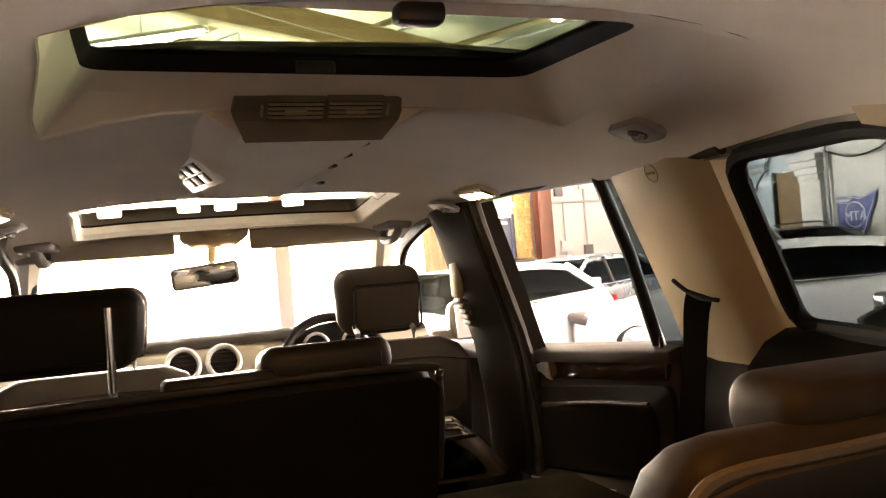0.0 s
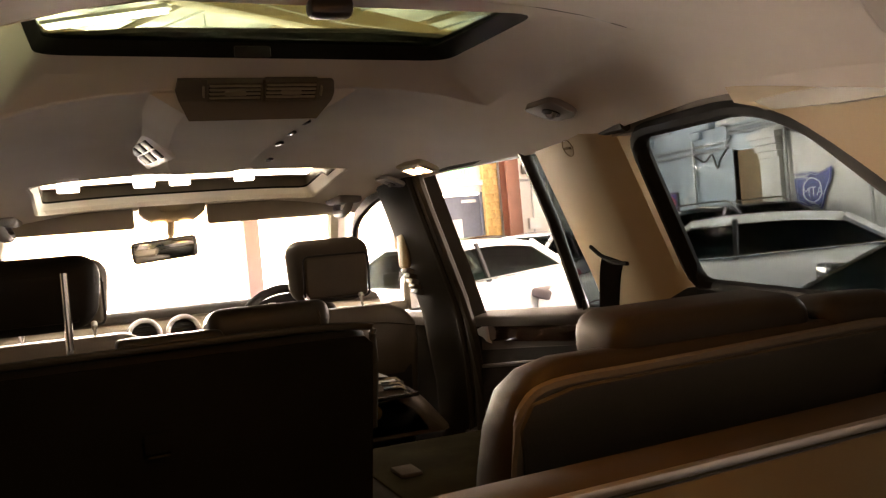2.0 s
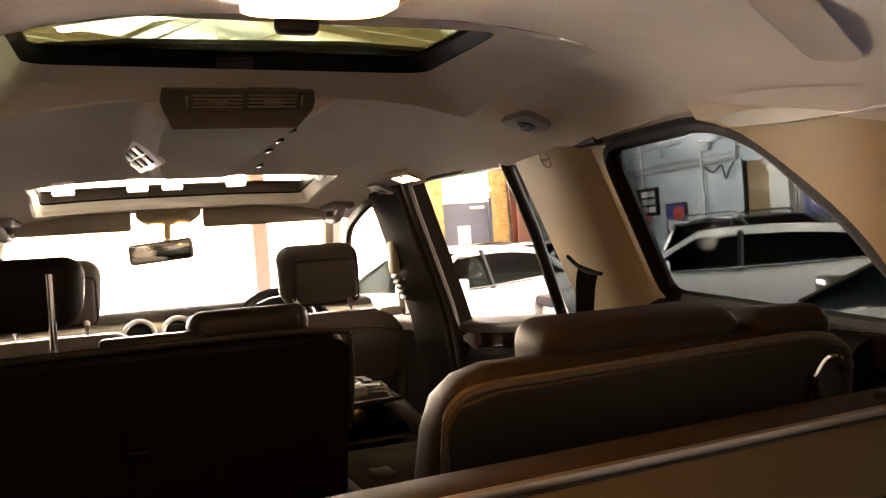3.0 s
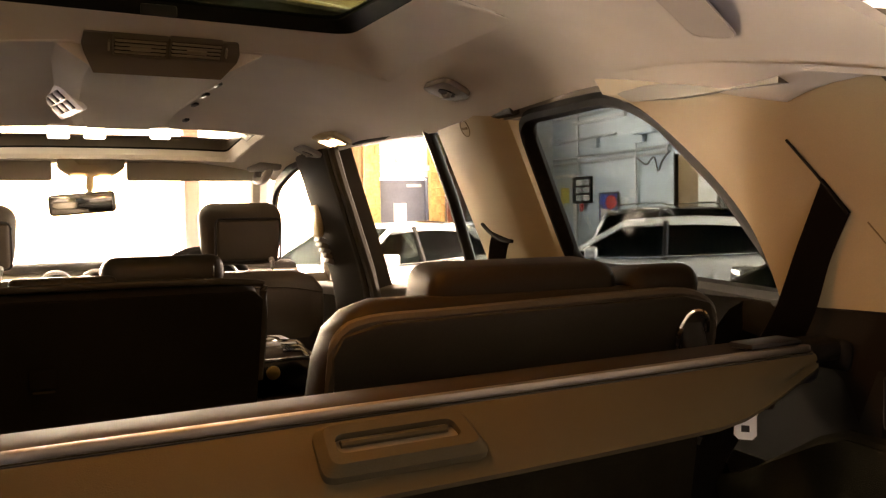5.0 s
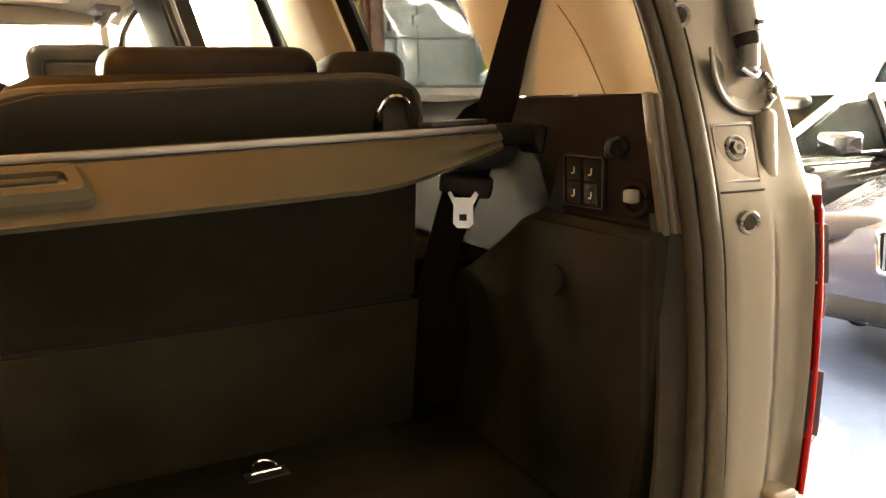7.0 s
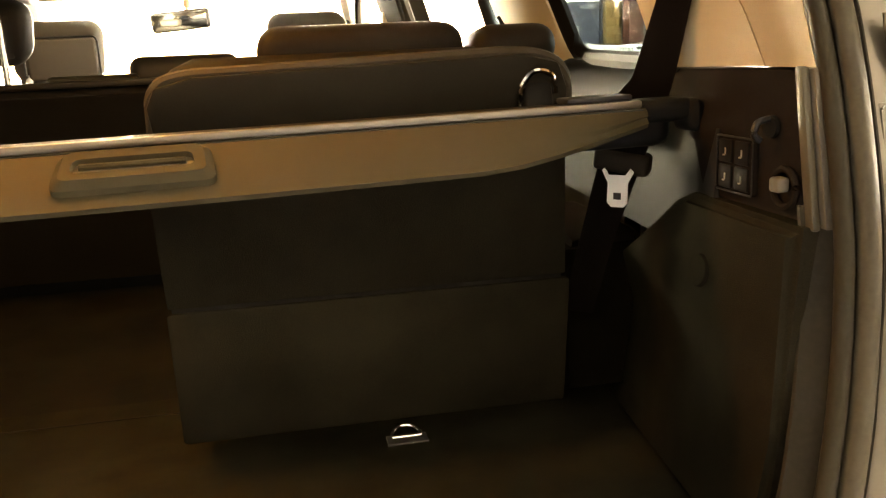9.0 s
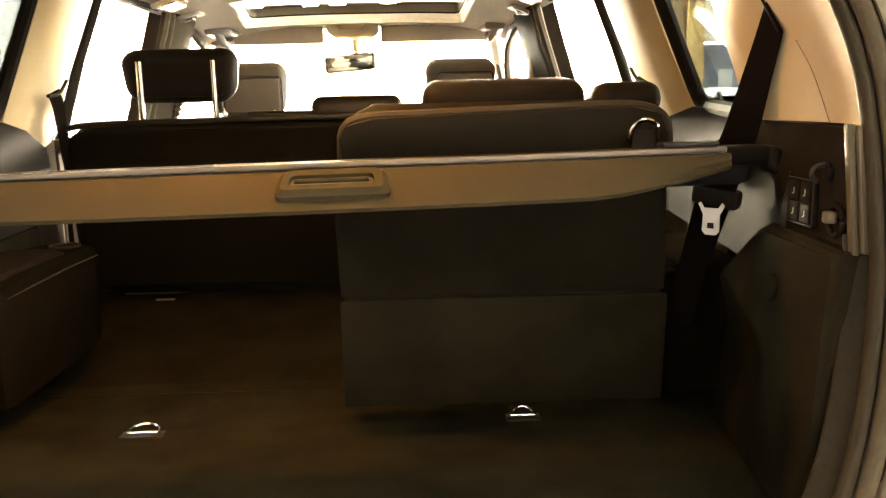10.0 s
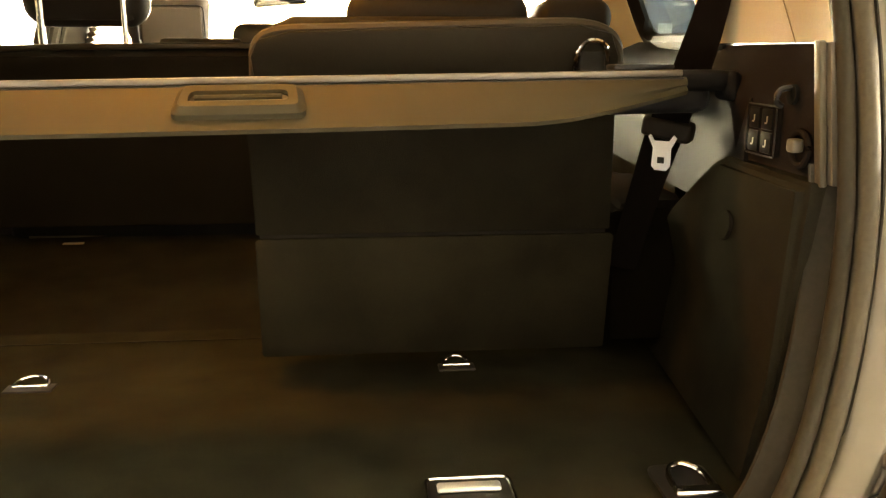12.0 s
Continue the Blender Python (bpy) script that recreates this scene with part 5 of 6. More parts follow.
CHROME_SATIN = mat("satin_metal", (0.80, 0.80, 0.79), 0.35, metal=0.6, var=0.03, scale=60, bump=0)
for s in (1, -1):
    body_side(s)


SEAL_LIP = mat("dark_olive_rubber", (0.034, 0.028, 0.019), 0.6, var=0.12, scale=150, bump=0.1, spec=0.10)
ORANGE_LENS = mat("orange_red_lens", (0.40, 0.035, 0.010), 0.3, var=0.1, scale=120, bump=0.05, spec=0.2)
STRUT = mat("grey_painted_strut", (0.10, 0.092, 0.078), 0.4, metal=0.3, var=0.06, scale=200, bump=0.03)
SEAL = mat("olive_rubber_seal", (0.068, 0.057, 0.039), 0.6, var=0.12, scale=150, bump=0.1, spec=0.12)


GUTTER_Z = (0.66, 0.70, 0.74, 0.79, 0.845, 0.912, 0.992, 1.075, 1.158, 1.241, 1.324, 1.408, 1.485, 1.58, 1.66, 1.74)
GUTTER_X = (0.45, 0.55, 0.625, 0.684, 0.719, 0.751, 0.775, 0.793, 0.800, 0.802, 0.806, 0.804, 0.787, 0.752, 0.70, 0.60)
GUTTER_Y = (0.185, 0.195, 0.205, 0.219, 0.237, 0.260, 0.282, 0.304, 0.318, 0.337, 0.365, 0.392, 0.410, 0.440, 0.465, 0.485)
CORNER_Z = (0.66, 0.74, 0.80, 0.883, 0.936, 1.026, 1.122, 1.205, 1.26, 1.278, 1.347, 1.423, 1.483, 1.60, 1.72)
CORNER_X = (0.60, 0.70, 0.765, 0.818, 0.857, 0.883, 0.912, 0.934, 0.972, 0.973, 0.948, 0.915, 0.893, 0.85, 0.79)
CORNER_Y = (0.15, 0.17, 0.188, 0.211, 0.234, 0.249, 0.271, 0.294, 0.352, 0.360, 0.367, 0.374, 0.383, 0.42, 0.46)


def fair(z, tz, tv, w=0.02):
    """A table read smoothly."""
    return sum(float(np.interp(z + d * w, tz, tv)) for d in (-1, -0.5, 0, 0.5, 1)) / 5


def rear_frame(s):
    """Tailgate opening: seal, painted jamb, outer quarter and lamp."""
    def gutter(z):
        return Vector((fair(z, GUTTER_Z, GUTTER_X), fair(z, GUTTER_Z, GUTTER_Y), z))

    def corner(z):
        return Vector((fair(z, CORNER_Z, CORNER_X, 0.012), fair(z, CORNER_Z, CORNER_Y, 0.012), z))

    def across(z):
        g, o = gutter(z), corner(z)
        d = o - g
        return g, o, d, Vector((d.y, -d.x, 0)).normalized()

    def face(z, u, off):
        g, o, d, n = across(z)
        p = g + d * u + n * off
        return Vector((s * p.x, p.y, z))
    low = ((0.0, 0.0), (0.05, 0.003), (0.10, 0.006), (0.20, 0.006), (0.35, 0.005), (0.50, 0.005), (0.56, 0.003), (0.60, -0.003), (0.64, -0.011), (0.72, -0.014), (0.84, -0.013), (0.92, -0.008), (0.97, -0.002), (1.0, 0.0))
    high = ((0.0, 0.0), (0.05, 0.001), (0.10, 0.002), (0.20, 0.002), (0.32, 0.001), (0.45, 0.0), (0.52, 0.0), (0.58, 0.0), (0.66, 0.0), (0.74, 0.001), (0.82, 0.003), (0.90, 0.007), (0.96, 0.006), (1.0, 0.0))
    rings = []
    for z in [0.66 + i * 0.02 for i in range(54)]:
        k = min(1, max(0, (z - 1.165) / 0.055))
        k = k * k * (3 - 2 * k)
        g, o, d, n = across(z)
        r = [(s * (g.x - 0.012), g.y + 0.045, z), (s * (g.x - 0.006), g.y + 0.008, z)]
        r += [face(z, a[0] + (b[0] - a[0]) * k, a[1] + (b[1] - a[1]) * k) for a, b in zip(low, high)]
        r += [(s * (o.x + 0.012), o.y + 0.02, z), (s * max(0.955, o.x + 0.02), o.y + 0.16, z), (s * 0.965, 0.62, z)]
        rings.append(r)
    structure("trim_tailgate_jamb", loft(rings, caps=False, closed=False), PAINT_TAUPE, "taupe painted metal jamb of the tailgate opening", angle=70)

    def run(inward, back, z0=0.70, z1=1.72):
        out = []
        for i in range(46):
            z = z0 + (z1 - z0) * i / 45
            g, o, d, n = across(z)
            t = (gutter(z + 0.02) - gutter(z - 0.02)).normalized()
            side = Vector((t.z, 0, -t.x)).normalized()
            out.append(Vector((s * (g.x - side.x * inward), g.y + back, z - side.z * inward)))
        return out
    a, c = run(0.026, 0.024, 0.70, 1.20), run(0.058, 0.046, 0.70, 1.20)
    structure("trim_seal_carrier", loft([[p, q, q + Vector((0, 0.006, 0)), p + Vector((0, 0.006, 0))] for p, q in zip(a, c)]), RUBBER, "dark plastic edge inside the tailgate seal")
    structure("trim_tailgate_seal", tube(run(0.012, 0.000), 0.0125, 10), SEAL, "thick rubber seal round the tailgate opening")
    structure("trim_seal_lip", tube(run(0.033, 0.010), 0.0105, 10), SEAL_LIP, "inner lip of the rubber tailgate seal")
    structure("trim_gutter_seal", tube([Vector((s * (gutter(z).x + 0.0045), gutter(z).y - 0.002, z)) for z in [0.72 + 0.02 * i for i in range(49)]], 0.0026, 6), RUBBER, "thin black seal in the gutter of the jamb")
    # lamp: lenses outboard of the jamb's corner
    t = thing("tail_lamp", (s * 0.9, 0.25, 1.0), "red and clear tail lamp at the corner of the body", "lamp", "tail lamps")

    def lens(z0, z1, m, nm, lab, out=0.0, a=0.006):
        rr = []
        for i in range(6):
            z = z0 + (z1 - z0) * i / 5
            q = corner(min(z, 1.205))
            rr.append([(s * (q.x + a), q.y + 0.012, z), (s * (q.x + a + 0.004), q.y - 0.003 - out, z), (s * (q.x + 0.030), q.y + 0.020 - out, z), (s * (q.x + 0.10), q.y + 0.070 - out, z), (s * (q.x + 0.16), q.y + 0.114 - out, z), (s * (q.x + 0.205 + out), q.y + 0.156, z), (s * (q.x + 0.225 + out), 0.50, z), (s * 0.96, 0.54, z), (s * (q.x + 0.035), q.y + 0.09, z)])
        part(nm, loft(rr), m, t, lab)
    lens(1.182, 1.216, RED_LENS, "upper_lens", "red lens")
    lens(1.112, 1.180, CLEAR_LENS, "middle_lens", "clear lens", 0.002, 0.014)
    lens(1.072, 1.110, ORANGE_LENS, "indicator_lens", "orange-red lens", 0.001, 0.010)
    lens(1.012, 1.070, RED_LENS, "lower_lens", "red lens")
    lens(0.938, 1.010, CLEAR_LENS, "reverse_lens", "clear ribbed lens", 0.002, 0.016)
    for k in range(5):
        z = 0.950 + 0.012 * k
        q = corner(z)
        part("lens_rib", tube([(s * (q.x + 0.026), q.y + 0.016, z), (s * (q.x + 0.10), q.y + 0.067, z), (s * (q.x + 0.16), q.y + 0.111, z), (s * (q.x + 0.203), q.y + 0.152, z)], 0.0022, 6), CLEAR_LENS, t)
    lens(0.886, 0.936, RED_LENS, "bottom_lens", "red lens")
    part("outline", tube([Vector((s * (corner(z).x + 0.006), corner(z).y - 0.004, z)) for z in (0.886, 0.92, 0.96, 1.0, 1.05, 1.1, 1.15, 1.20)], 0.0030, 8), RED_LENS, t, "thin red outline")
    # gas strut, its mount and pressings
    g = thing("gas_strut", (s * 0.886, 0.37, 1.38), "grey gas strut on a ball joint in the jamb", "strut", "gas struts")
    part("cylinder", tube([(s * 0.883, 0.366, 1.415), (s * 0.878, 0.376, 1.47), (s * 0.862, 0.40, 1.66), (s * 0.845, 0.42, 1.86)], 0.0185, 16), STRUT, g)
    part("collar", tube([(s * 0.8845, 0.363, 1.400), (s * 0.883, 0.366, 1.416)], 0.0150, 14), DARKTRIM, g)
    part("end_cap", tube([(s * 0.886, 0.362, 1.374), (s * 0.885, 0.363, 1.402)], 0.0125, 12), STRUT, g)
    part("slot", box(s * 0.884 - 0.006, s * 0.884 + 0.006, 0.3445, 0.349, 1.424, 1.430, 0.001), BLACK, g)
    part("ball_joint", disc((s * 0.886, 0.392, 1.376), 0.014, (0, -0.036, 0), 16, bev=0.005), STRUT, g)
    part("clip", tube(curve([(s * 0.872, 0.360, 1.372), (s * 0.884, 0.350, 1.362), (s * 0.898, 0.358, 1.368)]), 0.003, 6), CHROME_SATIN, g)
    m = thing("strut_mount", (s * 0.875, 0.37, 1.34), "taupe painted bowl-shaped pressing below the strut", "bracket", "strut mounts")
    lip = curve([(s * x, fair(z, CORNER_Z, CORNER_Y) - 0.006, z) for x, z in ((0.824, 1.398), (0.829, 1.362), (0.843, 1.336), (0.866, 1.322), (0.892, 1.318), (0.912, 1.322), (0.926, 1.336), (0.924, 1.354), (0.912, 1.366))], 5)
    part("lip", tube(lip, 0.0032, 10), PAINT_TAUPE, m)
    rr = []
    for q in (1.0, 0.75, 0.5, 0.25, 0.02):
        rr.append([Vector((s * 0.876, 0.372, 1.362)).lerp(p, q) + Vector((0, 0.010 * (1 - q), 0)) for p in lip])
    part("bowl", loft(rr, caps=False, closed=False), PAINT_TAUPE, m)
    part("dimple", ring_of((s * 0.921, 0.355, 1.344), 0.008, 0.004, (s * 0.2, -1, 0), 16, 6), PAINT_TAUPE, m)
    part("pressing", turned(box(-0.013, 0.013, -0.010, 0.02, -0.066, 0.062, 0.011, 4), pose(s * 0.907, 0.346, 1.262, -10, s * 4, s * -8)), PAINT_TAUPE, m)
    # plate and screws on the jamb
    c = face(1.268, 0.27, 0.003)
    p = thing("jamb_plate", c, "painted cover plate with a bolt on the jamb", "plate", "jamb plates")
    M = Matrix.Translation(c) @ pose(0, 0, 0, 0, 0, s * -5) @ pose(0, 0, 0, -15, 0, 0)
    part("plate", turned(box(-0.034, 0.034, -0.002, 0.006, -0.041, 0.041, 0.003), M), PAINT_TAUPE, p)
    part("rim", turned(tube(rounded([(-0.031, -0.002, -0.037), (0.031, -0.002, -0.037), (0.031, -0.002, 0.037), (-0.031, -0.002, 0.037)], 0.006), 0.0016, 6, True), M), PAINT_TAUPE, p)
    part("lip", turned(tube([(-0.028, -0.003, -0.033), (0.028, -0.003, -0.033)], 0.003, 6), M), PAINT_TAUPE, p)
    part("washer", turned(ring_of((0, -0.003, 0.008), 0.014, 0.003, (0, 1, 0), 24, 6), M), PAINT_TAUPE, p)
    part("bolt", turned(disc((0, 0, 0.008), 0.009, (0, -0.009, 0), 6), M), PAINT_TAUPE, p)
    part("socket", turned(disc((0, -0.0085, 0.008), 0.004, (0, -0.001, 0), 6), M), BLACK, p)
    for z, u in ((1.189, 0.30), (1.437, 0.02)):
        c = face(z, u, 0.004)
        q = thing("rubber_stop", c, "small rubber stop set in the jamb", "stop", "rubber stops")
        n = Vector((s * -0.1, -1, 0)).normalized()
        part("boss", ring_of(c + n * 0.001, 0.013, 0.0035, n, 20, 6), PAINT_TAUPE, q)
        part("pin", disc(c - n * 0.004, 0.010, n * 0.007, 14, bev=0.002), RUBBER, q)
    structure("trim_jamb_joint", tube([face(1.226, u, 0.004) for u in (0.06, 0.2, 0.35, 0.50)], 0.0014, 5), RUBBER, "dark sealed joint line across the jamb")
    c = corner(0.890)
    bk = thing("bump_block", (s * c.x, c.y, 0.88), "taupe rubber bump block at the foot of the jamb", "block", "bump blocks")
    part("block", box(s * (c.x - 0.020) - 0.020, s * (c.x - 0.020) + 0.020, c.y - 0.006, c.y + 0.04, 0.872, 0.894, 0.007, 3), PAINT_TAUPE, bk)
    structure("trim_jamb_foot", tube(curve([(s * 0.792, 0.200, 0.880), (s * 0.765, 0.188, 0.84), (s * 0.728, 0.178, 0.79), (s * 0.66, 0.160, 0.715)], 4), 0.014, 8), RUBBER, "dark rubber strip below the jamb")


for s in (1, -1):
    rear_frame(s)


def shell():
    """Outer skin, floor and bumper."""
    structure("floor_load_bay", box(-0.70, 0.70, 0.26, 0.98, 0.74, 0.80), CARPET, "dark brown carpeted load floor")
    b = prism([(-0.70, 0.98, 0.80), (-0.70, 1.66, 0.862), (-0.70, 1.66, 0.74), (-0.70, 0.98, 0.74)], (1.4, 0, 0))
    structure("floor_front_panel", b, SHADED_CARPET, "dark carpeted folding floor panel behind the middle row", smooth=False)
    structure("trim_floor_edge", tube([(-0.62, 1.615, 0.8635), (-0.3, 1.62, 0.8645), (0.20, 1.625, 0.8645)], 0.0035, 8), VENT, "thin plastic edge of the folding floor panel")
    structure("trim_floor_joint", box(-0.66, 0.66, 0.918, 0.921, 0.7995, 0.8008), MATT_BLACK, "narrow joint across the carpeted floor")
    fs = thing("floor_strap", (-0.52, 1.55, 0.858), "small pale pull strap on the folding floor panel", "strap")
    part("loop", box(-0.535, -0.495, 1.545, 1.562, 0.8555, 0.8600, 0.0015), SLIDER, fs)
    structure("floor_cabin", box(-0.80, 0.80, 1.66, 3.75, 0.45, 0.52), CARPET, "dark carpeted cabin floor")
    sill = thing("load_sill", (0, 0.2, 0.8), "ribbed dark plastic load sill along the tailgate opening", "sill")
    part("body", box(-0.62, 0.62, 0.08, 0.262, 0.72, 0.803, 0.012, 3), SILL, sill)
    first = None
    for i in range(30):
        x = -0.58 + i * 0.04
        part("rib", box(x - 0.004, x + 0.004, 0.10, 0.225, 0.802, 0.807, 0.002), SILL, sill)
    part("edge", tube([(-0.60, 0.245, 0.802), (0.60, 0.245, 0.802)], 0.005, 8), SILL, sill)
    rr = []
    for i in range(21):
        x = -1.02 + i * 0.102
        k = max(0.0, (abs(x) - 0.40) / 0.62) ** 1.3
        rr.append([(x, 0.10 + 0.225 * k, 0.79 + 0.110 * k), (x, -0.05 + 0.335 * k, 0.75 + 0.135 * k), (x, -0.09 + 0.40 * k, 0.64), (x, -0.05 + 0.40 * k, 0.40), (x, 0.36, 0.38), (x, 0.36, 0.72)])
    structure("rear_bumper", loft(rr), PAINT_TAUPE, "taupe painted rear bumper below the load sill")
    for s in (-1, 1):
        sd = "right" if s > 0 else "left"
        own = prism([(s * 0.955, 0.55, 0.45), (s * 0.955, 0.55, 1.3), (s * 0.965, 1.6, 1.27), (s * 0.965, 3.8, 1.13), (s * 0.94, 4.6, 1.0), (s * 0.9, 4.8, 0.45)], (-s * 0.02, 0, 0))
        structure("body_side_" + sd, own, PAINT_TAUPE, "taupe painted outer body side")
        for y in (1.1, 4.15):
            w = thing("road_wheel", (s * 0.83, y, GROUND), "large alloy road wheel with a black tyre", "wheel", "road wheels")
            part("tyre", ring_of((s * 0.84, y, GROUND + 0.37), 0.27, 0.10, (1, 0, 0), 32, 10), TYRE, w)
            part("rim", disc((s * 0.80, y, GROUND + 0.37), 0.24, (s * 0.1, 0, 0), 28), RIM, w)
    def skin(name, rows, label):
        own = loft([[(-0.58, y, z - 0.075), (-0.45, y, z - 0.018), (-0.2, y, z), (0.2, y, z), (0.45, y, z - 0.018), (0.58, y, z - 0.075), (0.57, y, z - 0.083), (0.45, y, z - 0.026), (0.2, y, z - 0.008), (-0.2, y, z - 0.008), (-0.45, y, z - 0.026), (-0.57, y, z - 0.083)] for y, z in rows])
        structure(name, own, PAINT_TAUPE, label)
    skin("roof_rear", ((0.40, 1.79), (0.55, 1.812), (0.74, 1.845), (0.85, 1.866), (0.92, 1.880)), "taupe painted roof skin")
    skin("roof_middle", ((1.40, 1.893), (1.8, 1.86), (2.25, 1.80)), "taupe painted roof skin between the glass panels")
    skin("roof_front", ((2.80, 1.684), (2.92, 1.674), (3.02, 1.664)), "taupe painted roof skin above the windscreen")
    for s in (-1, 1):
        own = loft([[(s * 0.46, y, head_z(0.46, y) + 0.035), (s * 0.63, y, head_z(0.60, y) + 0.03), (s * 0.63, y, head_z(0.60, y) + 0.04), (s * 0.46, y, head_z(0.46, y) + 0.045)] for y in (0.55, 0.8, 1.02, 1.3, 1.6, 1.9, 2.2, 2.5, 2.9)])
        own2 = loft([[(s * 0.632, y, 1.655), (s * 0.632, y, head_z(0.60, y) + 0.045), (s * 0.665, y, head_z(0.60, y) + 0.03), (s * 0.675, y, 1.655)] for y in (0.62, 0.8, 1.02, 1.3, 1.6, 1.9, 2.2, 2.5, 2.9)])
        structure("roof_rail", own2, PAINT_TAUPE, "taupe painted rail along the roof side")
        structure("roof_side", own, PAINT_TAUPE, "taupe painted roof side")
    w = structure("window_5", tube(rounded([(-0.55, 2.98, 1.655), (0.55, 2.98, 1.655), (0.72, 3.86, 1.17), (-0.72, 3.86, 1.17)], 0.06), 0.018, 8, True), BLACK, "windscreen in a black frame")
    part("pane", prism([(-0.55, 2.98, 1.66), (0.55, 2.98, 1.66), (0.72, 3.86, 1.175), (-0.72, 3.86, 1.175)], (0, 0.004, 0.004)), CLEAR, w, smooth=False)
    rr = []
    for y, z, wd in ((3.8, 1.12, 0.85), (4.1, 1.13, 0.85), (4.5, 1.08, 0.82), (4.75, 1.0, 0.76), (4.9, 0.85, 0.7), (4.95, 0.5, 0.7)):
        rr.append([(-wd, y, z - 0.12), (-wd * 0.95, y, z - 0.02), (-0.3, y, z + 0.02), (0.3, y, z + 0.02), (wd * 0.95, y, z - 0.02), (wd, y, z - 0.12), (0, y, z - 0.25)])
    structure("bonnet", loft(rr), PAINT_TAUPE, "taupe painted bonnet")
    g = thing("tailgate", (0, 0.36, 1.86), "taupe tailgate standing open above the load bay", "tailgate")
    up = lambda u, d: (0.36 - 1.05 * u + 0.30 * d, 1.865 + 0.30 * u + 0.95 * d)
    def leaf(x, u0, u1, d0, d1):
        return prism([(-x, *up(u0, d0)), (-x, *up(u1, d0)), (-x, *up(u1, d1)), (-x, *up(u0, d1))], (2 * x, 0, 0), bev=0.012)
    part("lining", leaf(0.60, 0.50, 1.0, 0.0, 0.03), DARKTRIM, g, "dark plastic lining")
    part("skin", leaf(0.66, 0.48, 1.06, 0.032, 0.07), PAINT_TAUPE, g)
    part("hinge_frame", leaf(0.62, 0.0, 0.08, 0.0, 0.05), DARKTRIM, g)
    for sx in (-1, 1):
        part("side_frame", prism([(sx * 0.56, *up(0.08, 0.0)), (sx * 0.56, *up(0.5, 0.0)), (sx * 0.56, *up(0.5, 0.05)), (sx * 0.56, *up(0.08, 0.05))], (sx * 0.08, 0, 0), bev=0.008), DARKTRIM, g)
    part("pane", leaf(0.56, 0.08, 0.5, 0.02, 0.025), TINT, g, "dark tinted rear window", smooth=False)


shell()


# ---- seats ----
def tilt(x, y, z, deg):
    return Matrix.Translation((x, y, z)) @ pose(0, 0, 0, deg, 0, 0)


def cushion(w, d, h, r, seg=5):
    return box(-w / 2, w / 2, -d / 2, d / 2, 0, h, r, seg)


def head_restraint(parent, x, y, z, w, h, d, deg, cover=LEATHER, lab=""):
    b = cushion(w, d, h, min(d, h) * 0.46)
    for v in b.verts:
        k = v.co.z / h
        v.co.x *= 0.86 + 0.14 * math.sin(math.pi / 2 * min(1, k * 1.6))
    return part("head_restraint", turned(b, tilt(x, y, z, deg)), cover, parent, lab)


def bucket_seat(s):
    x = 0.354 if s > 0 else -0.400
    t = thing("driver_seat" if s > 0 else "passenger_seat", (x, 2.6, 0.55), "dark leather front seat with a screen in the head restraint", "seat", "front seats")
    rings = []
    for z, w, y, d in ((0.72, 0.20, 2.52, 0.05), (0.80, 0.24, 2.50, 0.065), (1.0, 0.25, 2.45, 0.07), (1.15, 0.245, 2.41, 0.07), (1.22, 0.24, 2.40, 0.065), (1.26, 0.21, 2.40, 0.055), (1.282, 0.16, 2.40, 0.035)):
        rings.append([p for p in rounded([(x - w, y - d, z), (x + w, y - d, z), (x + w, y + d, z), (x - w, y + d, z)], d * 0.9, 4)])
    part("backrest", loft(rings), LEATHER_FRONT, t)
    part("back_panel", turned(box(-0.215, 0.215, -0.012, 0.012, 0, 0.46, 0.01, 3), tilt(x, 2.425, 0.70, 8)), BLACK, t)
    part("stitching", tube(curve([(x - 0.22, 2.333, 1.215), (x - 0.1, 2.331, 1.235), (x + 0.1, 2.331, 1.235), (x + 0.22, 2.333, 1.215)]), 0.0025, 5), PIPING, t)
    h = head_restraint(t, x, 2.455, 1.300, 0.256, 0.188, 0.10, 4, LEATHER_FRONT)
    part("screen_frame", turned(box(-0.094, 0.094, -0.010, 0.006, 0, 0.120, 0.008, 3), tilt(x + 0.012, 2.403, 1.316, 4)), SCREEN_PAD, h)
    part("screen", tube(rounded([(x - 0.088, 2.398, 1.312), (x + 0.112, 2.398, 1.312), (x + 0.112, 2.388, 1.440), (x - 0.088, 2.388, 1.440)], 0.02), 0.0035, 6, True), BLACK, h)
    for k in (-0.082, 0.082):
        part("post", tube([(x + k, 2.385, 1.25), (x + k, 2.388, 1.310), (x + k, 2.42, 1.335)], 0.0085, 10), CHROME_SATIN, t)
        part("post_collar", disc((x + k, 2.385, 1.268), 0.020, (0, 0, 0.010), 16, bev=0.003), BLACK, t)
    part("cushion", box(x - 0.25, x + 0.25, 2.48, 3.0, 0.68, 0.84, 0.06, 4), LEATHER_TOP, t)
    part("base", box(x - 0.2, x + 0.2, 2.5, 2.95, 0.522, 0.69, 0.02), BLACK, t)


for s in (1, -1):
    bucket_seat(s)


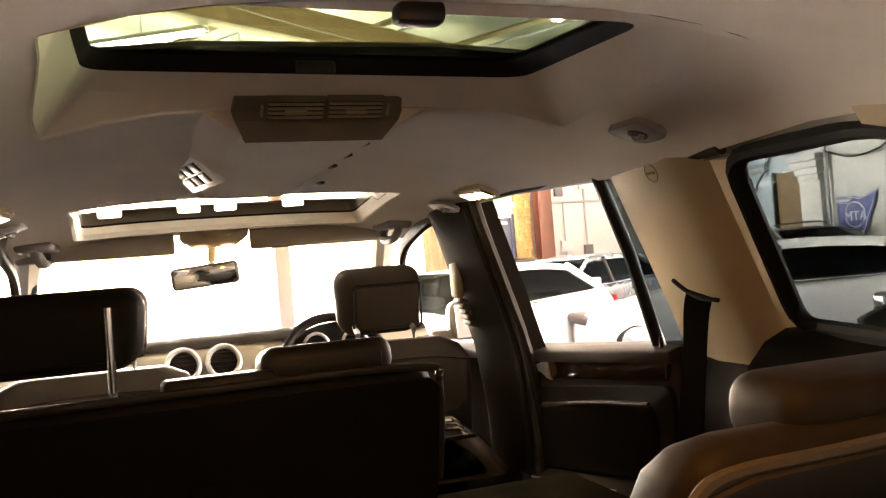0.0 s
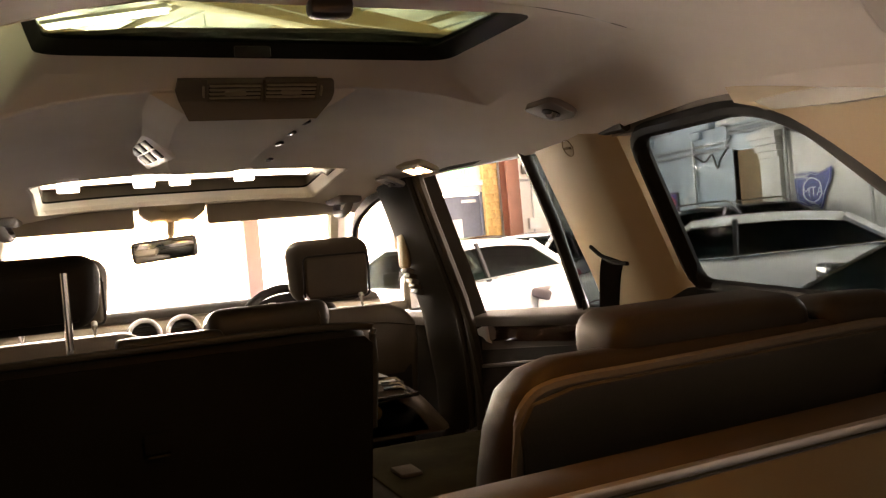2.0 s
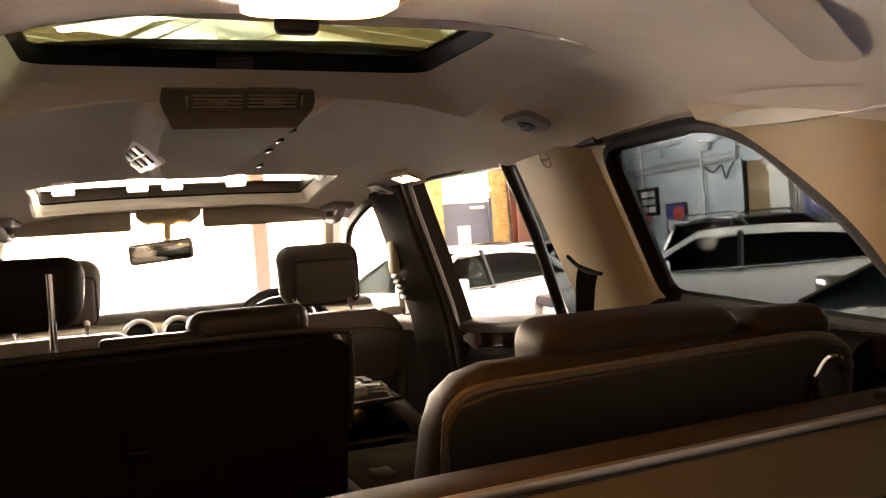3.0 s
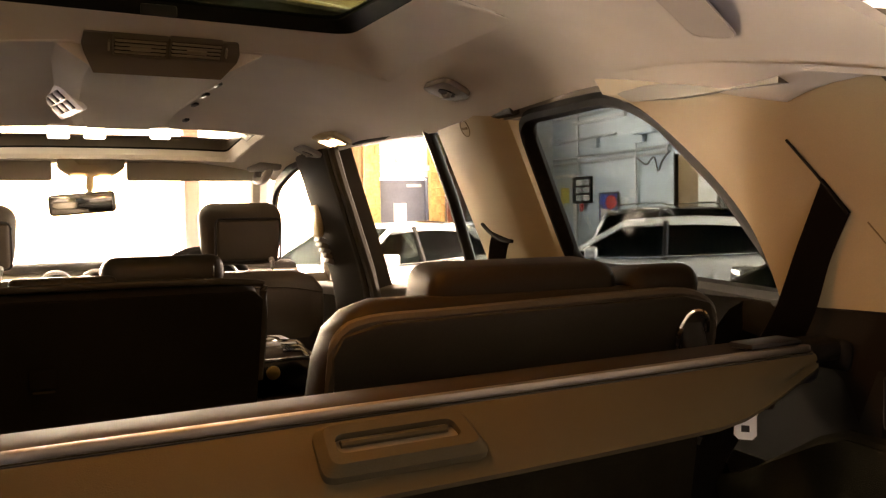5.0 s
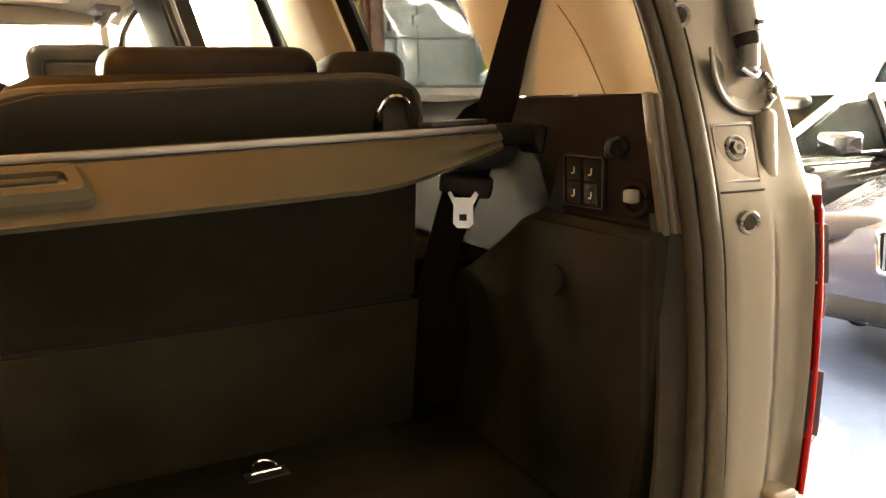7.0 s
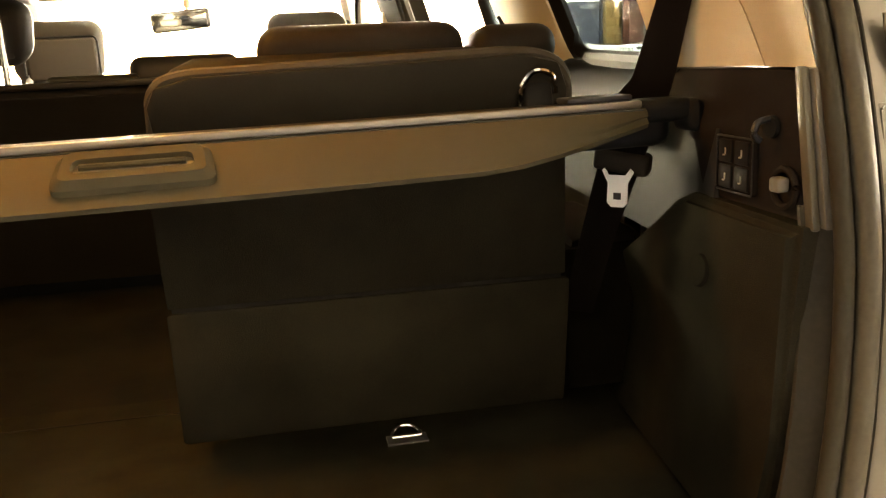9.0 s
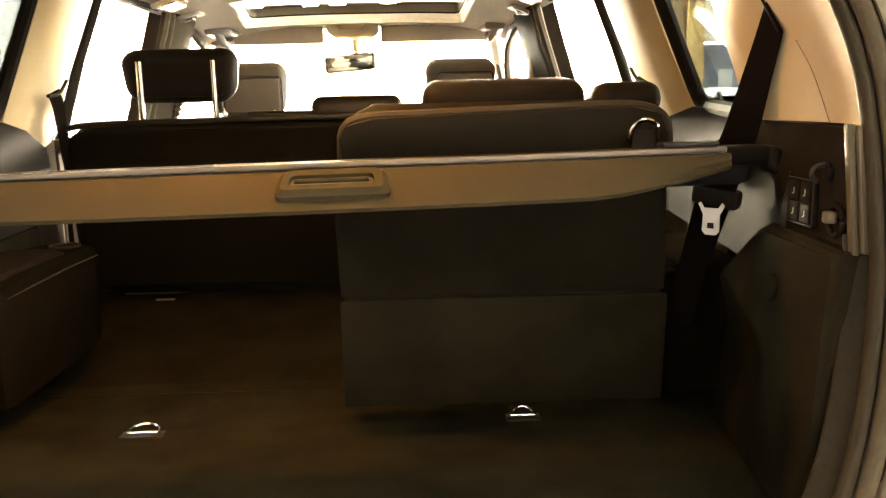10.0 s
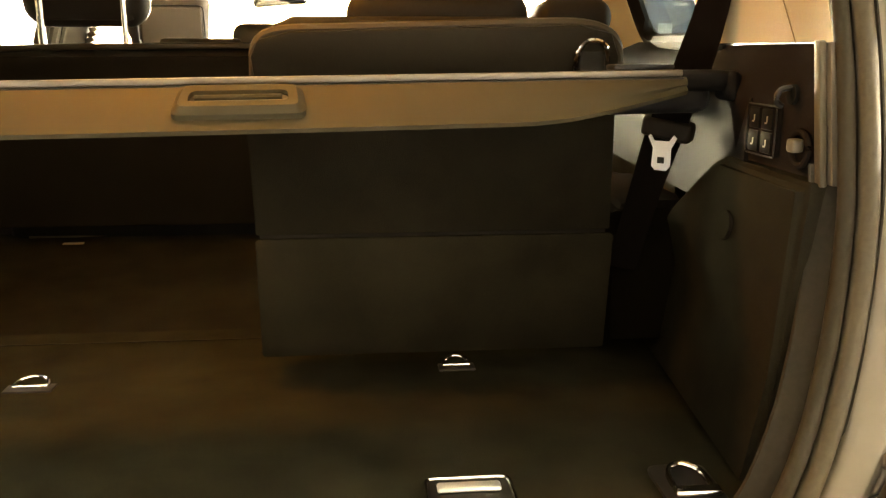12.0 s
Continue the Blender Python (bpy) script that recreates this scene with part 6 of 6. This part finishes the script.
def middle_left():
    t = thing("middle_row_seat", (-0.24, 1.65, 0.6), "upright black middle row seat, back carpeted, centre head restraint folded", "seat", "middle row seats")
    rings = []
    for z, x0, x1, y, d in ((0.87, -0.70, 0.19, 1.70, 0.05), (1.0, -0.715, 0.20, 1.68, 0.06), (1.2, -0.715, 0.212, 1.65, 0.065), (1.27, -0.71, 0.214, 1.642, 0.06), (1.30, -0.695, 0.205, 1.638, 0.05), (1.318, -0.66, 0.18, 1.635, 0.03)):
        rings.append(rounded([(x0, y - d, z), (x1, y - d, z), (x1, y + d, z), (x0, y + d, z)], d * 0.85, 4))
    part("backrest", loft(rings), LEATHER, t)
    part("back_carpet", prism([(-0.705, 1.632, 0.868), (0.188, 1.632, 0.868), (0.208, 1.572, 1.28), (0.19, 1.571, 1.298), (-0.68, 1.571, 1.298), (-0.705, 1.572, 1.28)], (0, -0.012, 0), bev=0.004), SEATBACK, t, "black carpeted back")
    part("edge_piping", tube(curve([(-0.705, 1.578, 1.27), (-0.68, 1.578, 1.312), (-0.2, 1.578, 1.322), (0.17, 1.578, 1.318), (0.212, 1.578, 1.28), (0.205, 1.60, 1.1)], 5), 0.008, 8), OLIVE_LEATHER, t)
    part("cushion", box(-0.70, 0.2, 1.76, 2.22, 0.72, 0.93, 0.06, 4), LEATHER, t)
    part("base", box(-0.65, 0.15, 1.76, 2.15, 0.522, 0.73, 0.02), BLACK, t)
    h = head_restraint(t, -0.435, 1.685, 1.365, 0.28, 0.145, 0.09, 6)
    part("recess", turned(box(-0.095, 0.095, -0.003, 0.006, 0, 0.095, 0.003), tilt(-0.435, 1.642, 1.382, 6)), LEATHER, h)
    for x in (-0.53, -0.36):
        part("post", tube([(x, 1.622, 1.29), (x, 1.622, 1.38), (x, 1.622, 1.478)], 0.0075, 10), CHROME, t)
        part("post_collar", disc((x, 1.622, 1.308), 0.014, (0, 0, 0.014), 16, bev=0.003), CHROME_SATIN, t)
    b = cushion(0.25, 0.13, 0.07, 0.028)
    part("centre_head_restraint", turned(b, tilt(0.022, 1.70, 1.300, -8)), OLIVE_LEATHER, t, "folded leather centre head restraint")
    part("seam", tube(curve([(0.118, 1.64, 1.30), (0.119, 1.638, 1.345), (0.119, 1.68, 1.366), (0.119, 1.75, 1.35)]), 0.0025, 5), PIPING, t)
    part("centre_hump", turned(box(-0.10, 0.10, -0.05, 0.05, 0, 0.035, 0.012, 3), tilt(-0.18, 1.66, 1.302, -4)), OLIVE_LEATHER, t)
    part("release_tab", box(-0.245, -0.205, 1.556, 1.562, 1.118, 1.123, 0.002), CARPET, t)
    part("tab_recess", box(-0.250, -0.200, 1.5555, 1.5605, 1.126, 1.165, 0.002), SEATBACK, t)
    f = thing("middle_row_seat", (0.46, 1.75, 0.9), "middle row seat folded flat, carpeted back uppermost", "seat", "middle row seats")
    part("backrest", box(0.225, 0.70, 1.50, 2.03, 0.86, 0.945, 0.025, 4), LEATHER, f)
    part("back_carpet", box(0.24, 0.685, 1.515, 2.015, 0.945, 0.952, 0.003), CARPET, f)
    part("release_handle", box(0.285, 0.335, 1.70, 1.78, 0.953, 0.962, 0.003), PIPING, f)
    part("cushion", box(0.225, 0.70, 1.76, 2.2, 0.70, 0.86, 0.04, 3), LEATHER, f)
    part("base", box(0.26, 0.66, 1.76, 2.15, 0.522, 0.71, 0.02), BLACK, f)


NEARER[0] = 0.935
middle_left()
NEARER[0] = 1.0


def centre_console():
    t = thing("rear_console", (0.37, 2.12, 0.95), "dark rounded console with a chrome cup holder tray", "console")
    rings = []
    for y, e in ((2.08, 0.03), (2.095, 0.012), (2.13, 0.0), (2.30, 0.0), (2.36, 0.02)):
        rings.append(rounded([(0.25 + e, y, 0.954), (0.25 + e, y, 1.098 - e), (0.425, y, 1.100 - e), (0.49 - e, y, 1.055 - e), (0.57 - e, y, 0.954)], [0.01, 0.03, 0.03, 0.04, 0.01], 4))
    part("body", loft(rings), LEATHER_FRONT, t)
    part("front_panel", prism([(0.29, 2.092, 0.96), (0.29, 2.092, 1.045), (0.41, 2.092, 1.06), (0.465, 2.092, 1.02), (0.50, 2.092, 0.96)], (0, -0.012, 0), bev=0.004), BLACK, t)
    part("tray", box(0.29, 0.425, 2.12, 2.27, 1.088, 1.103, 0.005), CHROME_SATIN, t, "bright metal tray")
    for y in (2.085, 2.105, 2.13):
        part("chrome_bar", tube([(0.375, y, 1.088 + (y - 2.085) * 0.4), (0.425, y, 1.085 + (y - 2.085) * 0.4), (0.445, y, 1.068 + (y - 2.085) * 0.4)], 0.0065, 8), CHROME, t)
    part("cup_ring", ring_of((0.355, 2.19, 1.104), 0.036, 0.005, (0, 0, 1), 24, 8), CHROME, t)
    part("panel_strip", box(0.28, 0.47, 2.070, 2.084, 1.058, 1.070, 0.003), CHROME, t)
    part("knob", disc((0.345, 2.079, 1.030), 0.019, (0, -0.010, 0), 20, bev=0.003), BRASS, t, "brass-coloured round knob")
    c = thing("front_console", (0, 2.7, 0.6), "beige and dark console between the front seats", "console")
    part("body", box(-0.10, 0.10, 2.35, 3.15, 0.522, 0.88, 0.03, 3), DARKTRIM, c)
    part("arm_rest", box(-0.095, 0.095, 2.36, 2.7, 0.88, 0.97, 0.03, 3), LEATHER_TOP, c)


centre_console()


def third_row():
    t = thing("third_row_seat", (0.32, 0.85, 0.8), "upright dark leather third row seat with a carpeted back", "seat", "third row seats")
    # leaning plane of the back
    def ry(z):
        return 0.856 - (z - 0.80) * 0.256
    rings = []
    for z, x0, x1, d0, d1 in ((0.84, 0.03, 0.60, 0.012, 0.10), (1.0, 0.03, 0.605, 0.010, 0.11), (1.25, 0.035, 0.60, 0.004, 0.12), (1.31, 0.04, 0.598, -0.004, 0.12), (1.35, 0.05, 0.592, -0.002, 0.11), (1.372, 0.07, 0.58, 0.010, 0.095), (1.385, 0.10, 0.56, 0.03, 0.07)):
        y = ry(z)
        rings.append(rounded([(x0, y + d0, z), (x1, y + d0, z), (x1, y + d1, z), (x0, y + d1, z)], (d1 - d0) * 0.4, 4))
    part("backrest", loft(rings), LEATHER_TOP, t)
    part("back_carpet", prism(rounded([(0.017, ry(0.802) - 0.004, 0.802), (0.636, ry(0.802) - 0.004, 0.802), (0.628, ry(1.030) - 0.004, 1.030), (0.022, ry(1.030) - 0.004, 1.030)], 0.008, 3), (0, -0.012, 0), bev=0.003), BACK_CARPET, t, "brown-black carpeted lower back panel")
    part("upper_carpet", prism([(0.024, ry(1.036), 1.036), (0.622, ry(1.036), 1.036), (0.604, ry(1.27), 1.27), (0.025, ry(1.27), 1.27)], (0, -0.010, 0), bev=0.003), SHADED_CARPET, t, "black carpeted upper back panel")
    part("hinge_line", box(0.03, 0.615, ry(1.033) - 0.008, ry(1.033) + 0.01, 1.028, 1.038), MATT_BLACK, t)
    sh = [(0.045, 1.272), (0.04, 1.325), (0.052, 1.350), (0.10, 1.362), (0.535, 1.372), (0.585, 1.360), (0.600, 1.325), (0.602, 1.272)]
    part("upper_shell", prism([(x, ry(z) - 0.004, z) for x, z in sh], (0, -0.014, 0), bev=0.005), SHELL_LEATHER, t)
    part("piping", tube(curve([(0.043, ry(1.272) - 0.006, 1.272), (0.044, ry(1.31) - 0.006, 1.31), (0.050, ry(1.34) - 0.004, 1.345), (0.085, ry(1.36), 1.363), (0.20, ry(1.37), 1.367), (0.45, ry(1.37), 1.374), (0.54, ry(1.37), 1.374), (0.585, ry(1.36) - 0.002, 1.360), (0.601, ry(1.33) - 0.006, 1.33), (0.603, ry(1.27) - 0.006, 1.27)], 5), 0.008, 8), PIPING, t)
    b = cushion(0.285, 0.12, 0.075, 0.03)
    part("head_restraint", turned(b, tilt(0.325, 0.80, 1.348, 4)), LEATHER_TOP, t, "folded leather head restraint")
    b = cushion(0.12, 0.11, 0.06, 0.028)
    part("shoulder_bolster", turned(b, tilt(0.535, 0.77, 1.352, -4)), LEATHER_TOP, t)
    bt = part("release_button", turned(box(-0.021, 0.021, -0.008, 0.006, -0.027, 0.022, 0.006, 3), pose(0.556, ry(1.318) - 0.018, 1.318, -18, 0, 0)), LEATHER, t)
    y = ry(1.318) - 0.026
    part("button_surround", tube(curve([(0.533, y + 0.010, 1.296), (0.531, y, 1.324), (0.543, y - 0.003, 1.345), (0.560, y - 0.003, 1.349), (0.576, y, 1.340), (0.581, y + 0.005, 1.318)], 5), 0.0045, 8), CHROME, bt)
    part("cushion", box(0.04, 0.60, 1.0, 1.40, 0.88, 1.02, 0.05, 4), LEATHER_TOP, t)
    part("base", box(0.06, 0.58, 1.0, 1.38, 0.872, 0.89, 0.005), BLACK, t)


STRETCH[0] = False
third_row()
STRETCH[0] = True


# ---- load bay things ----
def cargo_cover():
    t = thing("cargo_cover", (0, 0.62, 1.25), "tan retractable cargo cover with a moulded pull handle", "cargo cover")
    t.rotation_euler = (0, -0.012, 0.045)
    t.location.z -= 0.004

    def near(x):
        k = max(0.0, (abs(x) - 0.44) / 0.24)
        return 0.475 + 0.03 * min(1, abs(x) / 0.6) ** 2 + 0.055 * min(1, k) ** 1.4
    rings = []
    for i in range(29):
        x = -0.665 + i * 0.0475
        n = near(x)
        k = min(1.0, max(0.0, (abs(x) - 0.44) / 0.24))
        zn = 1.238 + 0.036 * k ** 1.3
        ym = min(0.560, max(0.54, n + 0.012))
        zm = 1.278 + (ym - 0.54) * 0.4
        rings.append([(x, 0.566, 1.290), (x, ym, zm), (x, (ym + n) / 2, (zm + zn) / 2 + 0.001), (x, n + 0.008, zn + 0.006), (x, n, zn), (x, n + 0.004, zn - 0.006), (x, (ym + n) / 2, (zm + zn) / 2 - 0.011), (x, ym, zm - 0.010), (x, 0.566, 1.282)])
    part("fabric_flap", loft(rings), COVER, t, "tan fabric-covered pull panel")
    part("rail", box(-0.68, 0.66, 0.563, 0.575, 1.290, 1.300, 0.003), ALU, t, "pale aluminium edge rail")
    part("top_panel", box(-0.68, 0.66, 0.575, 0.655, 1.285, 1.297, 0.005), COVER_TOP, t)
    part("roller_housing", box(-0.72, 0.72, 0.59, 0.652, 1.235, 1.285, 0.02, 3), BLACK, t)
    # added black strip stands in for the shade below the rail
    part("gap_shade_strip", box(-0.72, 0.66, 0.561, 0.572, 1.276, 1.289), BLACK, t)
    part("end_cap", box(0.66, 0.745, 0.575, 0.64, 1.268, 1.298, 0.012, 3), MATT_BLACK, t)
    part("end_cap", box(-0.745, -0.66, 0.565, 0.66, 1.262, 1.305, 0.012, 3), MATT_BLACK, t)
    part("catch", box(0.56, 0.65, 0.57, 0.61, 1.300, 1.308, 0.003), BLACK, t)
    # handle: a raised frame round a slot
    def hp(x, y):
        y -= 0.014
        return (x, y, 1.262 + (y - 0.515) * 0.55 + 0.005)
    up = lambda r, d: [Vector(p) + Vector((0, -d * 0.5, d)) for p in r]
    o = rounded([hp(-0.040, 0.504), hp(0.130, 0.504), hp(0.124, 0.560), hp(-0.034, 0.560)], 0.014)
    m = rounded([hp(-0.031, 0.511), hp(0.121, 0.511), hp(0.116, 0.555), hp(-0.026, 0.555)], 0.012)
    i = rounded([hp(-0.020, 0.524), hp(0.108, 0.524), hp(0.105, 0.546), hp(-0.017, 0.546)], 0.009)
    h = part("pull_handle", loft([up(o, -0.010), up(o, 0.003), up(m, 0.010), up(i, 0.008), up(i, 0.001)], caps=False), COVER, t, "moulded tan pull handle")
    part("slot", prism(up(i, 0.0), (0, 0, 0.002)), VENT, h)
    part("grip", tube(up([hp(-0.012, 0.539), hp(0.098, 0.539)], 0.003), 0.004, 8), COVER, h)


cargo_cover()


def floor_ring(x, y, w, turn):
    t = thing("lashing_eye", (x, y, 0.80), "chrome lashing eye lying on the load floor", "lashing eye", "lashing eyes")
    M = pose(x, y, 0.802, 0, 0, turn)
    part("plate", turned(box(-w * 0.7, w * 0.7, -0.02, 0.012, -0.001, 0.003, 0.002), M), BLACK, t)
    arc = [(w / 2 * math.cos(a), 0.028 * math.sin(a), 0.004 + 0.006 * math.sin(a)) for a in [math.pi * k / 12 for k in range(13)]]
    part("ring", turned(tube(arc, 0.003, 8), M), CHROME, t)
    part("bar", turned(tube([(-w / 2, 0, 0.004), (w / 2, 0, 0.004)], 0.003, 8), M), CHROME, t)


STRETCH[0] = False
floor_ring(-0.34, 0.732, 0.055, 0)
floor_ring(0.356, 0.766, 0.045, 0)
STRETCH[0] = True
lt = thing("floor_latch", (0.328, 0.32, 0.80), "chrome floor latch in a black surround", "latch")
part("surround", prism(rounded([(0.275, 0.270, 0.80), (0.381, 0.270, 0.80), (0.379, 0.372, 0.80), (0.277, 0.372, 0.80)], 0.01), (0, 0, 0.006), bev=0.002), BLACK, lt)
part("rim", tube(rounded([(0.273, 0.268, 0.806), (0.383, 0.268, 0.806), (0.381, 0.374, 0.806), (0.275, 0.374, 0.806)], 0.012), 0.003, 6, True), CHROME, lt)
part("lever", box(0.288, 0.368, 0.280, 0.308, 0.805, 0.814, 0.005, 3), CHROME, lt)
part("lever", box(0.288, 0.368, 0.336, 0.356, 0.805, 0.812, 0.004, 3), CHROME_SATIN, lt)
ey = thing("lashing_eye", (0.60, 0.335, 0.80), "chrome hinged lashing eye in a dark corner cup", "lashing eye", "lashing eyes")
part("cup", prism(rounded([(0.565, 0.285, 0.80), (0.64, 0.285, 0.80), (0.64, 0.385, 0.80), (0.565, 0.385, 0.80)], 0.012), (0, 0, 0.006), bev=0.002), BLACK, ey)
part("ring", tube(curve([(0.582, 0.318, 0.807), (0.584, 0.355, 0.812), (0.604, 0.372, 0.814), (0.626, 0.355, 0.812), (0.628, 0.318, 0.807)], 5), 0.004, 8), CHROME, ey)
part("clamp", box(0.575, 0.635, 0.298, 0.318, 0.806, 0.815, 0.004, 3), CHROME, ey)

# switches and hook on the load bay panel
sw = thing("seat_switch_panel", (0.745, 0.50, 1.235), "black switch panel with four pale seat symbols", "switch")
part("panel", box(0.741, 0.75, 0.464, 0.546, 1.197, 1.264, 0.004), MATTTRIM, sw)
part("bezel", tube(rounded([(0.740, 0.464, 1.197), (0.740, 0.546, 1.197), (0.740, 0.546, 1.264), (0.740, 0.464, 1.264)], 0.004), 0.0012, 6, True), BLACK, sw)
for i in range(2):
    for j in range(2):
        y, z = 0.471 + 0.037 * i, 1.201 + 0.031 * j
        bt = part("button", box(0.738, 0.741, y, y + 0.031, z, z + 0.028, 0.002), MATT_BLACK, sw)
        part("symbol", box(0.7372, 0.7378, y + 0.012, y + 0.0145, z + 0.010, z + 0.018), SLIDER, bt)
        part("symbol", box(0.7372, 0.7378, y + 0.014, y + 0.019, z + 0.008, z + 0.0098), SLIDER, bt)
hk = thing("bag_hook", (0.745, 0.44, 1.28), "small dark bag hook on the load bay panel", "hook")
part("plate", disc((0.747, 0.436, 1.281), 0.013, (-0.005, 0, 0), 16), MATT_BLACK, hk)
part("hook", tube(curve([(0.742, 0.436, 1.290), (0.728, 0.436, 1.286), (0.724, 0.436, 1.273), (0.732, 0.436, 1.266)]), 0.004, 8), BLACK, hk)
so = thing("power_socket", (0.745, 0.405, 1.215), "power socket with a pale flap on the load bay panel", "socket")
part("ring", ring_of((0.745, 0.406, 1.216), 0.021, 0.0045, (1, 0, 0), 24, 8), MATTTRIM, so)
part("flap", box(0.729, 0.745, 0.395, 0.413, 1.212, 1.229, 0.004, 3), VENT, so)
# mounting block of the cover
mb = thing("cover_mount", (0.74, 0.62, 1.28), "black moulded mount holding the end of the cargo cover", "mount")
part("block", box(0.732, 0.755, 0.60, 0.66, 1.262, 1.306, 0.012, 3), MATT_BLACK, mb)


# ---- dashboard ----
def dashboard():
    t = thing("dashboard", (0, 3.3, 1.1), "beige dashboard with two round vents and a dark binnacle", "dashboard")
    prof = [(3.10, 0.80), (3.04, 1.0), (3.06, 1.12), (3.11, 1.21), (3.19, 1.262), (3.30, 1.275), (3.60, 1.235), (3.85, 1.16), (3.85, 0.8)]
    rings = []
    for i in range(17):
        x = -0.76 + i * 0.095
        k = 0.05 * (abs(x) / 0.76) ** 3
        rings.append([(x, y + k, z - k * 0.4) for y, z in prof])
    part("body", loft(rings), DASH, t)
    pad = []
    for i in range(17):
        x = -0.755 + i * 0.0944
        k = 0.05 * (abs(x) / 0.76) ** 3
        pad.append([(x, y + k, z - k * 0.4) for y, z in ((3.165, 1.256), (3.20, 1.275), (3.30, 1.286), (3.60, 1.246), (3.84, 1.172), (3.84, 1.160), (3.30, 1.270))])
    part("top_pad", loft(pad), DARKTRIM, t, "dark soft top pad")
    for x in (-0.166, -0.030):
        v = part("air_vent", ring_of((x, 3.085, 1.208), 0.054, 0.009, (0, 1, -0.45), 28, 8), CHROME_SATIN, t)
        part("duct", disc((x, 3.092, 1.205), 0.050, (0, 0.012, -0.005), 24), BLACK, v)
        for k in range(5):
            zz = 1.176 + k * 0.015
            part("slat", box(x - 0.046 + 0.008 * abs(k - 2), x + 0.046 - 0.008 * abs(k - 2), 3.074, 3.086, zz - 0.002, zz + 0.002), DARKTRIM, v)
    b = part("binnacle", loft([[(0.36 + 0.19 * math.cos(a) * k, y, 1.19 + 0.115 * max(0, math.sin(a)) * k - (0.02 if math.sin(a) < 0 else 0)) for a in [2 * math.pi * q / 20 for q in range(20)]] for y, k in ((3.06, 0.98), (3.10, 1.0), (3.35, 0.8))]), BLACK, t)
    for x in (0.29, 0.43):
        part("dial", ring_of((x, 3.052, 1.225), 0.045, 0.006, (0, 1, 0), 24, 6), CHROME_SATIN, b)
    part("centre_stack", box(-0.13, 0.13, 3.02, 3.08, 0.85, 1.13, 0.02, 3), DARKTRIM, t)
    w = thing("steering_wheel", (0.34, 2.96, 1.16), "dark leather steering wheel with a centre pad", "steering wheel")
    n = Vector((0, -0.88, 0.47))
    part("rim", ring_of((0.34, 2.97, 1.155), 0.188, 0.016, n, 40, 10), LEATHER, w)
    M = Matrix.Translation((0.34, 2.99, 1.15)) @ n.to_track_quat("Z", "Y").to_matrix().to_4x4()
    part("hub", turned(disc((0, 0, -0.02), 0.07, (0, 0, 0.05), 24, bev=0.015), M), DARKTRIM, w)
    for a in (0, 180, 270):
        c, q = math.cos(radians(a)), math.sin(radians(a))
        part("spoke", turned(tube([(0.05 * c, 0.05 * q, 0), (0.185 * c, 0.185 * q, 0.0)], 0.016, 8, flat=0.6), M), DARKTRIM, w)
    part("column", tube([(0.34, 3.0, 1.14), (0.34, 3.12, 1.08)], 0.04, 12), BLACK, w)


dashboard()


def windscreen_top():
    for x0, x1, nm in ((-0.60, -0.165, -1), (0.075, 0.53, 1)):
        t = thing("sun_visor", ((x0 + x1) / 2, 2.98, 1.60), "grey padded sun visor folded against the windscreen header", "sun visor", "sun visors")
        part("pad", turned(box(x0, x1, -0.011, 0.011, -0.032, 0.036, 0.010, 3), Matrix.Translation((0, 2.965, 1.598)) @ pose(0, 0, 0, -14, 0, 0)), VISOR, t)
        part("hinge", tube([(x1 - 0.02 if nm > 0 else x0 + 0.02, 2.96, 1.632), (x1 + 0.03 if nm > 0 else x0 - 0.03, 2.965, 1.640)], 0.008, 8), GREYTRIM, t)
    c = thing("overhead_console", (-0.04, 2.95, 1.61), "beige overhead console with two lit map lamps", "console")
    rr = []
    for y, w, z in ((2.80, 0.06, head_z(0, 2.80) - 0.004), (2.86, 0.10, 1.655), (2.95, 0.112, 1.615), (3.02, 0.10, 1.60), (3.06, 0.06, 1.61)):
        rr.append([(-0.04 - w, y, z), (-0.04 - w * 0.7, y, z - 0.018), (-0.04 + w * 0.7, y, z - 0.018), (-0.04 + w, y, z), (-0.04 + w * 0.8, y, 1.68), (-0.04 - w * 0.8, y, 1.68)])
    part("body", loft(rr), BEIGE, c)
    for x in (-0.085, 0.005):
        part("map_lamp", box(x - 0.022, x + 0.022, 2.985, 3.03, 1.576, 1.586, 0.005), LAMP_WARM, c)
    m = thing("rear_view_mirror", (-0.045, 3.1, 1.49), "dark framed rear-view mirror below the overhead console", "mirror")
    part("shell", turned(box(-0.116, 0.116, -0.008, 0.028, -0.037, 0.037, 0.016, 4), Matrix.Translation((-0.070, 3.10, 1.492)) @ pose(0, 0, 0, 6, -4, -8)), BLACK, m)
    part("glass", turned(box(-0.105, 0.105, -0.011, -0.0085, -0.030, 0.030, 0.001), Matrix.Translation((-0.070, 3.10, 1.492)) @ pose(0, 0, 0, 6, -4, -8)), MIRROR, m)
    part("stem", tube(curve([(-0.045, 3.12, 1.50), (-0.042, 3.13, 1.55), (-0.04, 3.06, 1.60)]), 0.014, 10), BEIGE, m)
    structure("trim_header", tube([(-0.58, 2.99, 1.625), (-0.3, 2.985, 1.642), (0, 2.98, 1.648), (0.3, 2.985, 1.642), (0.58, 2.99, 1.625)], 0.02, 8), HEADLINER, "pale trim along the windscreen header")


windscreen_top()
